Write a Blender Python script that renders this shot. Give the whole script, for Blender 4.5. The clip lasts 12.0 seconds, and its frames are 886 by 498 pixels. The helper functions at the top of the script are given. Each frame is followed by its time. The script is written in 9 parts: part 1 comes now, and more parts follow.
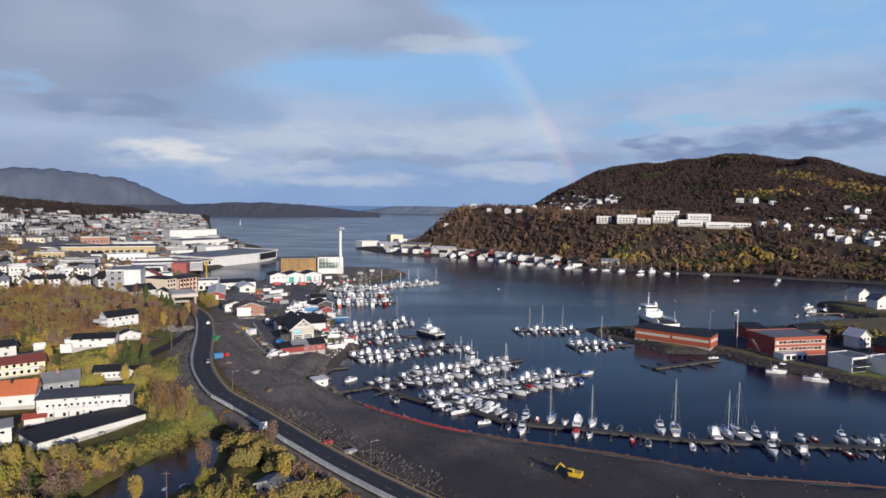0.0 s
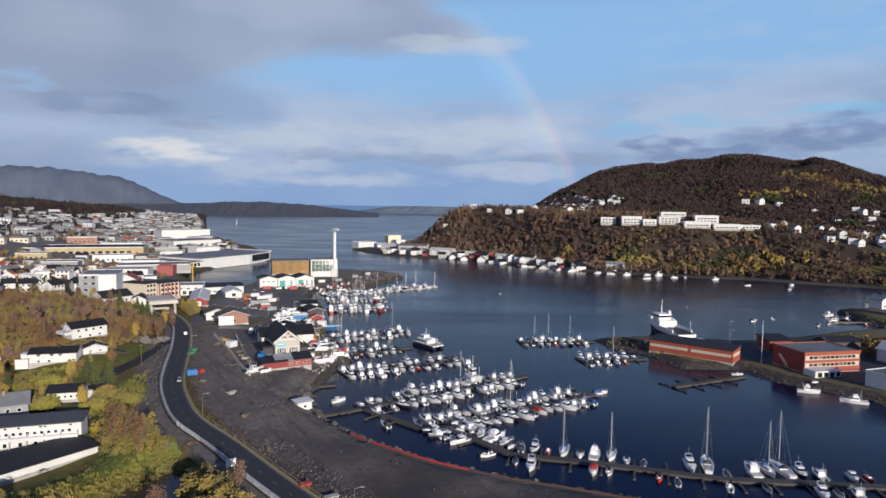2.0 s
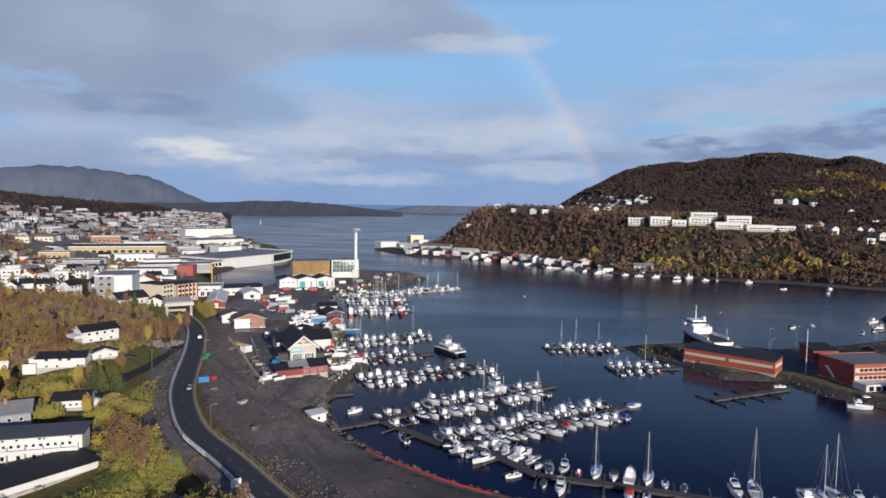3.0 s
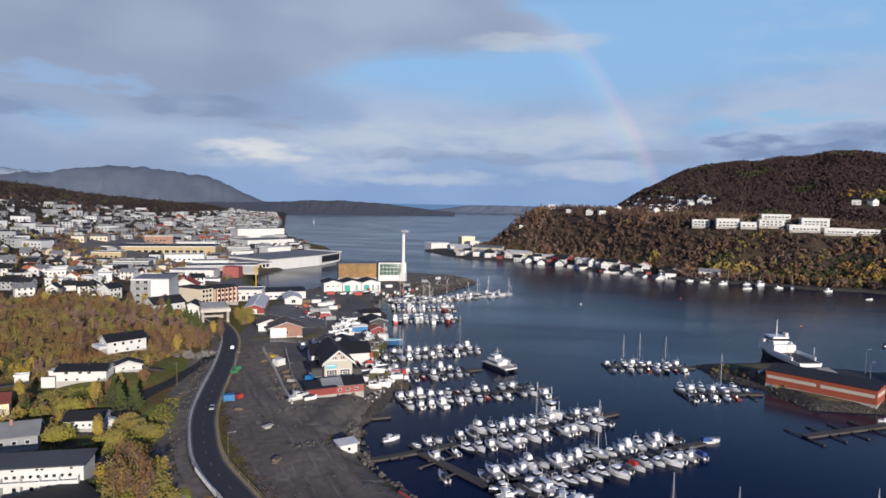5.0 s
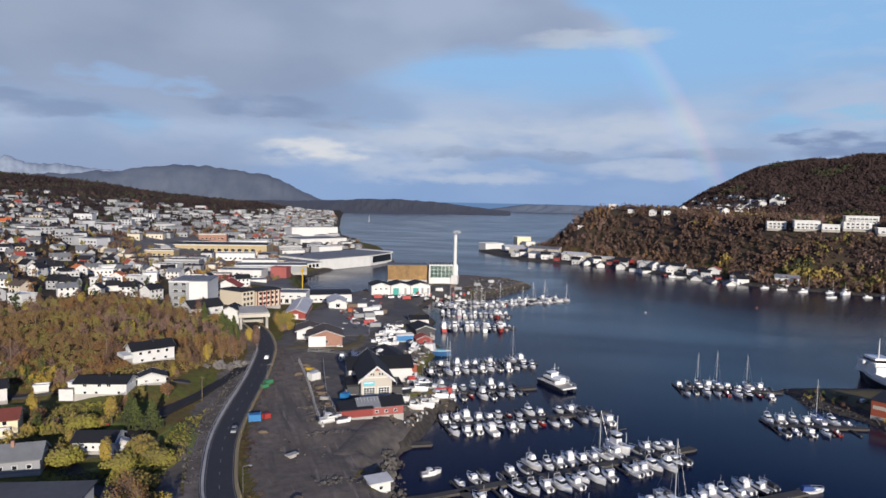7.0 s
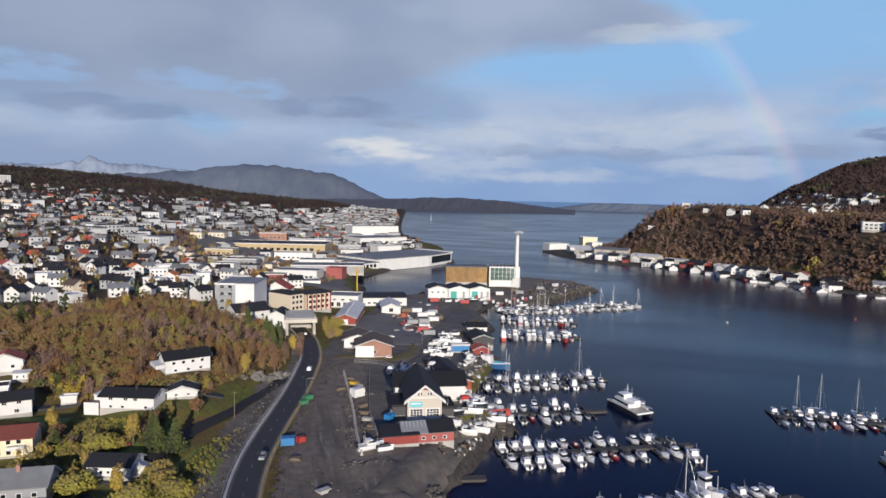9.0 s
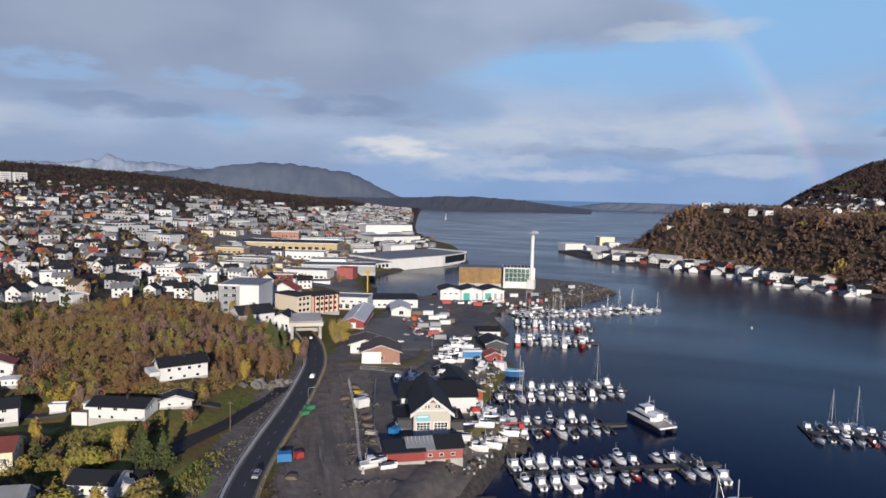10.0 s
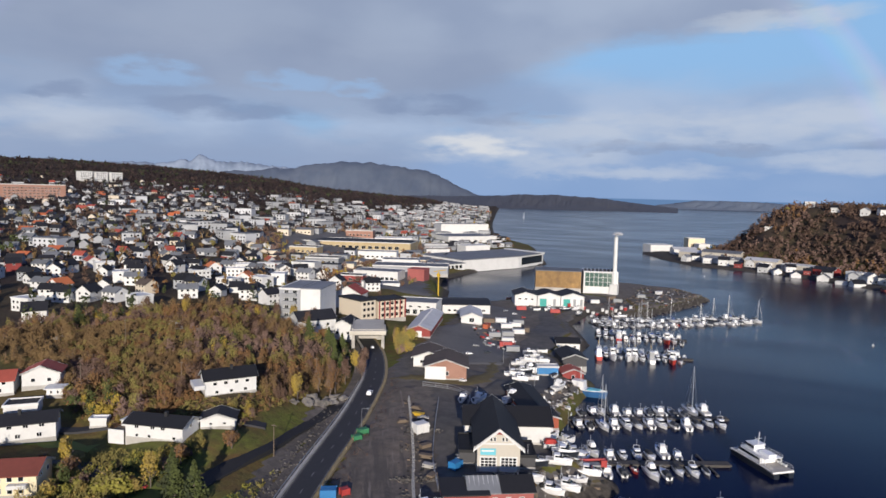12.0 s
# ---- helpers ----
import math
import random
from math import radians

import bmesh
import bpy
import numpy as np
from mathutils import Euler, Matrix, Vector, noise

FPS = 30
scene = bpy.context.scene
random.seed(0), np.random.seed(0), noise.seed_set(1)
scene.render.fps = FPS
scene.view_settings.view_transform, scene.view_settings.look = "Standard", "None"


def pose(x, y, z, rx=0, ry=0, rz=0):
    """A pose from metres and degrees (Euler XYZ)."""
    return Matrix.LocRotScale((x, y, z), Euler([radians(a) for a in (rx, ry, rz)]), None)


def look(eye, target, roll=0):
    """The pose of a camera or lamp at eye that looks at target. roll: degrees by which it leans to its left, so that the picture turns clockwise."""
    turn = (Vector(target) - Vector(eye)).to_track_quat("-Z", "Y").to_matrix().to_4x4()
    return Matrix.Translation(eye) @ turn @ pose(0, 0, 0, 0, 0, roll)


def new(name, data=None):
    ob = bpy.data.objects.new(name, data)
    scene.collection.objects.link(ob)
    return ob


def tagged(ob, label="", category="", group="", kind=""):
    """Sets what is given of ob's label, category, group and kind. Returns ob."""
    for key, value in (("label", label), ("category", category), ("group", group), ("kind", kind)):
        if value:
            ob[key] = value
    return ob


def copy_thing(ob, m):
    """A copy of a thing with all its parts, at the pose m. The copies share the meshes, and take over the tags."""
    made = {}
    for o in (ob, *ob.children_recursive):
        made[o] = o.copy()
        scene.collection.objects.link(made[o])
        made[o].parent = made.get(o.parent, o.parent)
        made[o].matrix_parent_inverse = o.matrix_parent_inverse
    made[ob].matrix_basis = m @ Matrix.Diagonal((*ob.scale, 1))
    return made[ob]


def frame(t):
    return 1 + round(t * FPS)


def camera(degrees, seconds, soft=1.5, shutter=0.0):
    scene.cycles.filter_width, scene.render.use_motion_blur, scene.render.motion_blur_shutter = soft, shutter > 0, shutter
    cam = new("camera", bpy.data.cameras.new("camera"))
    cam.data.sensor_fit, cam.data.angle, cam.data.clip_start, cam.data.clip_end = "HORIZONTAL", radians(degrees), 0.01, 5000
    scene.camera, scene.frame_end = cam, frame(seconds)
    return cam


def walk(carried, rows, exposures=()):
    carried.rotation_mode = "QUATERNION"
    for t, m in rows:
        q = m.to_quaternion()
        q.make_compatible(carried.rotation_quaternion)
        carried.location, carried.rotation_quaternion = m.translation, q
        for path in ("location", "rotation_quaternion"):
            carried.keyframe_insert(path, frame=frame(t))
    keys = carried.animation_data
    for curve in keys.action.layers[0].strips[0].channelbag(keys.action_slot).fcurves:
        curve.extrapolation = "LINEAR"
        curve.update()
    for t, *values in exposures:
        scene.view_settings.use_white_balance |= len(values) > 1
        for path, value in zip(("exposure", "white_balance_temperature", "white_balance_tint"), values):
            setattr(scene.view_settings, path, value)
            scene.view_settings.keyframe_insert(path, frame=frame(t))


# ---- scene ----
cam = camera(69.0, 12.0, soft=1.6)
PATH = [
    (0, (-0.48, -12.13, 74.89), (-4.32, 117.48, 65.92), 0.6),
    (0.5, (-0.62, -5.25, 75.00), (-4.39, 124.42, 66.03), 0.6),
    (1, (-0.79, 1.60, 75.10), (-4.50, 131.21, 66.07), 0.7),
    (1.5, (-0.99, 8.55, 75.22), (-4.69, 138.23, 66.25), 0.7),
    (2, (-1.16, 15.55, 75.34), (-4.80, 145.16, 66.36), 0.8),
    (2.5, (-1.30, 22.63, 75.48), (-6.05, 152.18, 66.44), 0.9),
    (3, (-1.42, 29.55, 75.62), (-9.74, 158.96, 66.46), 0.9),
    (5, (-1.86, 56.39, 76.84), (-20.71, 184.70, 67.42), 1.0),
    (5.5, (-2.22, 63.23, 76.99), (-24.06, 191.09, 67.43), 1.1),
    (6, (-2.69, 70.02, 77.17), (-27.59, 197.29, 67.55), 1.1),
    (6.5, (-3.38, 76.75, 77.30), (-30.16, 203.57, 67.55), 1.2),
    (7, (-4.28, 83.42, 77.39), (-34.11, 209.59, 67.51), 1.2),
    (8.8, (-8.25, 106.85, 77.31), (-44.72, 231.19, 66.98), 1.3),
    (9, (-8.80, 109.43, 77.31), (-50.79, 232.02, 66.91), 1.2),
    (9.5, (-10.08, 115.91, 77.40), (-54.93, 237.46, 66.81), 1.2),
    (10, (-11.57, 122.40, 77.47), (-56.42, 243.95, 66.74), 1.4),
    (10.5, (-13.22, 128.91, 77.53), (-58.01, 250.46, 66.74), 1.5),
    (11, (-14.90, 135.20, 77.58), (-59.68, 256.81, 66.66), 1.6),
    (11.5, (-16.67, 141.14, 77.66), (-63.47, 261.91, 66.61), 1.6),
    (12, (-18.49, 146.91, 77.75), (-77.70, 262.09, 66.31), 1.3),
]
walk(cam, [(t, look(eye, target, roll)) for t, eye, target, roll in PATH])

K = 1.3            # the plan below is drawn at 1 : 1.3; it is brought to true size at the end

# ---- sky, sun ----
SUN_EL, SUN_AZ = 13.5, 150.0            # degrees; azimuth clockwise from +y
world = bpy.data.worlds.new("world")
scene.world = world
world.use_nodes = True
WT = world.node_tree
WT.nodes.clear()


def wn(kind, **values):
    n = WT.nodes.new(kind)
    for k, v in values.items():
        if k == "op":
            n.operation = v
        elif k == "mode":
            n.blend_type = v
        elif k == "kind":
            n.data_type = v
    return n


def wlink(a, b):
    WT.links.new(a, b)


def wmath(op, a, b=None, c=None, clamp=False):
    n = WT.nodes.new("ShaderNodeMath")
    n.operation, n.use_clamp = op, clamp
    for i, v in enumerate((a, b, c)):
        if v is None:
            continue
        if isinstance(v, (int, float)):
            n.inputs[i].default_value = v
        else:
            wlink(v, n.inputs[i])
    return n.outputs[0]


def wstep(v, lo, hi):
    n = WT.nodes.new("ShaderNodeMapRange")
    n.interpolation_type = "SMOOTHSTEP"
    wlink(v, n.inputs[0])
    for i, x in zip((1, 2), (lo, hi)):
        if isinstance(x, (int, float)):
            n.inputs[i].default_value = x
        else:
            wlink(x, n.inputs[i])
    n.inputs[3].default_value, n.inputs[4].default_value = 0, 1
    return n.outputs[0]


def wmix(fac, a, b):
    n = WT.nodes.new("ShaderNodeMix")
    n.data_type, n.clamp_factor = "RGBA", True
    if isinstance(fac, (int, float)):
        n.inputs[0].default_value = fac
    else:
        wlink(fac, n.inputs[0])
    for i, v in ((6, a), (7, b)):
        if isinstance(v, tuple):
            n.inputs[i].default_value = (*v, 1)
        else:
            wlink(v, n.inputs[i])
    return n.outputs[2]


def wnoise(vec, scale, detail, rough):
    n = WT.nodes.new("ShaderNodeTexNoise")
    wlink(vec, n.inputs["Vector"])
    n.inputs["Scale"].default_value, n.inputs["Detail"].default_value, n.inputs["Roughness"].default_value = scale, detail, rough
    return n.outputs["Fac"]


def wcombine(x, y, z=0.0):
    n = WT.nodes.new("ShaderNodeCombineXYZ")
    for i, v in enumerate((x, y, z)):
        if isinstance(v, (int, float)):
            n.inputs[i].default_value = v
        else:
            wlink(v, n.inputs[i])
    return n.outputs[0]


def blob(az0, el0, raz, rel, soft=0.6):
    """A soft oval of the sky, 1 in its middle."""
    d = wmath("ADD", wmath("POWER", wmath("ABSOLUTE", wmath("DIVIDE", wmath("SUBTRACT", AZW, az0), raz)), 2),
              wmath("POWER", wmath("ABSOLUTE", wmath("DIVIDE", wmath("SUBTRACT", ELW, el0), rel)), 2))
    return wmath("SUBTRACT", 1, wstep(d, 1 - soft, 1 + soft))


coords = WT.nodes.new("ShaderNodeTexCoord")
split = WT.nodes.new("ShaderNodeSeparateXYZ")
wlink(coords.outputs["Generated"], split.inputs[0])
AZ = wmath("MULTIPLY", wmath("ARCTAN2", split.outputs[0], split.outputs[1]), 57.2958)
EL = wmath("MULTIPLY", wmath("ARCSINE", split.outputs[2]), 57.2958)
flat_vec = wcombine(wmath("MULTIPLY", AZ, 0.05), wmath("MULTIPLY", EL, 0.13))
warp = wmath("SUBTRACT", wnoise(flat_vec, 2.2, 5, 0.55), 0.5)
warp2 = wmath("SUBTRACT", wnoise(wcombine(wmath("MULTIPLY", AZ, 0.06), wmath("MULTIPLY", EL, 0.2), 7.3), 3.1, 5, 0.6), 0.5)
AZW = wmath("ADD", AZ, wmath("MULTIPLY", warp, 7))
ELW = wmath("ADD", EL, wmath("MULTIPLY", warp2, 2.6))

sky = WT.nodes.new("ShaderNodeTexSky")
sky.sky_type, sky.sun_disc = "NISHITA", False
sky.sun_elevation, sky.sun_rotation = radians(SUN_EL), radians(SUN_AZ)
sky.air_density, sky.dust_density, sky.ozone_density = 1.0, 0.6, 2.0
# clear air between the clouds: pale near the horizon, a deeper blue overhead
low_air = wmix(wstep(EL, 1, 14), (2.6, 4.0, 6.5), (2.7, 4.9, 8.0))
clear = wmix(wstep(EL, 16, 21.5), wmix(0.85, sky.outputs[0], low_air), wmix(0.93, sky.outputs[0], (0.28, 0.72, 2.75)))


def wseg(points, v):
    """A piecewise line through (input, output) pairs."""
    n = WT.nodes.new("ShaderNodeFloatCurve")
    lo, hi = points[0][0], points[-1][0]
    top = max(p[1] for p in points)
    c = n.mapping.curves[0]
    c.points[0].location = (0, points[0][1] / top)
    c.points[1].location = (1, points[-1][1] / top)
    for x, y in points[1:-1]:
        c.points.new((x - lo) / (hi - lo), y / top)
    n.mapping.update()
    wlink(wmath("DIVIDE", wmath("SUBTRACT", v, lo), hi - lo, clamp=True), n.inputs["Value"])
    return wmath("MULTIPLY", n.outputs[0], top)


def layer(col, mask, amount, colour):
    return wmix(wmath("MULTIPLY", mask, amount), col, colour)


def both(a, b):
    return wmath("MULTIPLY", a, b)


def top_of(*masks):
    m = masks[0]
    for k in masks[1:]:
        m = wmath("MAXIMUM", m, k)
    return m


def inverse(a):
    return wmath("SUBTRACT", 1, a)


fine_n = wnoise(wcombine(wmath("MULTIPLY", AZ, 0.11), wmath("MULTIPLY", EL, 0.34), 3.0), 2.0, 6, 0.52)
body_n = wnoise(wcombine(wmath("MULTIPLY", AZ, 0.06), wmath("MULTIPLY", EL, 0.2), 11.0), 2.0, 5, 0.45)
bank_n = wnoise(wcombine(wmath("MULTIPLY", AZ, 0.05), wmath("MULTIPLY", EL, 0.10), 5.0), 2.0, 5, 0.42)
# the soft lavender-grey layer over the whole lower sky, thinner to the right
veil_top = wseg([(-60, 14), (-30, 12.5), (-18, 10.6), (-8, 9.6), (0, 9.4), (8, 9.5), (16, 10.5), (30, 11.5), (60, 12)], AZ)
veil = both(inverse(wstep(wmath("SUBTRACT", ELW, veil_top), -2.6, 1.2)), wstep(body_n, 0.24, 0.46))
col = layer(clear, veil, 0.86, wmix(wstep(bank_n, 0.36, 0.62), (2.9, 3.85, 5.75), (4.0, 4.85, 6.5)))
# pale cirrus to the right
col = layer(col, both(wstep(fine_n, 0.44, 0.7), both(wstep(AZ, 8, 20), inverse(wstep(EL, 12, 19)))), 0.35, (4.2, 5.2, 6.9))
# blue-grey depth of the rain far out, and darker shreds at the right
col = layer(col, both(inverse(wstep(ELW, 1.6, 5.2)), inverse(wstep(AZ, 12, 26))), 0.72, (2.1, 3.4, 5.95))
shreds = both(top_of(blob(29, 5.6, 6.5, 1.0), blob(21, 4.4, 6, 0.8), blob(37, 6.6, 8, 1.6), blob(17, 5.3, 4, 0.6)), wstep(fine_n, 0.32, 0.56))
col = layer(col, shreds, 0.85, (1.75, 2.5, 4.3))
gaps = both(top_of(blob(18.5, 7.0, 5.5, 0.55), blob(31, 7.6, 6, 0.45)), wstep(fine_n, 0.3, 0.55))
col = layer(col, gaps, 0.7, (2.5, 5.0, 7.3))
# lit heaps and streaks above the horizon
heaps = top_of(blob(-23.6, 3.8, 6.5, 1.3, 0.98), blob(-14.5, 5.5, 7.5, 1.4, 0.98), blob(-6, 5.7, 7, 1.3, 0.98), blob(3.0, 5.9, 5.5, 1.6, 0.98), blob(3.6, 2.8, 5.5, 0.9, 0.98), blob(-17.0, 2.9, 6, 1.0, 0.98), blob(-60, 4.9, 8, 1.5, 0.98), blob(-12, 2.1, 9, 0.6, 0.98))
col = layer(col, both(heaps, wstep(fine_n, 0.24, 0.60)), 0.62, (5.2, 5.75, 6.75))
col = layer(col, both(blob(-24.0, 4.0, 4.2, 0.8, 0.98), wstep(fine_n, 0.30, 0.58)), 0.8, (7.0, 7.1, 7.3))
under = both(top_of(blob(-11.5, 4.1, 5.5, 0.6), blob(-3.5, 4.0, 5, 0.55), blob(9, 4.2, 4, 0.6), blob(-20.5, 6.4, 4, 0.7)), wstep(fine_n, 0.36, 0.6))
col = layer(col, under, 0.55, (2.6, 3.2, 4.6))
# the grey bank over the upper left, its lower edge falling to the left and a pointed tip at the right
bank_low = wseg([(-62, 8.4), (-50, 8.0), (-40, 8.2), (-30, 8.2), (-24, 9.2), (-18, 10.9), (-13, 12.2), (-7, 12.9), (4, 13.2), (12, 13.2)], AZ)
bank = both(wstep(wmath("SUBTRACT", ELW, bank_low), -0.9, 1.3), inverse(wstep(wmath("ADD", AZW, wmath("MULTIPLY", wmath("SUBTRACT", EL, 13.5), 1.5)), 0.6, 4.6)))
bank = both(bank, inverse(wmath("MULTIPLY", wstep(EL, 17, 23), 0.85)))
hole = top_of(blob(-40.5, 9.0, 3.6, 0.9), blob(-51.5, 8.9, 3.6, 1.0), blob(-35, 8.8, 2.2, 0.7))
bank_col = wmix(wstep(bank_n, 0.30, 0.70), (2.85, 3.45, 4.85), (3.6, 4.25, 5.6))
col = layer(col, bank, 0.95, bank_col)
# its heavy underside on the left, and the breaks in it
heavy = both(inverse(wstep(AZW, -27, -15)), both(wstep(ELW, 5.0, 7.2), inverse(wstep(ELW, 9.5, 13.5))))
col = layer(col, heavy, 0.5, (2.3, 2.95, 4.4))
col = layer(col, both(top_of(blob(-29, 7.6, 5.5, 0.8), blob(-58, 7.0, 2.4, 0.7), blob(-46, 6.4, 6, 0.9)), wstep(fine_n, 0.3, 0.55)), 0.5, (1.9, 2.5, 4.0))
col = layer(col, both(hole, wstep(fine_n, 0.3, 0.52)), 0.75, (2.9, 4.4, 6.8))
col = layer(col, both(inverse(wstep(AZ, -44, -14)), wstep(EL, 9, 13)), 0.35, (2.3, 2.8, 4.0))
# grey murk round the mountains
col = layer(col, both(inverse(wstep(AZ, -33, -26)), inverse(wstep(ELW, 2.5, 5.8))), 0.55, (3.0, 3.5, 4.7))
# the tip of the bank, lit from the side
col = layer(col, both(blob(-0.5, 13.7, 5.2, 0.75, 0.95), wstep(fine_n, 0.25, 0.55)), 0.6, (5.2, 5.7, 6.5))
# rainbow, a ring opposite the sun
anti = Vector((math.sin(radians(SUN_AZ - 180)) * math.cos(radians(SUN_EL)), math.cos(radians(SUN_AZ - 180)) * math.cos(radians(SUN_EL)), -math.sin(radians(SUN_EL))))
dot = WT.nodes.new("ShaderNodeVectorMath")
dot.operation = "DOT_PRODUCT"
wlink(coords.outputs["Generated"], dot.inputs[0])
dot.inputs[1].default_value = anti
ring = wmath("MULTIPLY", wmath("ARCCOSINE", dot.outputs["Value"]), 57.2958)
bow = WT.nodes.new("ShaderNodeValToRGB")
ramp = bow.color_ramp
ramp.elements[0].position, ramp.elements[0].color = 0.0, (0, 0, 0, 1)
ramp.elements[1].position, ramp.elements[1].color = 1.0, (0, 0, 0, 1)
for p, c in ((0.25, (0.3, 0.2, 0.7)), (0.42, (0.2, 0.55, 0.7)), (0.55, (0.6, 0.8, 0.3)), (0.68, (1.2, 0.85, 0.25)), (0.82, (1.3, 0.4, 0.25))):
    ramp.elements.new(p).color = (*c, 1)
wlink(wmath("DIVIDE", wmath("SUBTRACT", ring, 39.8), 3.2, clamp=True), bow.inputs[0])
glow = WT.nodes.new("ShaderNodeVectorMath")
glow.operation = "SCALE"
wlink(bow.outputs[0], glow.inputs[0])
wlink(wmath("MULTIPLY", wmath("MULTIPLY", wmath("SUBTRACT", 1, wstep(EL, 11, 18)), wstep(EL, 0.3, 2.4)), 0.62), glow.inputs["Scale"])
add = WT.nodes.new("ShaderNodeVectorMath")
add.operation = "ADD"
wlink(col, add.inputs[0])
wlink(glow.outputs[0], add.inputs[1])
# below the horizon: the far sea
col = wmix(wmath("SUBTRACT", 1, wstep(EL, -0.26, -0.16)), add.outputs[0], (1.25, 2.25, 4.1))
back = WT.nodes.new("ShaderNodeBackground")
back.inputs["Strength"].default_value = 0.105
wlink(col, back.inputs["Color"])
wout = WT.nodes.new("ShaderNodeOutputWorld")
wlink(back.outputs[0], wout.inputs["Surface"])

sun = new("sun", bpy.data.lights.new("sun", "SUN"))
sun.data.energy, sun.data.angle, sun.data.color = 4.8, radians(0.55), (1.0, 0.90, 0.78)
sun_way = Vector((math.sin(radians(SUN_AZ)) * math.cos(radians(SUN_EL)), math.cos(radians(SUN_AZ)) * math.cos(radians(SUN_EL)), math.sin(radians(SUN_EL))))
sun.matrix_world = look(sun_way * 300, (0, 0, 0))


# ---- materials ----
def material(name, colour, second=None, rough=0.7, grain=3.0, amount=0.5, metal=0.0, bump=0.0, bump_scale=20.0, per_object=0.0, stain=0.0, spec=0.5, island=0.0, leafy=0.0):
    """A procedural surface: two colours mixed by a fine and a broad noise, with relief. leafy: how far a leaf spray stands for many leaves turned to the light."""
    m = bpy.data.materials.new(name)
    m.use_nodes = True
    t = m.node_tree
    b = t.nodes["Principled BSDF"]
    b.inputs["Roughness"].default_value, b.inputs["Metallic"].default_value = rough, metal
    b.inputs["Specular IOR Level"].default_value = spec
    second = second or tuple(c * 0.72 for c in colour)
    geo = t.nodes.new("ShaderNodeNewGeometry")

    def noise_fac(scale, detail=5.0):
        n = t.nodes.new("ShaderNodeTexNoise")
        n.inputs["Scale"].default_value, n.inputs["Detail"].default_value, n.inputs["Roughness"].default_value = scale / K, detail, 0.6
        t.links.new(geo.outputs["Position"], n.inputs["Vector"])
        return n.outputs["Fac"]

    def mixed(fac, a, c):
        n = t.nodes.new("ShaderNodeMix")
        n.data_type = "RGBA"
        for i, v in ((0, fac), (6, a), (7, c)):
            if isinstance(v, tuple):
                n.inputs[i].default_value = (*v, 1)
            elif isinstance(v, float):
                n.inputs[i].default_value = v
            else:
                t.links.new(v, n.inputs[i])
        return n.outputs[2]

    def ranged(v, lo, hi, to):
        n = t.nodes.new("ShaderNodeMapRange")
        t.links.new(v, n.inputs[0])
        n.inputs[1].default_value, n.inputs[2].default_value, n.inputs[3].default_value, n.inputs[4].default_value = lo, hi, 0, to
        return n.outputs[0]

    c = mixed(ranged(noise_fac(grain), 0.3, 0.7, amount), colour, second)
    if stain:
        c = mixed(ranged(noise_fac(grain * 0.13, 6), 0.45, 0.72, stain), c, tuple(x * 0.55 for x in second))
    if per_object or island:
        r = t.nodes.new("ShaderNodeObjectInfo").outputs["Random"] if per_object else geo.outputs["Random Per Island"]
        h = t.nodes.new("ShaderNodeHueSaturation")
        k = per_object or island
        n = t.nodes.new("ShaderNodeMapRange")
        t.links.new(r, n.inputs[0])
        n.inputs[3].default_value, n.inputs[4].default_value = 1 - k, 1 + k
        t.links.new(n.outputs[0], h.inputs["Value"])
        n2 = t.nodes.new("ShaderNodeMapRange")
        t.links.new(r, n2.inputs[0])
        n2.inputs[3].default_value, n2.inputs[4].default_value = 0.5 - k * 0.03, 0.5 + k * 0.02
        t.links.new(n2.outputs[0], h.inputs["Hue"])
        t.links.new(c, h.inputs["Color"])
        c = h.outputs[0]
    t.links.new(c, b.inputs["Base Color"])
    if leafy:
        mixn = t.nodes.new("ShaderNodeMix")
        mixn.data_type = "VECTOR"
        mixn.inputs[0].default_value = leafy
        t.links.new(geo.outputs["Normal"], mixn.inputs[4])
        mixn.inputs[5].default_value = (0.38, -0.66, 0.64)
        unit = t.nodes.new("ShaderNodeVectorMath")
        unit.operation = "NORMALIZE"
        t.links.new(mixn.outputs[1], unit.inputs[0])
        t.links.new(unit.outputs[0], b.inputs["Normal"])
    if bump:
        n = t.nodes.new("ShaderNodeBump")
        n.inputs["Strength"].default_value, n.inputs["Distance"].default_value = 0.8, bump
        t.links.new(noise_fac(bump_scale, 4), n.inputs["Height"])
        t.links.new(n.outputs[0], b.inputs["Normal"])
    return m


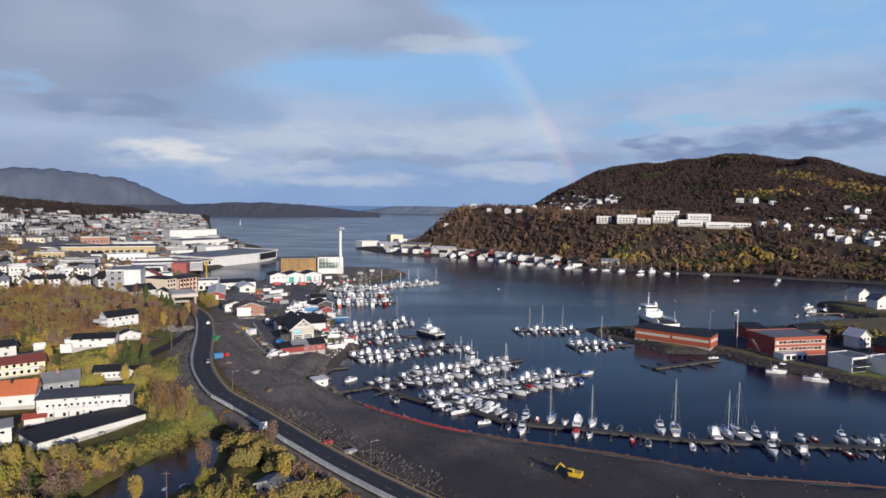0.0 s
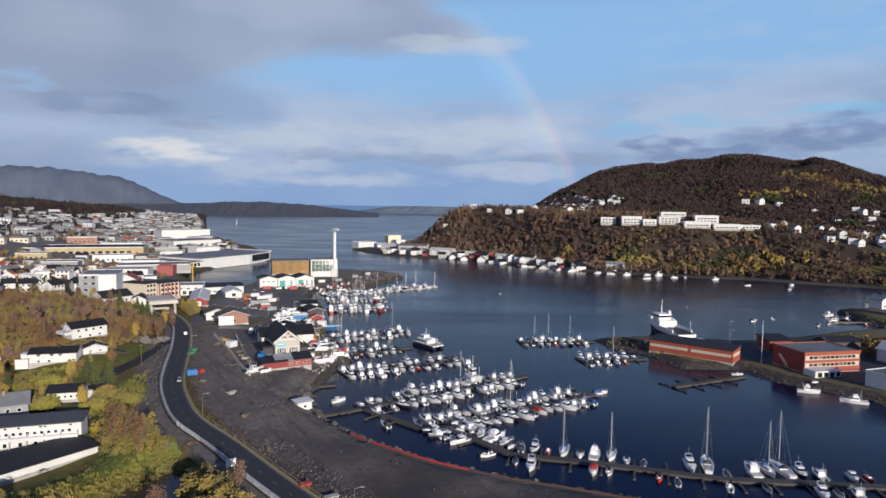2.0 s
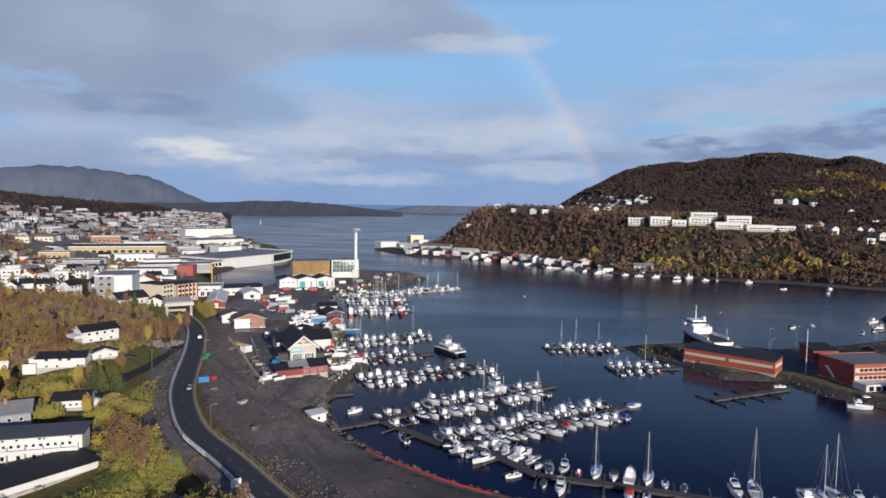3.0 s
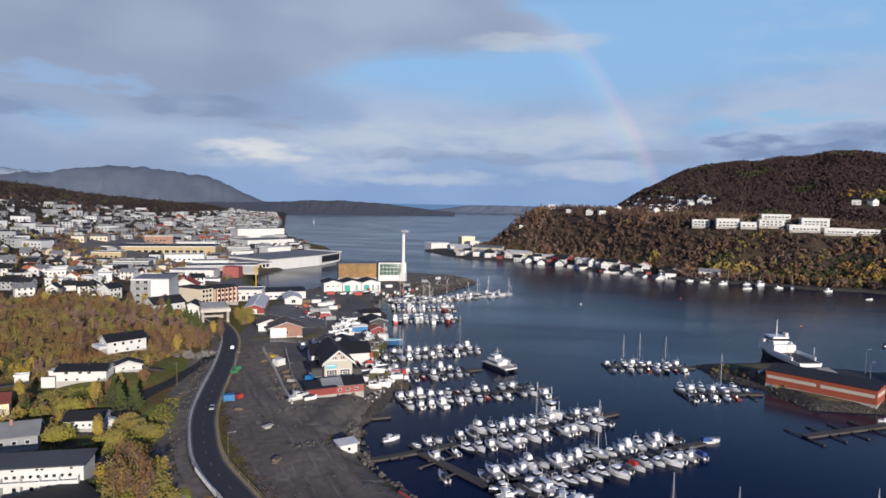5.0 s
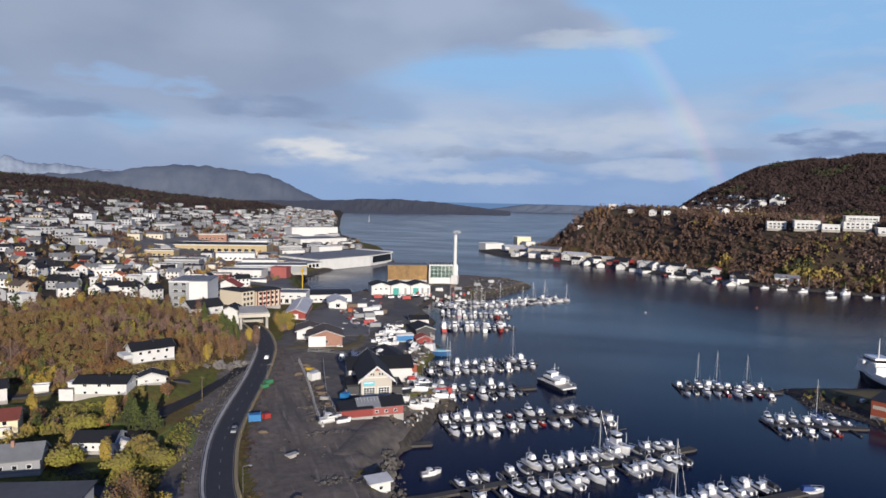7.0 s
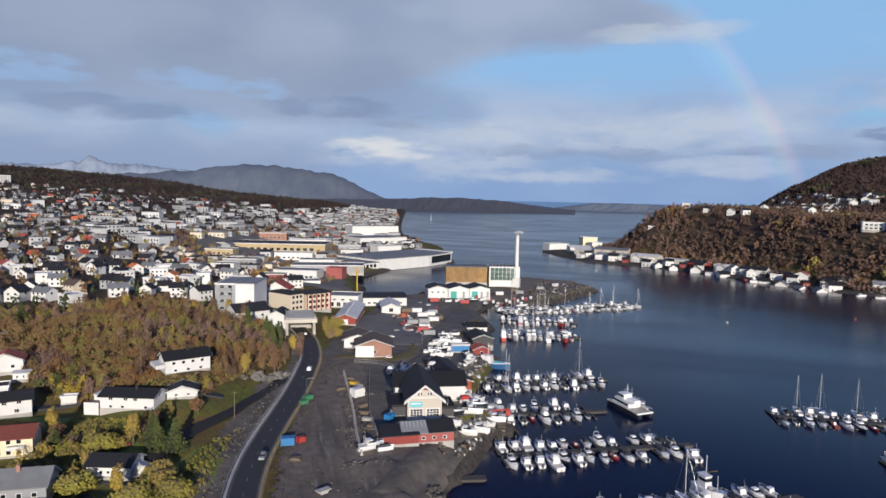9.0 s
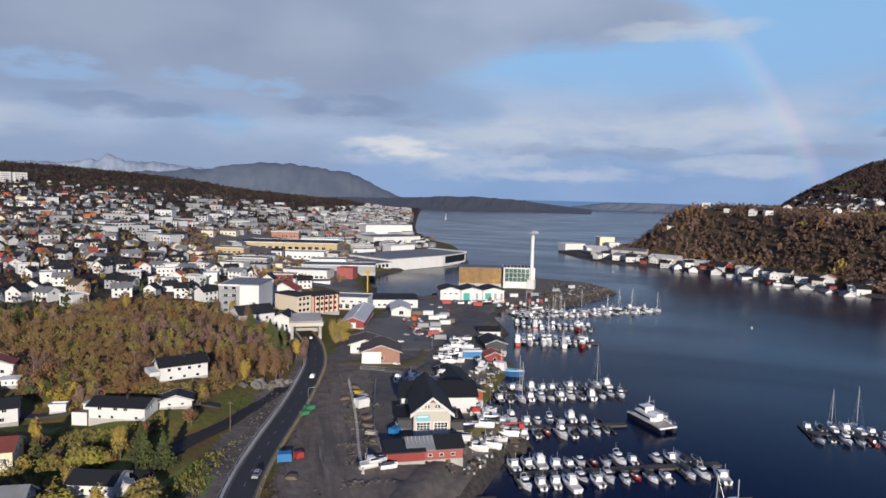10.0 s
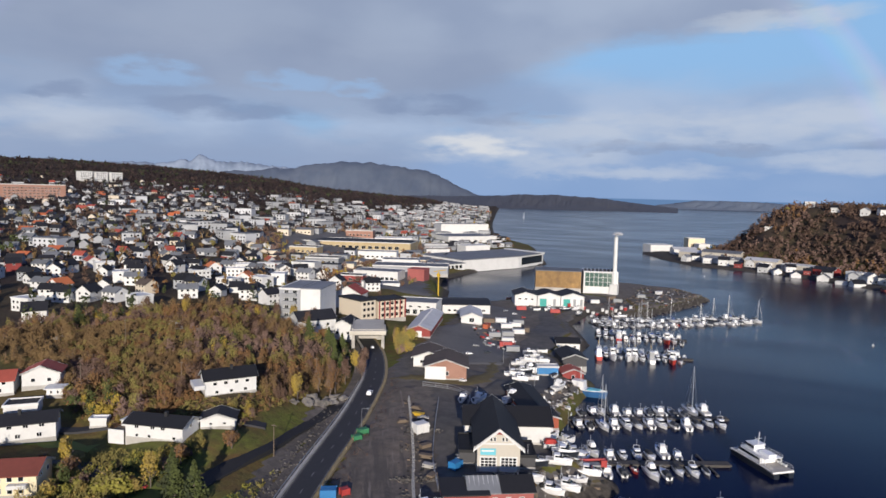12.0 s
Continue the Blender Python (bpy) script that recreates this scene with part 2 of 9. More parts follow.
M = {}
for name, args in {
    "asphalt": dict(colour=(0.028, 0.028, 0.033), second=(0.048, 0.047, 0.05), rough=0.75, grain=0.9, stain=0.5, bump=0.01, bump_scale=9),
    "fresh_asphalt": dict(colour=(0.014, 0.014, 0.017), second=(0.022, 0.021, 0.023), rough=0.8, grain=0.6, stain=0.4),
    "gravel": dict(colour=(0.205, 0.175, 0.150), second=(0.095, 0.083, 0.074), rough=0.95, grain=0.5, amount=1.0, stain=0.9, bump=0.2, bump_scale=1.6),
    "rock": dict(colour=(0.24, 0.22, 0.20), second=(0.10, 0.095, 0.09), rough=0.9, grain=1.2, amount=0.9, bump=0.1, bump_scale=2.5, per_object=0.25),
    "rubble": dict(colour=(0.12, 0.11, 0.10), second=(0.055, 0.05, 0.047), rough=0.9, grain=1.2, amount=0.9, island=0.4),
    "paving": dict(colour=(0.15, 0.143, 0.136), second=(0.09, 0.087, 0.085), rough=0.85, grain=0.7, stain=0.5),
    "concrete": dict(colour=(0.48, 0.46, 0.43), second=(0.28, 0.27, 0.25), rough=0.85, grain=0.8, stain=0.5),
    "pale_concrete": dict(colour=(0.60, 0.56, 0.48), second=(0.48, 0.45, 0.40), rough=0.85, grain=0.6, stain=0.35),
    "yard_asphalt": dict(colour=(0.135, 0.122, 0.110), second=(0.066, 0.062, 0.060), rough=0.8, grain=0.35, amount=1.0, stain=0.6, bump=0.01, bump_scale=9),
    "mud": dict(colour=(0.17, 0.145, 0.122), second=(0.085, 0.074, 0.066), rough=0.95, grain=0.4, amount=1.0, stain=0.7, bump=0.1, bump_scale=1.6),
    "white": dict(colour=(0.7, 0.7, 0.69), second=(0.6, 0.6, 0.585), rough=0.6, grain=1.5, stain=0.25, per_object=0.06),
    # white of the far walls, dulled blue-grey: distance haze put into the colour
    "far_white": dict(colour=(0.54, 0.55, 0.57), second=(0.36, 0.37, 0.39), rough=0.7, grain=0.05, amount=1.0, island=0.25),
    "cream": dict(colour=(0.66, 0.58, 0.46), second=(0.58, 0.51, 0.41), rough=0.65, grain=1.5),
    "ochre_wall": dict(colour=(0.46, 0.36, 0.20), second=(0.38, 0.30, 0.17), rough=0.7, grain=1.0, stain=0.3),
    "yellow_wall": dict(colour=(0.76, 0.66, 0.45), second=(0.68, 0.59, 0.41), rough=0.65, grain=1.5),
    "beige": dict(colour=(0.52, 0.48, 0.41), second=(0.46, 0.42, 0.36), rough=0.7, grain=2.0),
    "grey_wall": dict(colour=(0.30, 0.31, 0.33), second=(0.25, 0.26, 0.28), rough=0.7, grain=1.5, per_object=0.15),
    "red_wall": dict(colour=(0.28, 0.045, 0.04), second=(0.21, 0.038, 0.034), rough=0.7, grain=1.5, stain=0.3),
    "orange_wall": dict(colour=(0.36, 0.085, 0.045), second=(0.27, 0.065, 0.035), rough=0.7, grain=1.2, stain=0.35),
    "pink_wall": dict(colour=(0.36, 0.10, 0.09), second=(0.27, 0.085, 0.08), rough=0.75, grain=1.2, stain=0.4),
    "brick": dict(colour=(0.36, 0.20, 0.15), second=(0.28, 0.15, 0.11), rough=0.85, grain=2.5, stain=0.3),
    "brown_clad": dict(colour=(0.30, 0.175, 0.055), second=(0.15, 0.085, 0.032), rough=0.5, grain=0.35, amount=1.0, metal=0.3, stain=0.6),
    "dark_wall": dict(colour=(0.06, 0.06, 0.065), second=(0.04, 0.04, 0.045), rough=0.7),
    "roof_dark": dict(colour=(0.012, 0.012, 0.015), second=(0.02, 0.02, 0.022), rough=0.72, grain=1.2, stain=0.4, per_object=0.3, bump=0.02, bump_scale=6),
    "roof_slate": dict(colour=(0.085, 0.088, 0.095), second=(0.055, 0.057, 0.062), rough=0.7, grain=0.8, stain=0.4),
    "roof_grey": dict(colour=(0.20, 0.21, 0.225), second=(0.14, 0.145, 0.155), rough=0.7, grain=0.8, stain=0.5, per_object=0.3),
    "roof_metal": dict(colour=(0.62, 0.62, 0.62), second=(0.48, 0.48, 0.48), rough=0.75, grain=0.6, stain=0.5),
    "roof_red": dict(colour=(0.36, 0.075, 0.05), second=(0.26, 0.055, 0.04), rough=0.75, grain=1.4, stain=0.3, per_object=0.2),
    "roof_orange": dict(colour=(0.55, 0.16, 0.06), second=(0.44, 0.125, 0.05), rough=0.75, grain=1.4, stain=0.3, per_object=0.2),
    "roof_brown": dict(colour=(0.115, 0.085, 0.066), second=(0.07, 0.054, 0.045), rough=0.8, grain=1.0, stain=0.4),
    "hull_white": dict(colour=(0.86, 0.86, 0.86), second=(0.78, 0.78, 0.78), rough=0.3, grain=0.9, per_object=0.16),
    "hull_blue": dict(colour=(0.04, 0.13, 0.30), second=(0.03, 0.10, 0.24), rough=0.35, grain=0.9),
    "hull_red": dict(colour=(0.50, 0.05, 0.035), second=(0.40, 0.045, 0.03), rough=0.4, grain=0.9),
    "hull_dark": dict(colour=(0.02, 0.025, 0.035), second=(0.03, 0.035, 0.045), rough=0.35),
    "deck": dict(colour=(0.56, 0.53, 0.48), second=(0.33, 0.31, 0.28), rough=0.6, grain=1.4, per_object=0.25),
    "cover_blue": dict(colour=(0.025, 0.07, 0.24), second=(0.02, 0.05, 0.17), rough=0.75, grain=1.5),
    "cover_dark": dict(colour=(0.045, 0.05, 0.06), second=(0.03, 0.033, 0.04), rough=0.8, grain=1.5, per_object=0.4),
    "cover_red": dict(colour=(0.42, 0.03, 0.025), second=(0.30, 0.025, 0.02), rough=0.75, grain=1.5),
    "glass_dark": dict(colour=(0.014, 0.018, 0.022), second=(0.02, 0.024, 0.03), rough=0.06, grain=0.6, spec=0.8),
    "glass_green": dict(colour=(0.03, 0.08, 0.07), second=(0.10, 0.16, 0.13), rough=0.08, grain=0.35, amount=0.9, spec=0.8),
    "pontoon": dict(colour=(0.085, 0.077, 0.070), second=(0.045, 0.041, 0.038), rough=0.85, grain=0.8, stain=0.5),
    "timber": dict(colour=(0.19, 0.145, 0.105), second=(0.11, 0.085, 0.065), rough=0.85, grain=1.2, stain=0.4),
    "steel": dict(colour=(0.45, 0.46, 0.47), second=(0.36, 0.37, 0.38), rough=0.4, metal=0.7),
    "aluminium": dict(colour=(0.62, 0.63, 0.64), second=(0.52, 0.53, 0.54), rough=0.4, metal=0.2),
    "grey_paint": dict(colour=(0.30, 0.31, 0.32), second=(0.24, 0.25, 0.26), rough=0.6),
    "teal": dict(colour=(0.03, 0.33, 0.29), second=(0.025, 0.28, 0.25), rough=0.5),
    "sign_blue": dict(colour=(0.15, 0.50, 0.60), second=(0.13, 0.45, 0.55), rough=0.5),
    "blue_paint": dict(colour=(0.03, 0.20, 0.46), second=(0.025, 0.16, 0.38), rough=0.5, stain=0.3),
    "green_paint": dict(colour=(0.05, 0.22, 0.10), second=(0.04, 0.17, 0.08), rough=0.55, stain=0.3),
    "red_paint": dict(colour=(0.42, 0.05, 0.045), second=(0.33, 0.04, 0.038), rough=0.5, stain=0.3),
    "rust_red": dict(colour=(0.15, 0.062, 0.045), second=(0.09, 0.045, 0.036), rough=0.8, grain=0.6, stain=0.5),
    "orange_paint": dict(colour=(0.42, 0.10, 0.04), second=(0.32, 0.085, 0.035), rough=0.55),
    "yellow_paint": dict(colour=(0.62, 0.40, 0.03), second=(0.5, 0.32, 0.03), rough=0.5, stain=0.3),
    "road_white": dict(colour=(0.26, 0.26, 0.26), second=(0.10, 0.10, 0.10), rough=0.8, grain=2.0),
    "kerb_yellow": dict(colour=(0.33, 0.26, 0.14), second=(0.22, 0.18, 0.11), rough=0.85, grain=1.2),
    "rubber": dict(colour=(0.015, 0.015, 0.016), rough=0.85),
    "bark": dict(colour=(0.16, 0.13, 0.11), second=(0.08, 0.065, 0.055), rough=0.9, grain=4, island=0.3),
    "leaf_brown": dict(colour=(0.155, 0.098, 0.070), second=(0.10, 0.064, 0.048), rough=0.85, grain=0.22, amount=1.0, island=0.16, leafy=0.6, spec=0.1),
    # hillside browns in two tones: cloud shade and sun put into the colour
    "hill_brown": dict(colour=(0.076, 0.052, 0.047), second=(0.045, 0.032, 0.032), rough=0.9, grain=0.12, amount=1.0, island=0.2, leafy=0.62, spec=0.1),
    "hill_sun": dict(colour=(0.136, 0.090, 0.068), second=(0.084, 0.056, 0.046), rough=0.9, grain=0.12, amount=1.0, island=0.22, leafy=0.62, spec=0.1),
    # near-black ridge tone: the shade of the clouds is painted into the leaves
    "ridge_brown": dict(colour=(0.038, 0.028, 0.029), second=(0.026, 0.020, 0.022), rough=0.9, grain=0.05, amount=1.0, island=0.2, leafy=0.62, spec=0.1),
    "roof_rust": dict(colour=(0.20, 0.052, 0.036), second=(0.14, 0.04, 0.03), rough=0.8, grain=1.2, stain=0.4),
    "heath": dict(colour=(0.14, 0.115, 0.045), second=(0.10, 0.075, 0.038), rough=0.95, grain=0.5, amount=1.0, bump=0.1, bump_scale=2, stain=0.4),
    "leaf_russet": dict(colour=(0.235, 0.132, 0.058), second=(0.165, 0.093, 0.045), rough=0.85, grain=0.22, amount=1.0, island=0.16, leafy=0.6, spec=0.1),
    "leaf_ochre": dict(colour=(0.34, 0.25, 0.075), second=(0.24, 0.18, 0.06), rough=0.85, grain=0.22, amount=1.0, island=0.16, leafy=0.6, spec=0.1),
    "leaf_olive": dict(colour=(0.235, 0.20, 0.066), second=(0.165, 0.14, 0.05), rough=0.85, grain=0.22, amount=1.0, island=0.16, leafy=0.6, spec=0.1),
    "leaf_yellow": dict(colour=(0.38, 0.275, 0.055), second=(0.28, 0.205, 0.045), rough=0.85, grain=0.22, amount=1.0, island=0.16, leafy=0.6, spec=0.1),
    "leaf_green": dict(colour=(0.085, 0.102, 0.036), second=(0.058, 0.072, 0.027), rough=0.85, grain=0.22, amount=1.0, island=0.16, leafy=0.6, spec=0.1),
    "scrub_brown": dict(colour=(0.215, 0.142, 0.066), second=(0.145, 0.096, 0.05), rough=0.85, grain=0.22, amount=1.0, island=0.16, leafy=0.6, spec=0.1),
    "leaf_lime": dict(colour=(0.28, 0.255, 0.055), second=(0.20, 0.185, 0.042), rough=0.85, grain=0.22, amount=1.0, island=0.16, leafy=0.6, spec=0.1),
    "needle": dict(colour=(0.040, 0.052, 0.027), second=(0.055, 0.062, 0.032), rough=0.85, grain=0.22, amount=1.0, island=0.16, leafy=0.6, spec=0.1),
    "twig": dict(colour=(0.23, 0.15, 0.12), second=(0.145, 0.098, 0.08), rough=0.9, grain=0.22, amount=1.0, island=0.16, leafy=0.6, spec=0.1),
    # far ranges: the blue of distance haze is put into the base colours
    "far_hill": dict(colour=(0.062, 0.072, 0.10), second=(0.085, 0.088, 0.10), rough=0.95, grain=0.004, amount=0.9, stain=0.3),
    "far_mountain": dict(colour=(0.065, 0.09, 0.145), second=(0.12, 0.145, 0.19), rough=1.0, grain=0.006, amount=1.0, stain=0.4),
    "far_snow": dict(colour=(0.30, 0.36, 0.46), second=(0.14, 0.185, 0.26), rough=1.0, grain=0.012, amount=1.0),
    "smoke_white": dict(colour=(0.8, 0.8, 0.8), rough=1.0),
}.items():
    M[name] = material(name, **args)


def ground_material():
    """Autumn ground: lawn, withered grass and heath, mixed by broad noises; bare soil where it is steep."""
    m = bpy.data.materials.new("ground")
    m.use_nodes = True
    t = m.node_tree
    b = t.nodes["Principled BSDF"]
    b.inputs["Roughness"].default_value = 0.95
    b.inputs["Specular IOR Level"].default_value = 0.12
    geo = t.nodes.new("ShaderNodeNewGeometry")

    def noise_fac(scale, lo, hi, detail=6):
        n = t.nodes.new("ShaderNodeTexNoise")
        n.inputs["Scale"].default_value, n.inputs["Detail"].default_value, n.inputs["Roughness"].default_value = scale / K, detail, 0.6
        t.links.new(geo.outputs["Position"], n.inputs["Vector"])
        r = t.nodes.new("ShaderNodeMapRange")
        t.links.new(n.outputs["Fac"], r.inputs[0])
        r.inputs[1].default_value, r.inputs[2].default_value = lo, hi
        return r.outputs[0], n.outputs["Fac"]

    def mixed(fac, a, c):
        n = t.nodes.new("ShaderNodeMix")
        n.data_type = "RGBA"
        t.links.new(fac, n.inputs[0])
        for i, v in ((6, a), (7, c)):
            if isinstance(v, tuple):
                n.inputs[i].default_value = (*v, 1)
            else:
                t.links.new(v, n.inputs[i])
        return n.outputs[2]

    c = mixed(noise_fac(0.035, 0.42, 0.58)[0], (0.13, 0.145, 0.034), (0.17, 0.135, 0.045))
    c = mixed(noise_fac(0.09, 0.5, 0.62)[0], c, (0.15, 0.095, 0.042))
    c = mixed(noise_fac(0.6, 0.35, 0.8)[0], c, (0.085, 0.072, 0.034))
    # forest floor on the high ground and the far hill
    pos = t.nodes.new("ShaderNodeSeparateXYZ")
    t.links.new(geo.outputs["Position"], pos.inputs[0])

    def band(v, lo, hi):
        r = t.nodes.new("ShaderNodeMapRange")
        t.links.new(v, r.inputs[0])
        r.inputs[1].default_value, r.inputs[2].default_value = lo * K, hi * K
        return r.outputs[0]

    floor_fac = t.nodes.new("ShaderNodeMath")
    floor_fac.operation = "MAXIMUM"
    t.links.new(band(pos.outputs[2], 8.0, 14.0), floor_fac.inputs[0])
    t.links.new(band(pos.outputs[1], 700, 1100), floor_fac.inputs[1])
    c = mixed(floor_fac.outputs[0], c, mixed(noise_fac(0.03, 0.42, 0.6)[0], (0.050, 0.037, 0.033), (0.078, 0.061, 0.038)))
    # bare stones and mud along the waterline
    shore = t.nodes.new("ShaderNodeMath")
    shore.operation = "MAXIMUM"
    t.links.new(band(pos.outputs[0], -54, -49), shore.inputs[0])
    t.links.new(band(pos.outputs[1], 290, 320), shore.inputs[1])
    bare = t.nodes.new("ShaderNodeMath")
    bare.operation = "MULTIPLY"
    t.links.new(shore.outputs[0], bare.inputs[0])
    t.links.new(band(pos.outputs[2], 2.9, 1.9), bare.inputs[1])
    c = mixed(bare.outputs[0], c, mixed(noise_fac(0.8, 0.35, 0.65)[0], (0.045, 0.04, 0.036), (0.10, 0.088, 0.075)))
    t.links.new(c, b.inputs["Base Color"])
    n = t.nodes.new("ShaderNodeBump")
    n.inputs["Strength"].default_value, n.inputs["Distance"].default_value = 0.9, 0.35
    t.links.new(noise_fac(0.9, 0, 1, 8)[1], n.inputs["Height"])
    t.links.new(n.outputs[0], b.inputs["Normal"])
    return m


M["ground"] = ground_material()


def fill_material():
    """Tipped gravel: dry and brown where it has been driven on, dark and wet where it is fresh, with wheel ruts along it."""
    m = material("fill", (0.200, 0.163, 0.133), (0.105, 0.088, 0.076), rough=0.95, grain=0.5, amount=1.0, stain=0.7, bump=0.2, bump_scale=1.6)
    t = m.node_tree
    b = t.nodes["Principled BSDF"]
    old = b.inputs["Base Color"].links[0].from_socket
    geo = t.nodes.new("ShaderNodeNewGeometry")
    way = t.nodes.new("ShaderNodeMapping")
    way.vector_type = "TEXTURE"
    way.inputs["Rotation"].default_value, way.inputs["Scale"].default_value = (0, 0, radians(-56)), (26 * K, 2.4 * K, 10)
    t.links.new(geo.outputs["Position"], way.inputs["Vector"])

    def spread(vec, scale, lo, hi, detail):
        n = t.nodes.new("ShaderNodeTexNoise")
        n.inputs["Scale"].default_value, n.inputs["Detail"].default_value = scale, detail
        t.links.new(vec, n.inputs["Vector"])
        r = t.nodes.new("ShaderNodeMapRange")
        t.links.new(n.outputs["Fac"], r.inputs[0])
        r.inputs[1].default_value, r.inputs[2].default_value = lo, hi
        return r.outputs[0]

    def blend(fac, a, c, top=1.0):
        f = t.nodes.new("ShaderNodeMath")
        f.operation = "MULTIPLY"
        t.links.new(fac, f.inputs[0])
        f.inputs[1].default_value = top
        n = t.nodes.new("ShaderNodeMix")
        n.data_type = "RGBA"
        t.links.new(f.outputs[0], n.inputs[0])
        t.links.new(a, n.inputs[6])
        n.inputs[7].default_value = (*c, 1)
        return n.outputs[2]

    c = blend(spread(way.outputs[0], 1.0, 0.52, 0.66, 4), old, (0.075, 0.066, 0.06), 0.75)
    c = blend(spread(way.outputs[0], 2.3, 0.60, 0.70, 4), c, (0.26, 0.22, 0.19), 0.6)
    pos = t.nodes.new("ShaderNodeSeparateXYZ")
    t.links.new(geo.outputs["Position"], pos.inputs[0])
    wob = t.nodes.new("ShaderNodeMath")
    wob.operation = "MULTIPLY_ADD"
    t.links.new(spread(geo.outputs["Position"], 0.06 / K, 0.3, 0.7, 5), wob.inputs[0])
    wob.inputs[1].default_value = 46 * K
    t.links.new(pos.outputs[1], wob.inputs[2])
    wet = t.nodes.new("ShaderNodeMapRange")
    t.links.new(wob.outputs[0], wet.inputs[0])
    wet.inputs[1].default_value, wet.inputs[2].default_value, wet.inputs[3].default_value, wet.inputs[4].default_value = 138 * K, 184 * K, 1, 0
    c = blend(wet.outputs[0], c, (0.032, 0.028, 0.027), 0.9)
    t.links.new(c, b.inputs["Base Color"])
    return m


M["fill"] = fill_material()


def water_material():
    """Sheltered sea: dark body colour, a mirror broken by ripples finer than can be told apart, calmer lanes between the wind's patches."""
    m = bpy.data.materials.new("water")
    m.use_nodes = True
    t = m.node_tree
    b = t.nodes["Principled BSDF"]
    b.inputs["Base Color"].default_value = (0.0016, 0.0058, 0.030, 1)
    b.inputs["IOR"].default_value, b.inputs["Specular IOR Level"].default_value = 1.333, 0.22
    geo = t.nodes.new("ShaderNodeNewGeometry")

    def stretched(sx, sy, turn):
        n = t.nodes.new("ShaderNodeMapping")
        n.inputs["Scale"].default_value, n.inputs["Rotation"].default_value = (sx / K, sy / K, 1), (0, 0, radians(turn))
        t.links.new(geo.outputs["Position"], n.inputs["Vector"])
        return n.outputs[0]

    w = t.nodes.new("ShaderNodeTexNoise")
    w.inputs["Scale"].default_value, w.inputs["Detail"].default_value, w.inputs["Distortion"].default_value = 1.0, 4, 0.8
    t.links.new(stretched(0.008, 0.020, 25), w.inputs["Vector"])
    r = t.nodes.new("ShaderNodeMapRange")
    t.links.new(w.outputs["Fac"], r.inputs[0])
    r.inputs[1].default_value, r.inputs[2].default_value, r.inputs[3].default_value, r.inputs[4].default_value = 0.36, 0.66, 0.17, 0.26
    t.links.new(r.outputs[0], b.inputs["Roughness"])
    n = t.nodes.new("ShaderNodeTexNoise")
    n.inputs["Scale"].default_value, n.inputs["Detail"].default_value = 1.0, 3
    t.links.new(stretched(0.45, 0.9, 25), n.inputs["Vector"])
    u = t.nodes.new("ShaderNodeBump")
    u.inputs["Strength"].default_value, u.inputs["Distance"].default_value = 0.25, 0.02
    t.links.new(n.outputs["Fac"], u.inputs["Height"])
    t.links.new(u.outputs[0], b.inputs["Normal"])
    return m


M["water"] = water_material()
M["pond"] = material("pond", (0.018, 0.017, 0.02), (0.026, 0.023, 0.022), rough=0.12, grain=0.15, amount=1.0, bump=0.02, bump_scale=1.2)


# ---- the lie of the land ----
MAIN_SHORE = [(420, 60), (140, 108), (86, 119.5), (57, 124), (36, 133.5), (11, 142), (-4, 149), (-21, 161), (-35, 176), (-43, 190), (-46, 203), (-44, 216),
              (-44, 232), (-39, 242), (-52, 254), (-60, 268), (-62, 311), (-76, 330), (-78, 366), (-95, 400), (-96, 436), (-70, 440), (-60, 468), (-46, 515),
              (-66, 540), (-110, 548), (-143, 493), (-147, 466), (-141, 441), (-147, 425), (-161, 412), (-172, 424), (-186, 455), (-200, 470), (-214, 500), (-213, 560), (-187, 644), (-250, 790), (-340, 895), (-477, 1206),
              (-720, 1800), (-1000, 2500), (-1180, 3100), (-1300, 4950), (-4900, 4950), (-4900, -300), (420, -300)]
QUAY_LAND = [(57, 291), (60, 277), (73, 262), (79, 243), (99, 243), (106, 227), (123, 210), (134, 196), (165, 180), (240, 150), (420, 120), (700, 300), (330, 420),
             (271, 408), (231, 381), (212, 379), (206, 349), (217, 326), (150, 302), (118, 292), (88, 300)]
HILL_SHORE = [(271, 400), (330, 478), (302, 502), (266, 517), (231, 541), (198, 543), (170, 560), (124, 575), (77, 612), (47, 637), (19, 667), (-24, 697),
              (-75, 712), (-110, 760), (-138, 813), (-120, 860), (-40, 1000), (60, 1300), (300, 2200), (900, 2600), (2500, 1800), (2500, 200), (700, 150), (420, 180)]
POND = [(-76, 102), (-73, 110), (-72.1, 116.5), (-70.2, 124), (-67.6, 135), (-61.7, 148.3), (-57.2, 141), (-55.4, 133), (-53.8, 126), (-54.5, 119), (-57, 112), (-60, 104), (-66, 99)]
ROAD = [(75, 28, 3.2), (28, 72, 3.3), (-13, 108.5, 3.5), (-34.1, 129.4, 3.8), (-52.3, 149.2, 4.2), (-66.8, 164.2, 4.5), (-76.2, 178.6, 4.7), (-83.5, 192.5, 5.0), (-90, 208.5, 5.4),
        (-98.5, 232, 6.2), (-106, 250.5, 7.2), (-112, 263, 7.8), (-121.5, 277.5, 8.3), (-132, 290, 8.5), (-145, 303, 8.6)]
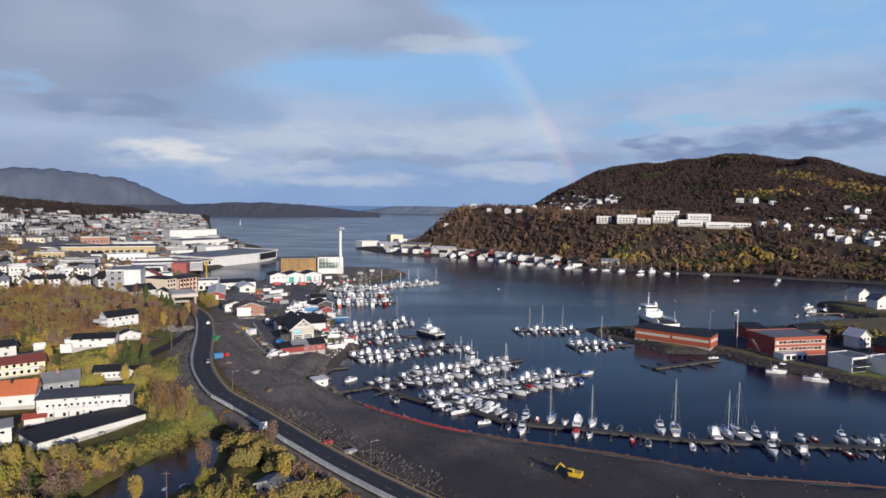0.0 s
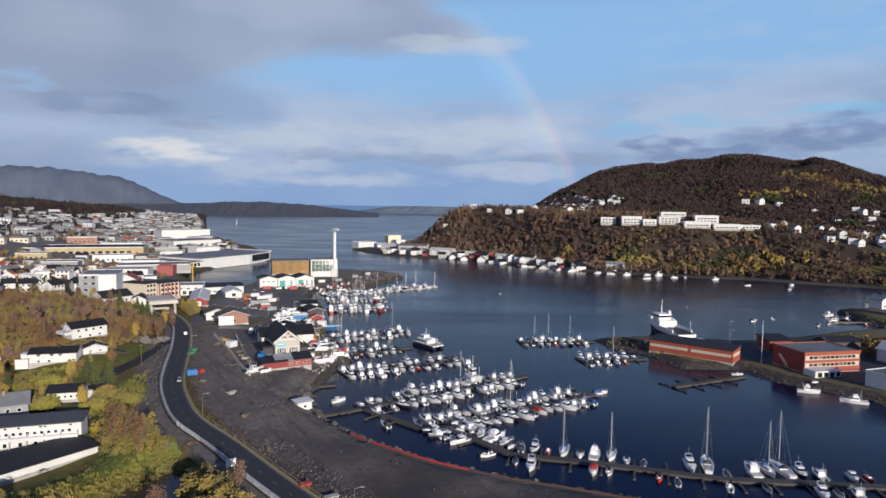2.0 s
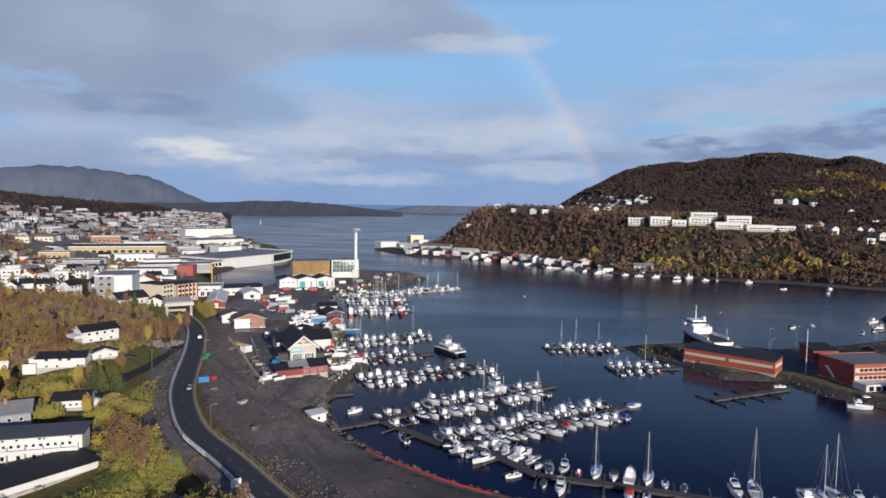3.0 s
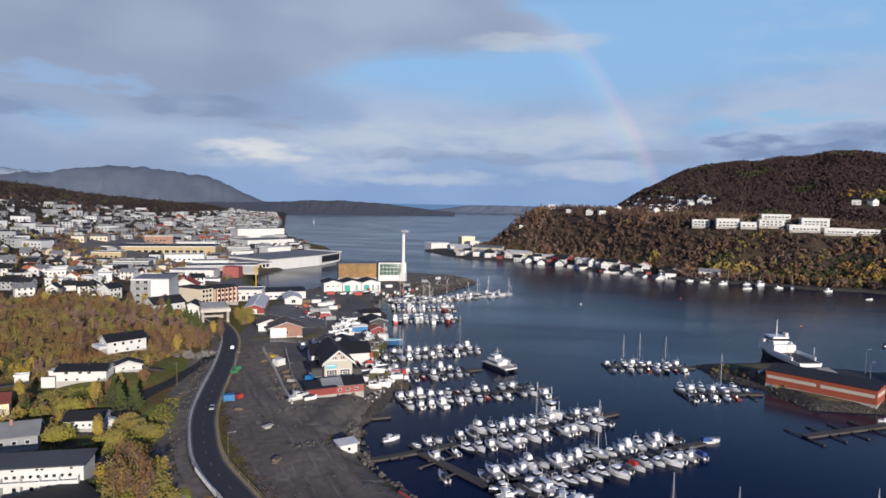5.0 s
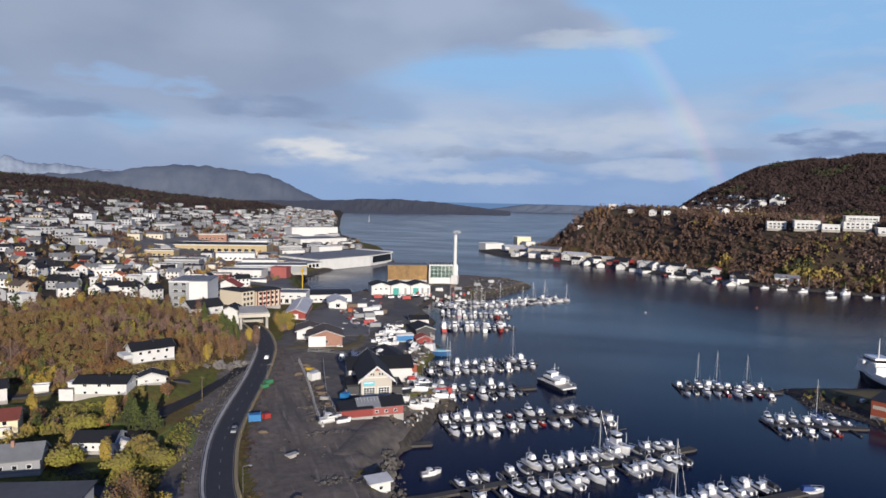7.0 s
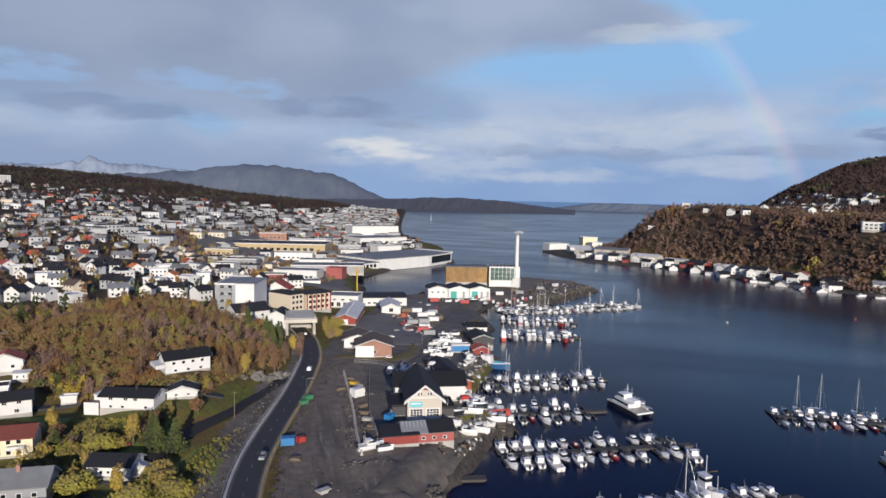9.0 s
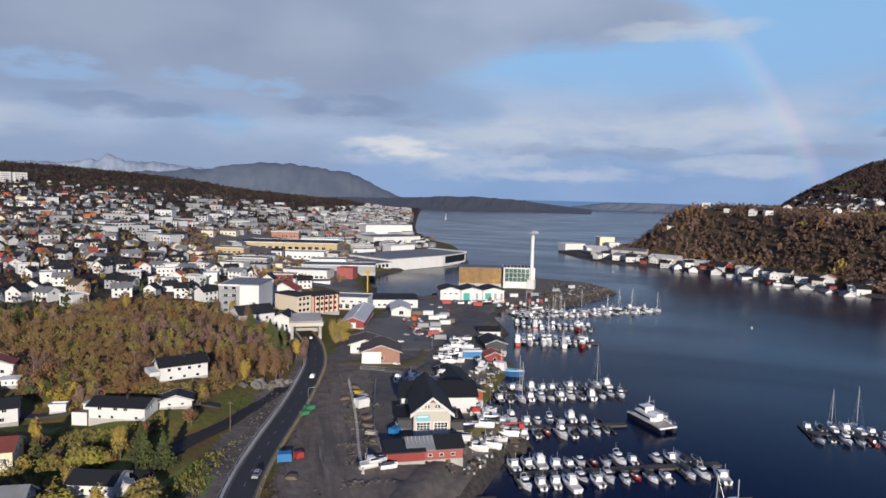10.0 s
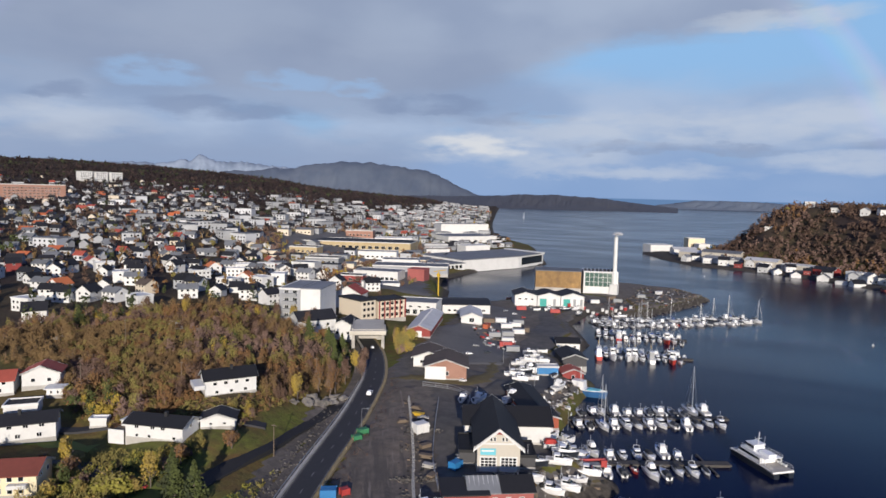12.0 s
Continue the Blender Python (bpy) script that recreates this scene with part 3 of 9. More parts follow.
# x, y, height of the ground
SPOTS = [(-95, 140, 1.2), (-60, 135, 1.2), (-110, 120, 1.5), (-60, 90, 1.5), (-20, 95, 2.0), (-150, 150, 4), (-136, 190, 5.5), (-118, 206, 9), (-126, 220, 11.5), (-105, 195, 5.5),
         (-100, 175, 3.0), (-80, 160, 2.6), (-12, 107, 3.4), (-30, 127, 3.6), (-49, 147, 3.8), (-67, 168, 4.0), (-82, 193, 4.4), (-92, 210, 4.9), (-98, 225, 5.4), (-108, 255, 7.0), (-122, 280, 8.0),
         (-135, 300, 8.0), (0, 128, 2.6), (40, 112, 2.4), (-40, 158, 3.0), (-60, 185, 3.6), (-75, 212, 4.4), (-62, 225, 5.0), (-54, 215, 3.6), (-85, 245, 6.0), (-68, 260, 4.6), (-92, 275, 6.6),
         (-105, 300, 6.5), (-70, 300, 3.2), (-88, 330, 3.4), (-100, 380, 3.0), (-120, 420, 2.6), (-100, 470, 2.4), (-80, 500, 2.2), (-130, 470, 2.4), (-150, 380, 4), (-150, 340, 7),
         (-145, 262, 14), (-165, 250, 17), (-185, 245, 17), (-205, 230, 14), (-170, 225, 13), (-190, 205, 10), (-150, 300, 13), (-165, 330, 11), (-190, 280, 15), (-230, 250, 12), (-240, 200, 9),
         (-230, 300, 13), (-250, 360, 13), (-200, 380, 10), (-210, 440, 5), (-260, 440, 6), (-230, 560, 3), (-300, 560, 6), (-260, 700, 3), (-300, 300, 15), (-200, 160, 6), (-40, 60, 2), (60, 60, 2),
         (-120, 60, 2), (0, -40, 2), (-200, 60, 5)]


def poly_distance(px, py, poly):
    """Signed distance to a polygon, positive inside."""
    n = len(poly)
    best = np.full(px.shape, 1e18)
    inside = np.zeros(px.shape, bool)
    for i in range(n):
        (ax, ay), (bx, by) = poly[i], poly[(i + 1) % n]
        dx, dy = bx - ax, by - ay
        u = np.clip(((px - ax) * dx + (py - ay) * dy) / (dx * dx + dy * dy), 0, 1)
        best = np.minimum(best, (px - ax - u * dx) ** 2 + (py - ay - u * dy) ** 2)
        if ay != by:
            inside ^= ((ay > py) != (by > py)) & (px < (bx - ax) * (py - ay) / (by - ay) + ax)
    return np.where(inside, 1, -1) * np.sqrt(best)


def ease(v, lo, hi):
    u = np.clip((v - lo) / (hi - lo), 0, 1)
    return u * u * (3 - 2 * u)


def rolling(px, py, size, seed):
    """Cheap smooth relief, between about -1 and 1."""
    s = 0
    for k, (a, b, c) in enumerate(((1, 0.3, 0.1), (-0.5, 1.1, 1.7), (1.3, -0.9, 2.9), (0.2, 1.9, 4.1), (2.3, 0.8, 0.6), (-1.9, 2.1, 5.0))):
        s = s + np.sin((px * a + py * b) / size + c * (seed + 1)) * (0.42 if k < 3 else 0.25)
    return s


def ground_height(px, py):
    px, py = np.asarray(px, float), np.asarray(py, float)
    # mainland: a surface through the spots near by, the slope of the town farther off
    num = den = 0
    for x, y, z in SPOTS:
        w = 1 / (((px - x) ** 2 + (py - y) ** 2) + 20) ** 1.6
        num, den = num + w * z, den + w
    near = num / den
    ox, oy = px + 14, py - 113
    dist, az = np.hypot(ox, oy), np.degrees(np.arctan2(ox, oy))
    ridge = np.interp(az, [-100, -62, -57, -52, -46, -41, -37, -33, -28, -22, -15], [125, 112, 108, 104, 92, 76, 55, 44, 30, 16, 2])
    far = 14 + (ridge - 14) * (0.30 * ease(dist, 300, 1000) + 0.70 * ease(dist, 700, 1850))
    far = far + rolling(px, py, 90, 3) * 3.5 * ease(dist, 450, 900) - ease(dist, 1900, 2800) * ridge * 0.9
    # the road's bed
    best, bed = np.full(px.shape, 1e9), np.zeros(px.shape)
    for (ax, ay, az_), (bx, by, bz) in zip(ROAD[:-1], ROAD[1:]):
        u = np.clip(((px - ax) * (bx - ax) + (py - ay) * (by - ay)) / ((bx - ax) ** 2 + (by - ay) ** 2), 0, 1)
        r = np.hypot(px - ax - u * (bx - ax), py - ay - u * (by - ay))
        bed = np.where(r < best, az_ + u * (bz - az_), bed)
        best = np.minimum(best, r)
    near = near + (bed - 0.95 - near) * (1 - ease(best, 7, 16))
    d = poly_distance(px, py, MAIN_SHORE)
    blend = ease(dist, 230, 380) * ease(d, 70, 220)
    main = near * (1 - blend) + np.minimum(far, 200) * blend
    main = main * ease(d, 0, 160) * ease(dist, 240, 420) + np.minimum(main, 1.2 + 0.16 * np.maximum(d, 0) * (1 + 2 * (d > 6))) * (1 - ease(dist, 240, 420) * ease(d, 0, 160))
    main = np.where(d > 0, np.maximum(main, 0.15) + 0.8 * ease(d, 0, 3), np.maximum(-4, d * 0.5))
    # pond
    dp = poly_distance(px, py, POND)
    main = np.where(dp > -6, np.minimum(main, 0.15 - dp * 0.4), main)
    # quay with the red buildings
    dq = poly_distance(px, py, QUAY_LAND)
    quay = np.where(dq > 0, 0.5 + 1.3 * ease(dq, 0, 5) + 1.5 * ease(px, 140, 180), np.maximum(-4, dq * 0.5))
    # hill across the sound
    ox, oy = px, py + 9
    dist, az = np.hypot(ox, oy), np.degrees(np.arctan2(ox, oy))
    dh = poly_distance(px, py, HILL_SHORE)
    shelf = np.interp(az, [-14, -9, -4, -2, 0, 3, 6, 10, 18, 26, 34, 50], [3, 12, 46, 60, 55, 51, 49, 47, 46, 36, 26, 20])
    crest = np.interp(az, [-2, 3.5, 5.5, 7.4, 8.8, 10.2, 11.5, 12.8, 14, 15.4, 16.6, 18.3, 19.7, 21.6, 23.3, 24.8, 26.6, 27.6, 28.9, 31.2, 32.6, 38, 50, 70], [38, 42, 48, 64, 88, 108, 124, 133, 138, 144, 142, 151, 151, 163, 163, 156, 147, 153, 143, 120, 110, 80, 60, 50])
    flat = np.interp(az, [-14, -4, 3, 8, 15, 25, 50], [48, 45, 26, 12, 10, 20, 45])
    hill = 1.6 + (shelf - 1.6) * ease(dh, flat, flat + 105) + (crest - shelf) * (0.75 * ease(dist, 900, 1400) + 0.25 * ease(dist, 1250, 1480)) - crest * 0.8 * ease(dist, 1650, 2400)
    hill = hill + rolling(px, py, 55, 1) * 2.2 * ease(dh, 60, 200) + rolling(px, py, 85, 5) * 9.0 * ease(dist, 930, 1150) * (1 - 0.85 * ease(dist, 1300, 1420))
    hill = np.where(dh > 0, 0.2 + hill * ease(dh, -1, 5), np.maximum(-4, dh * 0.5))
    return np.maximum(np.maximum(main, quay), hill)



# ---- helpers for building ----
def link_mesh(name, verts, faces, mat, parent=None, label="", smooth=False, mats=None, face_mats=None):
    me = bpy.data.meshes.new(name)
    me.from_pydata([tuple(map(float, v)) for v in verts], [], faces)
    for m in (mats or [mat]):
        me.materials.append(m)
    if face_mats is not None:
        me.polygons.foreach_set("material_index", face_mats)
    if smooth:
        me.polygons.foreach_set("use_smooth", [True] * len(me.polygons))
    me.update()
    ob = new(name, me)
    if parent is not None:
        ob.parent = parent
    if label:
        ob["label"] = label
    return ob


def part(name, bm, mat, parent=None, label="", smooth=False):
    """Links a bmesh as one mesh object under a thing or a part."""
    me = bpy.data.meshes.new(name)
    if smooth:
        for f in bm.faces:
            f.smooth = True
    bm.to_mesh(me)
    bm.free()
    me.materials.append(mat)
    ob = new(name, me)
    if parent is not None:
        ob.parent = parent
    if label:
        ob["label"] = label
    return ob


def box_into(bm, x0, x1, y0, y1, z0, z1, bevel=0.0):
    m = Matrix.LocRotScale(((x0 + x1) / 2, (y0 + y1) / 2, (z0 + z1) / 2), None, (x1 - x0, y1 - y0, z1 - z0))
    r = bmesh.ops.create_cube(bm, size=1, matrix=m)
    if bevel:
        edges = list({e for v in r["verts"] for e in v.link_edges})
        bmesh.ops.bevel(bm, geom=edges, offset=bevel, segments=1, affect="EDGES", profile=0.5)
    return bm


def box(name, x0, x1, y0, y1, z0, z1, mat, parent=None, label="", bevel=0.0):
    return part(name, box_into(bmesh.new(), x0, x1, y0, y1, z0, z1, bevel), mat, parent, label)


def prism(name, outline, z0, z1, mat, parent=None, label=""):
    """An upright prism over a plan outline given counter-clockwise."""
    n = len(outline)
    v = [(x, y, z0) for x, y in outline] + [(x, y, z1) for x, y in outline]
    f = [tuple(range(n - 1, -1, -1)), tuple(range(n, 2 * n))] + [(i, (i + 1) % n, n + (i + 1) % n, n + i) for i in range(n)]
    return link_mesh(name, v, f, mat, parent, label)


def tube_into(bm, a, b, r0, r1=None, sides=8):
    a, b = Vector(a), Vector(b)
    r1 = r0 if r1 is None else r1
    q = (b - a).to_track_quat("Z", "Y")
    ring = []
    for p, r in ((a, r0), (b, r1)):
        ring.append([bm.verts.new(p + q @ Vector((math.cos(6.28319 * i / sides) * r, math.sin(6.28319 * i / sides) * r, 0))) for i in range(sides)])
    for i in range(sides):
        j = (i + 1) % sides
        bm.faces.new((ring[0][i], ring[0][j], ring[1][j], ring[1][i]))
    bm.faces.new(ring[0][::-1])
    bm.faces.new(ring[1])
    return bm


def tube(name, a, b, r0, mat, parent=None, r1=None, sides=8, label=""):
    return part(name, tube_into(bmesh.new(), a, b, r0, r1, sides), mat, parent, label)


def thing(name, label, category, group="", m=None):
    e = new(name)
    e.empty_display_size = 0.5
    tagged(e, label, category, group)
    if m is not None:
        e.matrix_basis = m
    return e


def on_ground(x, y, turn=0.0, lift=0.0):
    return pose(x, y, height_at(x, y) + lift, 0, 0, turn)


# ---- ground and water ----
def spaced(lo, fine_lo, fine_hi, hi, step, grow):
    a = list(np.arange(fine_lo, fine_hi + step / 2, step))
    s = step
    while a[-1] < hi:
        s *= grow
        a.append(a[-1] + s)
    s = step
    while a[0] > lo:
        s *= grow
        a.insert(0, a[0] - s)
    return np.array(a)


gx, gy = spaced(-2900, -250, 150, 1900, 2.2, 1.022), spaced(-120, 70, 480, 3600, 2.2, 1.016)
GX, GY = np.meshgrid(gx, gy)
GZ = ground_height(GX.ravel(), GY.ravel()).reshape(GX.shape)
nx, ny = len(gx), len(gy)
idx = np.arange(nx * ny).reshape(ny, nx)
quads = np.stack([idx[:-1, :-1], idx[:-1, 1:], idx[1:, 1:], idx[1:, :-1]], -1).reshape(-1, 4)
high = GZ.ravel()[quads].max(1) > -3.5


def lie(px, py):
    """Height of the ground sheet at plan points."""
    px, py = np.asarray(px, float), np.asarray(py, float)
    i = np.clip(np.searchsorted(gx, px) - 1, 0, nx - 2)
    j = np.clip(np.searchsorted(gy, py) - 1, 0, ny - 2)
    u, v = np.clip((px - gx[i]) / (gx[i + 1] - gx[i]), 0, 1), np.clip((py - gy[j]) / (gy[j + 1] - gy[j]), 0, 1)
    return (GZ[j, i] * (1 - u) + GZ[j, i + 1] * u) * (1 - v) + (GZ[j + 1, i] * (1 - u) + GZ[j + 1, i + 1] * u) * v


def height_at(x, y):
    return float(lie(x, y))


ground = link_mesh("ground", np.stack([GX.ravel(), GY.ravel(), GZ.ravel()], 1), [tuple(q) for q in quads[high].tolist()], M["ground"], smooth=True)
tagged(ground, "autumn grassland and heath with lawns between houses", "ground", kind="structure")

sea = link_mesh("sea", [(math.cos(a) * 3800 if i else 0, 40 + math.sin(a) * 3800 if i else 40, 0) for i, a in enumerate([0] + [6.283185 * k / 96 for k in range(96)])],
                [(0, i, i % 96 + 1) for i in range(1, 97)], M["water"])
tagged(sea, "dark blue rippled water of a sheltered sound", "water", kind="structure")


def ridge(name, label, rows, near, deep, mat, base=0.0, relief=0.22):
    """A far range: crest heights by azimuth (degrees), seen from about the origin, with spurs and gullies down both sides."""
    n, m = 300, 22
    near, deep = near / K, deep / K
    rows = [(a, (h + 57 * (K - 1)) / K) for a, h in rows]
    az = np.linspace(rows[0][0], rows[-1][0], n)
    h = np.interp(az, [r[0] for r in rows], [r[1] for r in rows])
    rng = np.random.default_rng(len(name))

    def wander(count, width):
        return np.convolve(rng.normal(0, 1, count + width - 1), np.ones(width) / math.sqrt(width), "valid")

    h = h * (1 + 0.02 * wander(n, 9) + 0.012 * wander(n, 3))
    gully = sum(k * np.abs(np.array([np.interp(az + 1.2 * np.sin(u * 3 + q) + 0.5 * np.sin(u * 7.3 + 2 * q), az, w) for u in np.linspace(0, 2, m)])) for q, (k, w) in enumerate(((0.5, wander(n, 14)), (0.3, wander(n, 6)), (0.16, wander(n, 3)))))
    v, f = [], []
    for j in range(m):
        u = j / (m - 1)
        k = math.sin(min(1, u / 0.62) * math.pi / 2) ** 1.25 if u < 0.62 else 1 - (u - 0.62) / 0.38
        cut = relief * (1 - abs(2 * k - 1)) * (gully[j] - 0.5)
        r = near + deep * u
        for i in range(n):
            a = radians(az[i])
            v.append((math.sin(a) * r, math.cos(a) * r, base + h[i] * max(0, k - cut[i]) - (1 if j in (0, m - 1) else 0)))
    for j in range(m - 1):
        for i in range(n - 1):
            f.append((j * n + i, j * n + i + 1, (j + 1) * n + i + 1, (j + 1) * n + i))
    return tagged(link_mesh(name, v, f, mat, smooth=True), label, "mountain", kind="structure")


pond = tagged(link_mesh("pond", [(-63 + (x + 63) * 1.25, 123 + (y - 123) * 1.1, 0.14) for x, y in POND], [tuple(range(len(POND)))[::-1]], M["pond"]), "still dark brown pond between the bushes", "water", kind="structure")
# haze over these ranges comes only from their blue-tinted colours
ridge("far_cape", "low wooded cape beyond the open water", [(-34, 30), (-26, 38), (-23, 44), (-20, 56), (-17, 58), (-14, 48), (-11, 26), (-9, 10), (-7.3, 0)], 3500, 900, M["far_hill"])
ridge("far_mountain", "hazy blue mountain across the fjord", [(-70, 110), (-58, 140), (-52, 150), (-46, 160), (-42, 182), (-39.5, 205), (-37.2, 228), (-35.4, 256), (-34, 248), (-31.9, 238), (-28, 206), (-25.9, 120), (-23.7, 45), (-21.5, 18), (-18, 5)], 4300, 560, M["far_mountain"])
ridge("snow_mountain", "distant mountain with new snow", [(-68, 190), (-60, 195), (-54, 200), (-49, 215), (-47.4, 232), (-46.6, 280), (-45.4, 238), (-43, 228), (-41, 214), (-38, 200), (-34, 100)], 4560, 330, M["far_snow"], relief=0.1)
ridge("far_island", "flat islands on the horizon, coloured pale with haze", [(-9, 4), (-6, 40), (-4, 44), (-1, 38), (0.5, 30), (2.5, 42), (6, 40), (9, 44), (14, 40)], 4780, 110, M["far_mountain"])


# ---- road, made ground, quays ----
def smooth_line(points, step=2.0):
    """A Catmull-Rom line through plan points, at even steps."""
    p = [np.array(q, float) for q in points]
    p = [2 * p[0] - p[1]] + p + [2 * p[-1] - p[-2]]
    out = []
    for i in range(1, len(p) - 2):
        n = max(2, int(np.hypot(*(p[i + 1][:2] - p[i][:2])) / step))
        for k in range(n):
            u = k / n
            out.append(0.5 * (2 * p[i] + (p[i + 1] - p[i - 1]) * u + (2 * p[i - 1] - 5 * p[i] + 4 * p[i + 1] - p[i + 2]) * u * u + (3 * p[i] - p[i - 1] - 3 * p[i + 1] + p[i + 2]) * u ** 3))
    out.append(p[-2])
    return np.array(out)


def offsets(line):
    d = np.gradient(line[:, :2], axis=0)
    d /= np.linalg.norm(d, axis=1)[:, None]
    return np.stack([-d[:, 1], d[:, 0]], 1)          # to the left of the way


def strip(name, line, side0, side1, lift, thick, mat, parent=None, label="", z=None):
    """A band along a line, between two offsets to its left, with a thickness."""
    n = offsets(line)
    v, f = [], []
    zz = line[:, 2] if z is None else z
    for s, t in ((side0, 0), (side1, 0), (side1, -thick), (side0, -thick)):
        for i in range(len(line)):
            v.append((line[i, 0] + n[i, 0] * s, line[i, 1] + n[i, 1] * s, zz[i] + lift + t))
    k = len(line)
    for a, b in ((0, 1), (1, 2), (2, 3), (3, 0)):
        for i in range(k - 1):
            f.append((a * k + i, a * k + i + 1, b * k + i + 1, b * k + i))
    f += [(0, k, 2 * k, 3 * k), (k - 1, 4 * k - 1, 3 * k - 1, 2 * k - 1)]
    return link_mesh(name, v, f, mat, parent, label)


road_line = smooth_line(ROAD, 1.5)
# the ground under the road, the yards and the fill is carried on slabs that reach down into it
road = tagged(strip("road", road_line, -2.75, 2.75, 0.30, 1.6, M["asphalt"]), "dark asphalt two-lane road with worn markings", "road", kind="structure")
kerb_l = tagged(strip("kerb", road_line, 2.75, 3.3, 0.85, 1.6, M["concrete"]), "low pale concrete wall along the road edge", "kerb", kind="structure")
walkway = tagged(strip("pavement", road_line, 3.3, 3.7, 0.40, 1.6, M["asphalt"]), "dark asphalt footway beside the road", "pavement", kind="structure")
verge = tagged(strip("verge", road_line, -3.5, -2.75, 0.38, 1.6, M["kerb_yellow"]), "dry yellowish verge along the road", "verge", kind="structure")
bank_l = tagged(strip("embankment", road_line, 3.7, 6.2, 0.12, 2.4, M["gravel"]), "stony shoulder of the road", "embankment", kind="structure")
for side, nm in ((2.5, "edge_line"), (-2.5, "edge_line")):
    strip(nm, road_line, side - 0.05, side + 0.05, 0.308, 0.006, M["road_white"], road)
for i in range(2, len(road_line) - 4, 4):
    strip("lane_dash", road_line[i:i + 2], -0.06, 0.06, 0.308, 0.006, M["road_white"], road)


def rail(name, label, line, side, lift, top, mat, every, post=0.06, bars=(1.0, 0.5), picket=0.0):
    """A post-and-rail fence along a line."""
    e = thing(name, label, "fence")
    n = offsets(line)
    pts = [Vector((line[i, 0] + n[i, 0] * side, line[i, 1] + n[i, 1] * side, line[i, 2] + lift)) for i in range(len(line))]
    for i in range(0, len(pts), every):
        tube("post", pts[i] - Vector((0, 0, 0.4)), pts[i] + Vector((0, 0, top)), post, mat, e, sides=5)
    for b in bars:
        v, f, r = [], [], post * 0.8
        for i, p in enumerate(pts):
            for u, w in ((-r, -r), (r, -r), (r, r), (-r, r)):
                k = n[min(i, len(n) - 1)]
                v.append((p.x + k[0] * u, p.y + k[1] * u, p.z + top * b + w))
        for i in range(len(pts) - 1):
            f += [(4 * i + j, 4 * i + (j + 1) % 4, 4 * i + 4 + (j + 1) % 4, 4 * i + 4 + j) for j in range(4)]
        link_mesh("rail", v, f, mat, e)
    if picket:
        bm = bmesh.new()
        for a, c in zip(pts[:-1], pts[1:]):
            for u in (0.0, 0.34, 0.67):
                p = a.lerp(c, u)
                tube_into(bm, p, p + Vector((0, 0, top)), picket, sides=4)
        part("balusters", bm, mat, e)["kind"] = "stuff"
    return e


def stretch(y0, y1):
    return road_line[(road_line[:, 1] >= y0) & (road_line[:, 1] <= y1)]


rail("bridge_railing", "galvanised baluster railing on the road bridge", stretch(104, 146), 3.55, 0.4, 1.2, M["aluminium"], 2, 0.07, (1.0, 0.15), 0.04)
rail("bridge_railing", "galvanised baluster railing on the road bridge", stretch(152, 163), 3.55, 0.4, 1.1, M["aluminium"], 2, 0.07, (1.0, 0.15), 0.05)
rail("guard_rail", "steel guard rail along the road edge", stretch(164, 256), 3.5, 0.4, 0.75, M["steel"], 3, 0.06, (1.0, 0.75))
rail("guard_rail", "low yellow-brown crash rail beside the fill", stretch(60, 262), -3.3, 0.38, 0.7, M["kerb_yellow"], 3, 0.06, (1.0,))

FILL = [(-106, 262), (-97.5, 240), (-92, 221), (-83, 199), (-71, 178), (-55, 157), (-40, 139), (-22, 121), (0, 99), (30, 76), (90, 60), (140, 70), (138, 106), (86, 117.5), (57, 122), (36, 131), (12, 139.5),
        (-4, 147), (-21, 158), (-36, 173), (-44.5, 188), (-48, 200), (-58, 206), (-72, 219), (-80, 233), (-90, 250), (-97, 262)]


def draped(name, outline, lift, step, mat, label, category, thick=1.2, rough=0.0, seed=0):
    """A sheet over an outline that follows the ground, a little above it, with a skirt."""
    xs = [p[0] for p in outline]
    ys = [p[1] for p in outline]
    ax, ay = np.arange(min(xs), max(xs) + step, step), np.arange(min(ys), max(ys) + step, step)
    AX, AY = np.meshgrid(ax, ay)
    d = poly_distance(AX, AY, outline)
    z = lie(AX, AY) + lift + rough * rolling(AX, AY, 3.1, seed)
    z = np.where(d > 0.3 * step, z, z - thick)
    keep = d > -0.75 * step
    ids = -np.ones(AX.shape, int)
    ids[keep] = np.arange(keep.sum())
    q = np.stack([ids[:-1, :-1], ids[:-1, 1:], ids[1:, 1:], ids[1:, :-1]], -1).reshape(-1, 4)
    q = q[(q >= 0).all(1)]
    ob = link_mesh(name, np.stack([AX[keep], AY[keep], z[keep]], 1), [tuple(r) for r in q.tolist()], mat, smooth=True)
    return tagged(ob, label, category, kind="structure")


draped("fill", FILL, 0.16, 1.6, M["fill"], "dark gravel fill along the shore, tracked and bare", "gravel", rough=0.07)
YARD = [(-49, 199), (-58, 207), (-72, 220.5), (-80, 234.5), (-88.5, 252), (-98, 266), (-92, 268), (-84, 271), (-82, 284), (-88, 306), (-97, 336), (-104, 378), (-112, 400), (-126, 410), (-140, 440), (-152, 470), (-120, 480),
        (-84, 470), (-72, 441), (-97, 434), (-95, 398), (-79, 364), (-77, 331), (-63, 311), (-61, 268), (-53, 254.5), (-41, 242), (-46, 231), (-46, 204)]
draped("yard", YARD, 0.14, 1.8, M["yard_asphalt"], "wet dark asphalt of the boatyard and quay road", "asphalt")
draped("yard", [(-119, 302), (-108, 290), (-98, 286), (-86, 296), (-92, 325), (-100, 345), (-108, 372), (-118, 402), (-138, 405), (-140, 372), (-125, 345), (-127, 325)], 0.18, 1.8, M["paving"], "patched asphalt storage yard between the sheds", "asphalt")
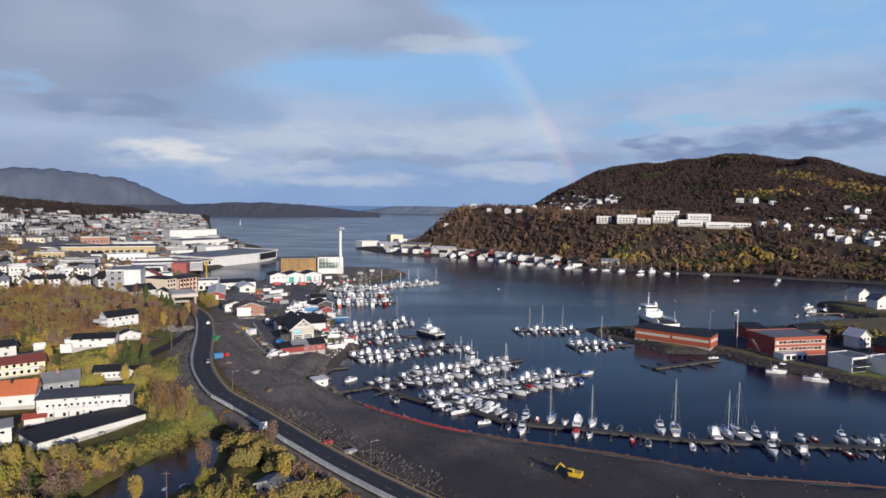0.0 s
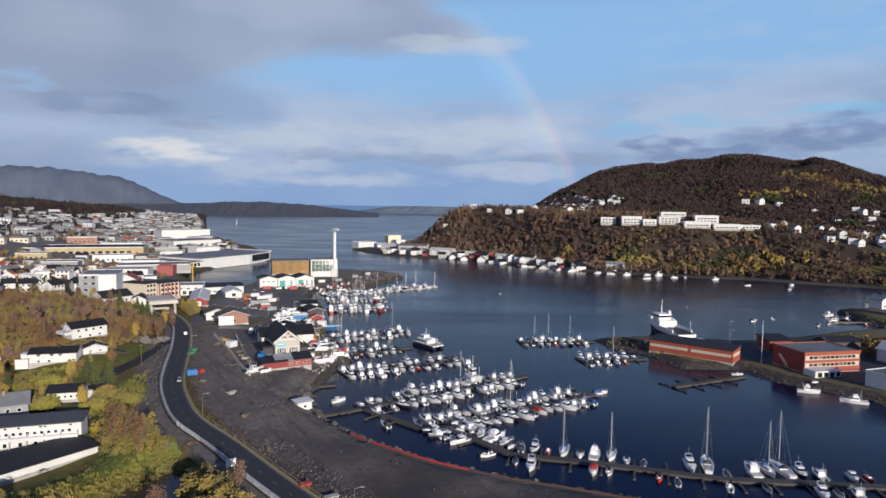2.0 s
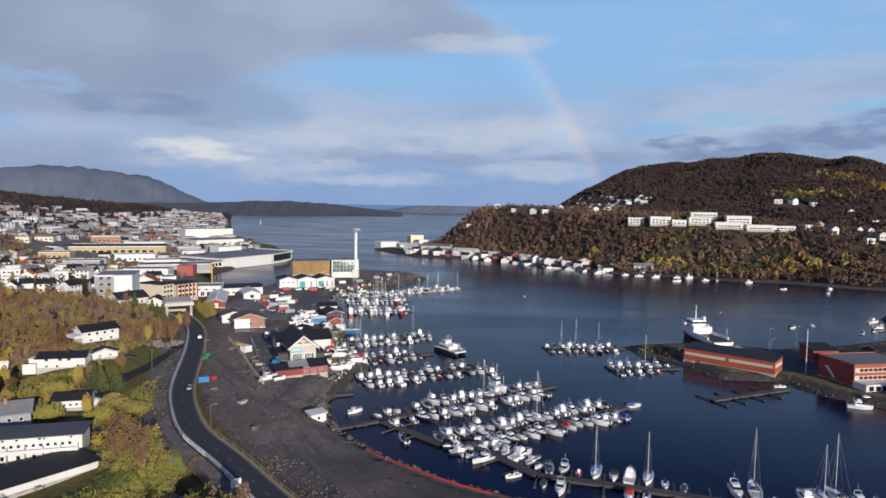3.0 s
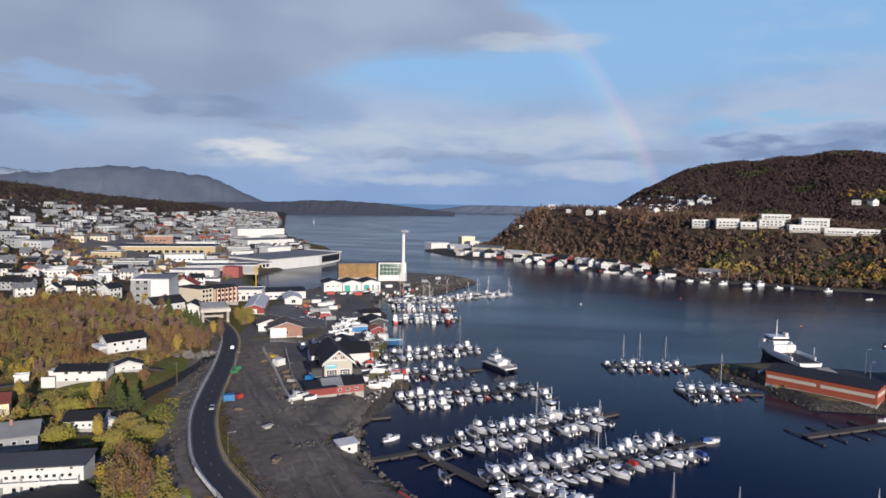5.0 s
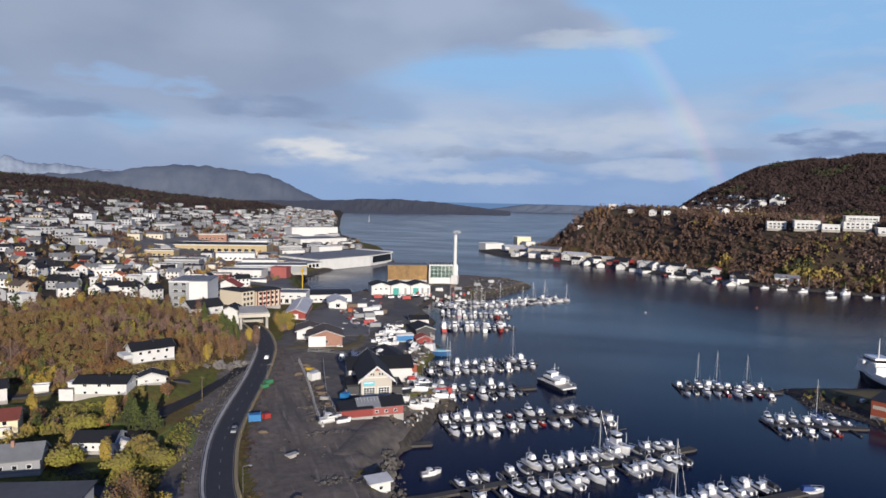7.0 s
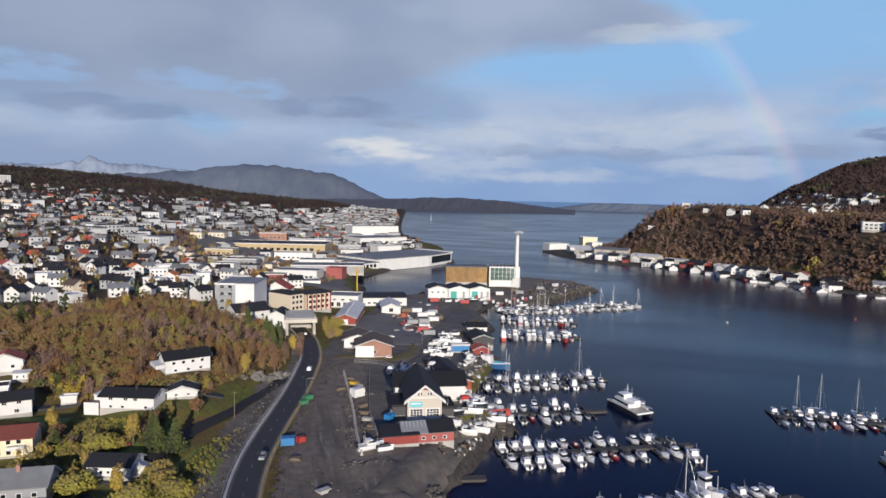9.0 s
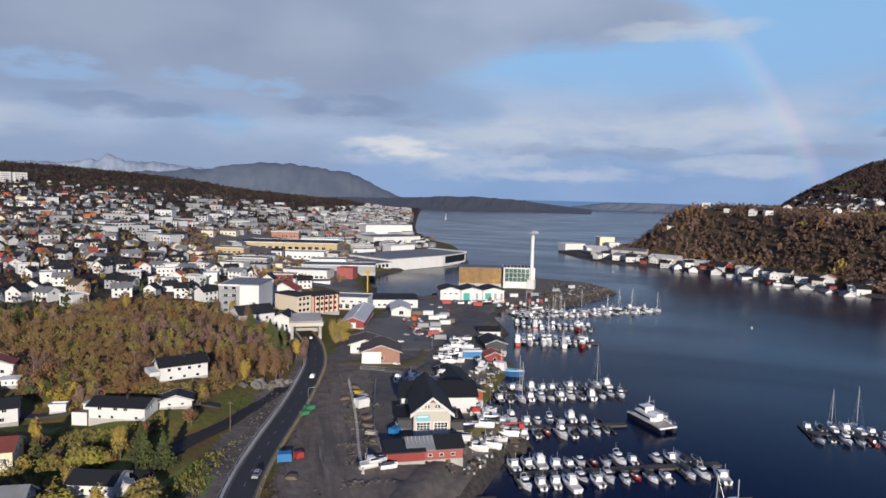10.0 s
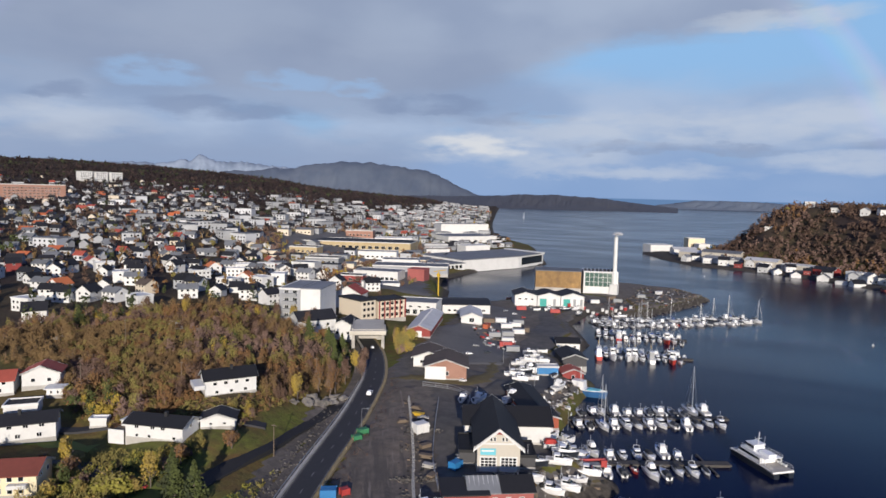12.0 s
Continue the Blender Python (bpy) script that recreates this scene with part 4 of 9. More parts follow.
draped("verge_bank", [(-108, 262), (-98, 266), (-86, 268), (-82, 276), (-85, 290), (-90, 300), (-92, 296), (-88, 284), (-90, 274), (-104, 270)], 0.26, 1.4, M["heath"], "dry grass bank beside the quay road", "verge", thick=0.5)
draped("yard", [(-108, 262), (-96, 264), (-86, 268), (-84, 284), (-100, 288), (-112, 292), (-118, 300), (-122, 296), (-116, 280)], 0.13, 1.8, M["yard_asphalt"], "patched asphalt between workshop and barn", "asphalt")
draped("town_street", [(-190, 380), (-300, 420), (-420, 520), (-420, 660), (-290, 660), (-225, 560), (-228, 520), (-195, 450), (-160, 400)], 0.2, 5.0, M["paving"], "grey asphalt streets and car parks by the basin", "asphalt")
draped("shore_ground", [(-45, 192), (-44.5, 216), (-44.5, 231), (-40.5, 241), (-52, 252.5), (-61, 268), (-63, 310), (-77, 330), (-79, 366), (-96, 400), (-97, 434), (-130, 440), (-146, 424), (-150, 408), (-140, 380), (-126, 325), (-112, 262), (-96, 226), (-80, 194), (-52, 158), (-24, 166), (-37, 176)], 0.09, 2.2, M["mud"], "muddy gravel ground between the sheds", "gravel")
draped("shore_ground", [(-57, 189), (-46.5, 191), (-47, 216), (-56, 217)], 0.34, 1.2, M["mud"], "trodden mud between fill and wharf shed", "gravel", thick=0.5)
bank_way = stretch(150, 246)[::6]
bank_side = offsets(bank_way)
draped("road_bank", [tuple(q) for q in bank_way[:, :2] + bank_side * 5.4] + [tuple(q) for q in (bank_way[:, :2] + bank_side * 12.0)[::-1]], 0.10, 1.5, M["gravel"], "bare gravel slope below the road", "gravel", thick=0.6, rough=0.08, seed=2)
TIP = [(-120, 480), (-84, 470), (-72, 441), (-62, 468), (-48, 514), (-67, 537), (-110, 545), (-148, 500), (-150, 472)]
draped("headland", TIP, 0.12, 2.4, M["mud"], "bare gravel headland round the heating plant", "gravel", rough=0.1, seed=4)
SIDE_ROAD = smooth_line([(-101, 176, 0), (-102.6, 186, 0), (-104, 196, 0), (-104.6, 210, 0), (-106.2, 222, 0), (-107, 232, 0), (-107, 240, 0), (-105.5, 247, 0)], 1.5)
SIDE_ROAD[:, 2] = lie(SIDE_ROAD[:, 0], SIDE_ROAD[:, 1])
tagged(strip("lane", SIDE_ROAD, -2.1, 2.1, 0.26, 1.4, M["fresh_asphalt"]), "narrow dark lane down to the underpass", "lane", kind="structure")
for pts in ([(-165, 196, 0), (-150, 194, 0), (-138, 203, 0), (-128, 206, 0), (-118, 211, 0), (-110, 217, 0)], [(-150, 175, 0), (-138, 182, 0), (-128, 187, 0), (-112, 183, 0), (-104, 176, 0)],
            [(-108, 138, 0), (-98, 141, 0), (-84, 150, 0), (-82, 158, 0), (-92, 164, 0), (-106, 170, 0)]):
    ln = smooth_line(pts, 2)
    ln[:, 2] = lie(ln[:, 0], ln[:, 1])
    tagged(strip("lane", ln, -1.8, 1.8, 0.2, 1.2, M["asphalt"]), "grey driveway lane between the houses", "lane", kind="structure")
QUAY_TOP = [(95, 250), (104, 247), (112, 246), (115, 229), (126, 219), (150, 211), (175, 205), (180, 232), (150, 270), (118, 287), (92, 294), (84, 286), (98, 270)]
draped("quay_apron", [(61, 289), (63, 279), (75, 264), (82, 246), (100, 246), (108, 229), (124, 213), (136, 199), (168, 185), (230, 165), (235, 330), (150, 299), (118, 288), (90, 296)], 0.06, 2.6, M["heath"], "rough withered grass round the quay", "grass")
draped("quay_yard", QUAY_TOP, 0.15, 2.0, M["asphalt"], "dark asphalt quay yard by the red buildings", "asphalt")
for lawn in ([(128, 209), (140, 203), (170, 192), (172, 200), (145, 214), (134, 216)], [(-132, 186), (-118, 190), (-106, 190), (-104, 178), (-118, 176), (-130, 180)], [(-103, 158), (-92, 166), (-84, 172), (-84, 186), (-94, 200), (-99, 192), (-97, 176), (-106, 166)],
             [(-76, 132), (-68, 140), (-58, 146), (-64, 154), (-78, 148)], [(-150, 186), (-138, 190), (-130, 192), (-134, 196), (-148, 192)]):
    m = M.setdefault("lawn", material("lawn", (0.13, 0.19, 0.03), (0.18, 0.18, 0.045), rough=0.95, grain=0.35, amount=1.0, bump=0.05, bump_scale=3))
    draped("lawn", lawn, 0.12, 1.5, m, "green mown lawn with yellow patches", "lawn", thick=0.6)


def scatter_rocks(name, label, line, width, count, size, seed, parent_mat):
    """Loose stones heaped along a line, one mesh."""
    rng = np.random.default_rng(seed)
    base = np.array([(1, 0, -0.3), (-0.6, 0.9, -0.3), (-0.5, -0.9, -0.3), (0.5, 0.6, 0.5), (-0.8, 0.1, 0.55), (0.4, -0.7, 0.5), (0, 0, 0.9)])
    fs = [(0, 3, 5), (0, 1, 3), (1, 4, 3), (1, 2, 4), (2, 5, 4), (2, 0, 5), (3, 4, 6), (4, 5, 6), (5, 3, 6)]
    n = offsets(line)
    v, f = [], []
    for k in range(count):
        i = rng.integers(len(line))
        s = rng.uniform(-width, width)
        c = np.array([line[i, 0] + n[i, 0] * s, line[i, 1] + n[i, 1] * s]) + rng.uniform(-1.2, 1.2, 2)
        r = size * rng.uniform(0.4, 1.3)
        a = rng.uniform(0, 6.28)
        z = max(-0.2, height_at(*c))
        rot = np.array([[math.cos(a), -math.sin(a), 0], [math.sin(a), math.cos(a), 0], [0, 0, 1]])
        p = (base * rng.uniform(0.7, 1.3, (7, 3))) @ rot.T * r + (*c, z + r * 0.3)
        f += [tuple(x + len(v) for x in q) for q in fs]
        v += list(p)
    return tagged(link_mesh(name, v, f, parent_mat), label, "rocks", kind="stuff")


shore_line = smooth_line([(140, 107, 0), (86, 119, 0), (57, 123.5, 0), (36, 133, 0), (11, 141.5, 0), (-4, 148.5, 0), (-21, 160.5, 0), (-35, 175.5, 0), (-43, 189, 0), (-46, 201, 0)], 1.0)
scatter_rocks("shore_rocks", "rough dark stones along the filled shore", shore_line, 1.6, 900, 0.7, 1, M["rubble"])
scatter_rocks("road_rocks", "stones and rubble heaped below the road", np.array([road_line[i] + (0, 0, 0) for i in range(len(road_line)) if 108 < road_line[i, 1] < 150]) + np.array((7.5, 4.0, 0)), 3.0, 900, 0.3, 2, M["rubble"])
scatter_rocks("bank_rocks", "blasted stones on the road embankment", stretch(166, 235) + np.array((-7.5, 3.0, 0)), 1.6, 450, 0.35, 3, M["rubble"])
scatter_rocks("quay_rocks", "stone bank of the quay", smooth_line([(57, 290, 0), (60, 278, 0), (73, 263, 0), (79, 244, 0), (99, 244, 0), (106, 228, 0), (123, 211, 0), (134, 197, 0), (165, 181, 0)], 1.0), 1.0, 380, 0.3, 4, M["rubble"])
scatter_rocks("fill_rubble", "spoil and loose stones on the fill", np.array([(-50, 178, 0), (-62, 200, 0), (-66, 208, 0), (-72, 216, 0), (-82, 236, 0)]), 4.0, 350, 0.4, 7, M["rubble"])
scatter_rocks("headland_rocks", "stones and gear round the tip of the headland", smooth_line([(-72, 442, 0), (-62, 468, 0), (-50, 512, 0), (-68, 535, 0)], 2), 5.0, 320, 0.55, 9, M["rubble"])

# red silt fence and its float along the shore
silt = thing("silt_curtain", "red floating silt curtain along the filled shore", "barrier")
ln = shore_line[(shore_line[:, 0] < 100) & (shore_line[:, 0] > -26)] + np.array((-1.0, -2.6, 0.0))
ln[:, 2] = lie(ln[:, 0], ln[:, 1])
bm, worn = bmesh.new(), bmesh.new()
for a, b in zip(ln[:-1], ln[1:]):
    fresh = a[0] < 2
    tube_into(bm if fresh else worn, (a[0], a[1], a[2] + 0.5), (b[0], b[1], b[2] + 0.5), 0.28 if fresh else 0.13, sides=6)
part("float", bm, M["red_paint"], silt)
part("old_float", worn, M["rust_red"], silt, "faded brown-red float")
strip("berm", ln, -0.9, 0.9, 0.38, 2.0, M["rubble"], silt)
# concrete barrier row between the fill and the yard
barrier = thing("barrier_row", "long row of pale concrete barrier blocks on the fill", "barrier")
ln = smooth_line([(-64.5, 203, 0), (-71, 213.5, 0), (-77, 224, 0), (-85, 237, 0), (-94.5, 252, 0)], 2.0)
ln[:, 2] = lie(ln[:, 0], ln[:, 1])
n = offsets(ln)
for i in range(len(ln) - 1):
    a, b = ln[i], ln[i + 1]
    d = (b - a)[:2] / np.linalg.norm((b - a)[:2]) * 0.94
    t = math.degrees(math.atan2(d[1], d[0]))
    bm = box_into(bmesh.new(), -0.94, 0.94, -0.3, 0.3, -0.2, 0.35)
    box_into(bm, -0.94, 0.94, -0.15, 0.15, 0.35, 0.95)
    ob = part("block", bm, M["concrete"], barrier)
    ob.matrix_basis = pose((a[0] + b[0]) / 2, (a[1] + b[1]) / 2, (a[2] + b[2]) / 2 + 0.15, 0, 0, t)


# ---- buildings ----
WINDOW_MESHES = {}


def window_mesh(w, h, frame_mat, key):
    """A window of its own depth: a frame of four bars with a mullion, and a pane set back in it."""
    k = (round(w, 2), round(h, 2), key)
    if k not in WINDOW_MESHES:
        bm = bmesh.new()
        b = 0.09
        for q in ((-w / 2, w / 2, 0, b), (-w / 2, w / 2, h - b, h), (-w / 2, -w / 2 + b, b, h - b), (w / 2 - b, w / 2, b, h - b)):
            box_into(bm, q[0], q[1], -0.07, 0.02, q[2], q[3])
        if w > 1.0:
            box_into(bm, -0.03, 0.03, -0.06, 0.02, b, h - b)
        me = bpy.data.meshes.new("window")
        bm.to_mesh(me)
        bm.free()
        me.materials.append(frame_mat)
        bm = box_into(bmesh.new(), -w / 2 + b, w / 2 - b, -0.03, 0.01, b, h - b)
        pm = bpy.data.meshes.new("pane")
        bm.to_mesh(pm)
        bm.free()
        pm.materials.append(M["glass_dark"])
        WINDOW_MESHES[k] = (me, pm)
    return WINDOW_MESHES[k]


def window(parent, m, w, h, frame_mat, key, name="window"):
    a, p = window_mesh(w, h, frame_mat, key)
    if parent.matrix_basis.translation.y > 330:      # far off: frame and pane in one
        k = ("joined", round(w, 2), round(h, 2), key)
        if k not in WINDOW_MESHES:
            bm = bmesh.new()
            bm.from_mesh(a)
            n = len(bm.faces)
            bm.from_mesh(p)
            bm.faces.ensure_lookup_table()
            for f in bm.faces[n:]:
                f.material_index = 1
            me = bpy.data.meshes.new("window")
            bm.to_mesh(me)
            bm.free()
            me.materials.append(frame_mat)
            me.materials.append(M["glass_dark"])
            WINDOW_MESHES[k] = me
        o = new(name, WINDOW_MESHES[k])
        o.parent, o.matrix_basis = parent, m
        return o
    o = new(name, a)
    o.parent, o.matrix_basis = parent, m
    q = new("pane", p)
    q.parent = o
    return o


FACES = {"front": lambda w, d: ((0, 0), 0, w), "back": lambda w, d: ((w, d), 180, w), "left": lambda w, d: ((0, d), -90, d), "right": lambda w, d: ((w, 0), 90, d)}


def row_of_windows(e, w, d, face, z, xs, ww=1.1, hh=1.15, frame="white", name="window"):
    (ox, oy), turn, length = FACES[face](w, d)
    a = radians(turn)
    for x in xs:
        u = x * length
        window(e, pose(ox + math.cos(a) * u, oy + math.sin(a) * u, z, 0, 0, turn), ww, hh, M[frame], frame, name)


def roof_slabs(e, w, d, h, rise, kind, mat, over=0.45, thick=0.22, trim="white"):
    """The roof as one mesh with thickness and overhang, and bargeboards at the gables."""
    bm = bmesh.new()

    def slab(a, b, c, dd):
        low = [bm.verts.new(p) for p in (a, b, c, dd)]
        top = [bm.verts.new((p[0], p[1], p[2] + thick)) for p in (a, b, c, dd)]
        bm.faces.new(low[::-1])
        bm.faces.new(top)
        for i in range(4):
            bm.faces.new((low[i], low[(i + 1) % 4], top[(i + 1) % 4], top[i]))

    o = over
    boards = []
    if kind == "gable_x":
        k = rise / (d / 2)
        slab((-o, -o, h - o * k), (w + o, -o, h - o * k), (w + o, d / 2, h + rise), (-o, d / 2, h + rise))
        slab((w + o, d + o, h - o * k), (-o, d + o, h - o * k), (-o, d / 2, h + rise), (w + o, d / 2, h + rise))
        for x in (-o - 0.03, w + o + 0.03):
            boards += [((x, -o, h - o * k), (x, d / 2, h + rise)), ((x, d / 2, h + rise), (x, d + o, h - o * k))]
    elif kind == "gable_y":
        k = rise / (w / 2)
        slab((-o, d + o, h - o * k), (-o, -o, h - o * k), (w / 2, -o, h + rise), (w / 2, d + o, h + rise))
        slab((w + o, -o, h - o * k), (w + o, d + o, h - o * k), (w / 2, d + o, h + rise), (w / 2, -o, h + rise))
        for y in (-o - 0.03, d + o + 0.03):
            boards += [((-o, y, h - o * k), (w / 2, y, h + rise)), ((w / 2, y, h + rise), (w + o, y, h - o * k))]
    elif kind == "mono":
        slab((-o, -o, h), (w + o, -o, h), (w + o, d + o, h + rise), (-o, d + o, h + rise))
    elif kind == "hip":
        r = min(w, d) / 2
        p = [(-o, -o, h - 0.1), (w + o, -o, h - 0.1), (w + o, d + o, h - 0.1), (-o, d + o, h - 0.1)]
        q = [(r, d / 2, h + rise), (w - r, d / 2, h + rise)] if w >= d else [(w / 2, r, h + rise), (w / 2, d - r, h + rise)]
        v = [bm.verts.new(x) for x in p + q]
        if w >= d:
            fs = ((0, 1, 5, 4), (1, 2, 5), (2, 3, 4, 5), (3, 0, 4))
        else:
            fs = ((0, 1, 4), (1, 2, 5, 4), (2, 3, 5), (3, 0, 4, 5))
        for f in fs:
            bm.faces.new([v[i] for i in f])
        bm.faces.new([v[i] for i in (3, 2, 1, 0)])
    else:
        box_into(bm, -0.12, w + 0.12, -0.12, d + 0.12, h, h + 0.25)
        rim = bmesh.new()
        for q in ((-0.2, w + 0.2, -0.2, 0.05), (-0.2, w + 0.2, d - 0.05, d + 0.2), (-0.2, 0.05, 0.05, d - 0.05), (w - 0.05, w + 0.2, 0.05, d - 0.05)):
            box_into(rim, *q, h - 0.1, h + 0.5)
        part("parapet", rim, M[trim], e)
    roof = part("roof", bm, M[mat], e)
    if boards:
        for a, b in boards:
            tb = bmesh.new()
            va = [tb.verts.new((p[0] + dx, p[1], p[2] + dz)) for p in (a, b) for dx, dz in ((0, -0.12), (0, 0.26))]
            tb.faces.new((va[0], va[2], va[3], va[1]))
            bmesh.ops.solidify(tb, geom=tb.faces[:], thickness=0.05)
            part("bargeboard", tb, M[trim], e)
    return roof


def walls(e, w, d, h, rise, kind, mat, name="wall", sink=1.6):
    """Walls from below the ground up to the eaves, with their gables."""
    if kind == "gable_x":
        v = [(0, 0, -sink), (w, 0, -sink), (w, d, -sink), (0, d, -sink), (0, 0, h), (w, 0, h), (w, d, h), (0, d, h), (0, d / 2, h + rise), (w, d / 2, h + rise)]
        f = [(0, 1, 5, 4), (1, 2, 6, 9, 5), (2, 3, 7, 6), (3, 0, 4, 8, 7), (4, 5, 9, 8), (6, 7, 8, 9), (3, 2, 1, 0)]
    elif kind == "gable_y":
        v = [(0, 0, -sink), (w, 0, -sink), (w, d, -sink), (0, d, -sink), (0, 0, h), (w, 0, h), (w, d, h), (0, d, h), (w / 2, 0, h + rise), (w / 2, d, h + rise)]
        f = [(0, 1, 5, 8, 4), (1, 2, 6, 5), (2, 3, 7, 9, 6), (3, 0, 4, 7), (5, 6, 9, 8), (7, 4, 8, 9), (3, 2, 1, 0)]
    else:
        up = rise if kind == "mono" else 0
        v = [(0, 0, -sink), (w, 0, -sink), (w, d, -sink), (0, d, -sink), (0, 0, h), (w, 0, h), (w, d, h + up), (0, d, h + up)]
        f = [(0, 1, 5, 4), (1, 2, 6, 5), (2, 3, 7, 6), (3, 0, 4, 7), (4, 5, 6, 7), (3, 2, 1, 0)]
    return link_mesh(name, v, f, M[mat], e)


def building(name, label, category, at, turn, w, d, h, kind, rise, wall, roof, rows=(), chimney=0.0, trim="white", over=0.45, z=None, group="", plinth=True):
    """A house whose front-left foot is at a plan point, its front running along turn degrees, its depth behind that."""
    a = radians(turn)
    corners = [(at[0] + math.cos(a) * u - math.sin(a) * v, at[1] + math.sin(a) * u + math.cos(a) * v) for u, v in ((0, 0), (w, 0), (w, d), (0, d), (w / 2, d / 2))]
    zs = [height_at(*c) for c in corners]
    e = thing(name, label, category, group, pose(at[0], at[1], (sum(zs) / 5 if z is None else z) + 0.15, 0, 0, turn))
    walls(e, w, d, h, rise, kind, wall)
    if plinth:
        bm = bmesh.new()
        for q in ((-0.06, w + 0.06, -0.06, 0.0), (-0.06, w + 0.06, d, d + 0.06), (-0.06, 0, 0, d), (w, w + 0.06, 0, d)):
            box_into(bm, *q, -1.6, 0.35)
        part("plinth", bm, M["concrete"], e)
    roof_slabs(e, w, d, h, rise, kind, roof, over, trim=trim)
    for face, zz, xs, ww, hh in rows:
        row_of_windows(e, w, d, face, zz, xs, ww, hh, trim)
    if chimney:
        box("chimney", w * chimney - 0.3, w * chimney + 0.3, d * 0.42 - 0.3, d * 0.42 + 0.3, h, h + rise + 0.9, M["roof_dark"] if wall == "white" else M["brick"], e)
    return e


def even(n, lo=0.08, hi=0.92):
    return [lo + (hi - lo) * (i + 0.5) / n for i in range(n)]


def dwelling(name, label, category, at, turn, w, d, h, kind, rise, wall, roof, rows=(), chimney=0.0, **more):
    """A house of the near slope, drawn to its true compact depth and height."""
    rows = [(f, z * 0.84, xs, ww * 0.85, hh * 0.85) for f, z, xs, ww, hh in rows]
    return building(name, label, category, at, turn, w, d * 0.78, h * 0.84, kind, rise * 0.8, wall, roof, rows, chimney, **more)


# houses on the near slope
terrace = dwelling("terraced_house", "long white two-storey terraced house with a slate-grey low roof", "house", (-105.3, 144.2), 19.6, 21, 8.2, 6.0, "mono", 0.5, "white", "roof_slate",
                   [("front", 3.5, even(13), 0.9, 0.9), ("front", 5.2, [0.3, 0.42, 0.62, 0.66, 0.9], 0.8, 0.6), ("front", 0.5, even(6), 1.0, 1.2)], over=0.5)
box("balcony", 0.5, 20.5, -1.3, -0.02, 2.05, 2.2, M["white"], terrace)
box("balcony_front", 0.5, 20.5, -1.32, -1.22, 2.2, 2.8, M["white"], terrace)
for i in range(7):
    box("divider", 0.5 + i * 3.3, 0.62 + i * 3.3, -1.3, -0.02, 0, 3.4, M["white"], terrace)
carport = dwelling("garage_row", "long low garage row with a broad black flat roof", "garage", (-92.6, 125.5), 57, 25, 11.5, 2.2, "mono", 0.5, "white", "roof_dark", [], over=0.5)
for i in range(8):
    box("garage_door", 1.0 + i * 3, 3.4 + i * 3, -0.06, 0.02, 0.1, 1.6, M["white"], carport)
dwelling("gabled_house", "grey gabled house with white trim and metal roof", "house", (-114.5, 160.7), 32, 8.6, 8, 3.6, "gable_x", 2.6, "grey_wall", "roof_grey",
         [("front", 1.2, even(3), 1.1, 1.1), ("left", 1.2, even(2), 1.1, 1.1), ("left", 3.8, [0.5], 1.0, 1.0), ("right", 3.6, [0.5], 1, 1)], 0.4)
dwelling("gabled_house", "white house with a bright orange tiled roof", "house", (-121, 147.5), 22, 11, 8.5, 4.2, "gable_x", 3.4, "white", "roof_orange", [("right", 2.2, even(3), 1.0, 0.8), ("front", 1.2, even(2), 1.1, 1.1)], 0.5)
row = dwelling("row_house", "cream-yellow row of houses with a rust-red roof", "house", (-139, 164.5), 38, 19.0, 8.5, 4.6, "gable_x", 1.9, "yellow_wall", "roof_rust",
               [("front", 0.7, even(9), 1.1, 1.3), ("front", 3.2, even(9), 1.1, 1.1), ("right", 3.2, even(2), 1, 1)])
for i in range(4):
    box("balcony", 0.9 + i * 4.6, 4.0 + i * 4.6, -1.2, -0.05, 1.8, 2.5, M["white"], row, bevel=0.03)
dwelling("gabled_house", "long white wooden house with a black roof", "house", (-152.5, 181.5), 50, 13.5, 8, 4.3, "gable_x", 1.7, "white", "roof_dark",
         [("front", 3.2, even(4), 1.2, 1.1), ("front", 0.8, even(3), 1.2, 1.1), ("right", 3.2, even(2), 1.0, 1.0)], 0.5)
lh = dwelling("gabled_house", "low white two-level house with a black roof", "house", (-128.2, 196.4), 17, 12.6, 7.5, 3.7, "gable_x", 1.5, "white", "roof_dark",
              [("front", 2.6, [0.2, 0.48, 0.66], 1.2, 1.0), ("front", 0.5, [0.2, 0.42, 0.85], 0.9, 0.8), ("right", 2.6, [0.5], 1, 1)], 0.6)
box("terrace_deck", -3.4, -0.05, -0.5, 5, 1.0, 1.2, M["timber"], lh)
box("terrace_wall", -3.5, -0.05, -0.6, -0.45, -1.2, 1.7, M["white"], lh)
box("annex_roof", -3.2, -0.1, 2.6, 5.8, 2.4, 2.55, M["white"], lh)
box("annex", -3.0, -0.1, 2.8, 5.6, 1.2, 2.4, M["white"], lh)
dwelling("garage", "white gabled garage with a black roof", "garage", (-117.5, 205.8), 38, 6.8, 6, 2.2, "gable_y", 1.5, "white", "roof_dark", [("front", 0.9, [0.3, 0.7], 0.9, 0.6)])
h1 = dwelling("gabled_house", "white two-storey house with a black saddle roof", "house", (-127.2, 216.0), 57, 11.5, 7.5, 4.6, "gable_x", 2.0, "white", "roof_dark",
              [("front", 2.9, even(4), 1.1, 1.0), ("front", 0.6, even(3), 1.0, 0.9), ("left", 2.9, even(2), 1.2, 1.1), ("left", 5, [0.5], 0.8, 0.8)], 0.55)
box("veranda", -2.4, -0.05, -0.4, 5.5, 1.9, 2.9, M["white"], h1, bevel=0.05)
dwelling("shed", "small white flat-roofed shed", "shed", (-142.7, 198.5), 33, 3.4, 2.4, 2.0, "flat", 0, "white", "white", [])
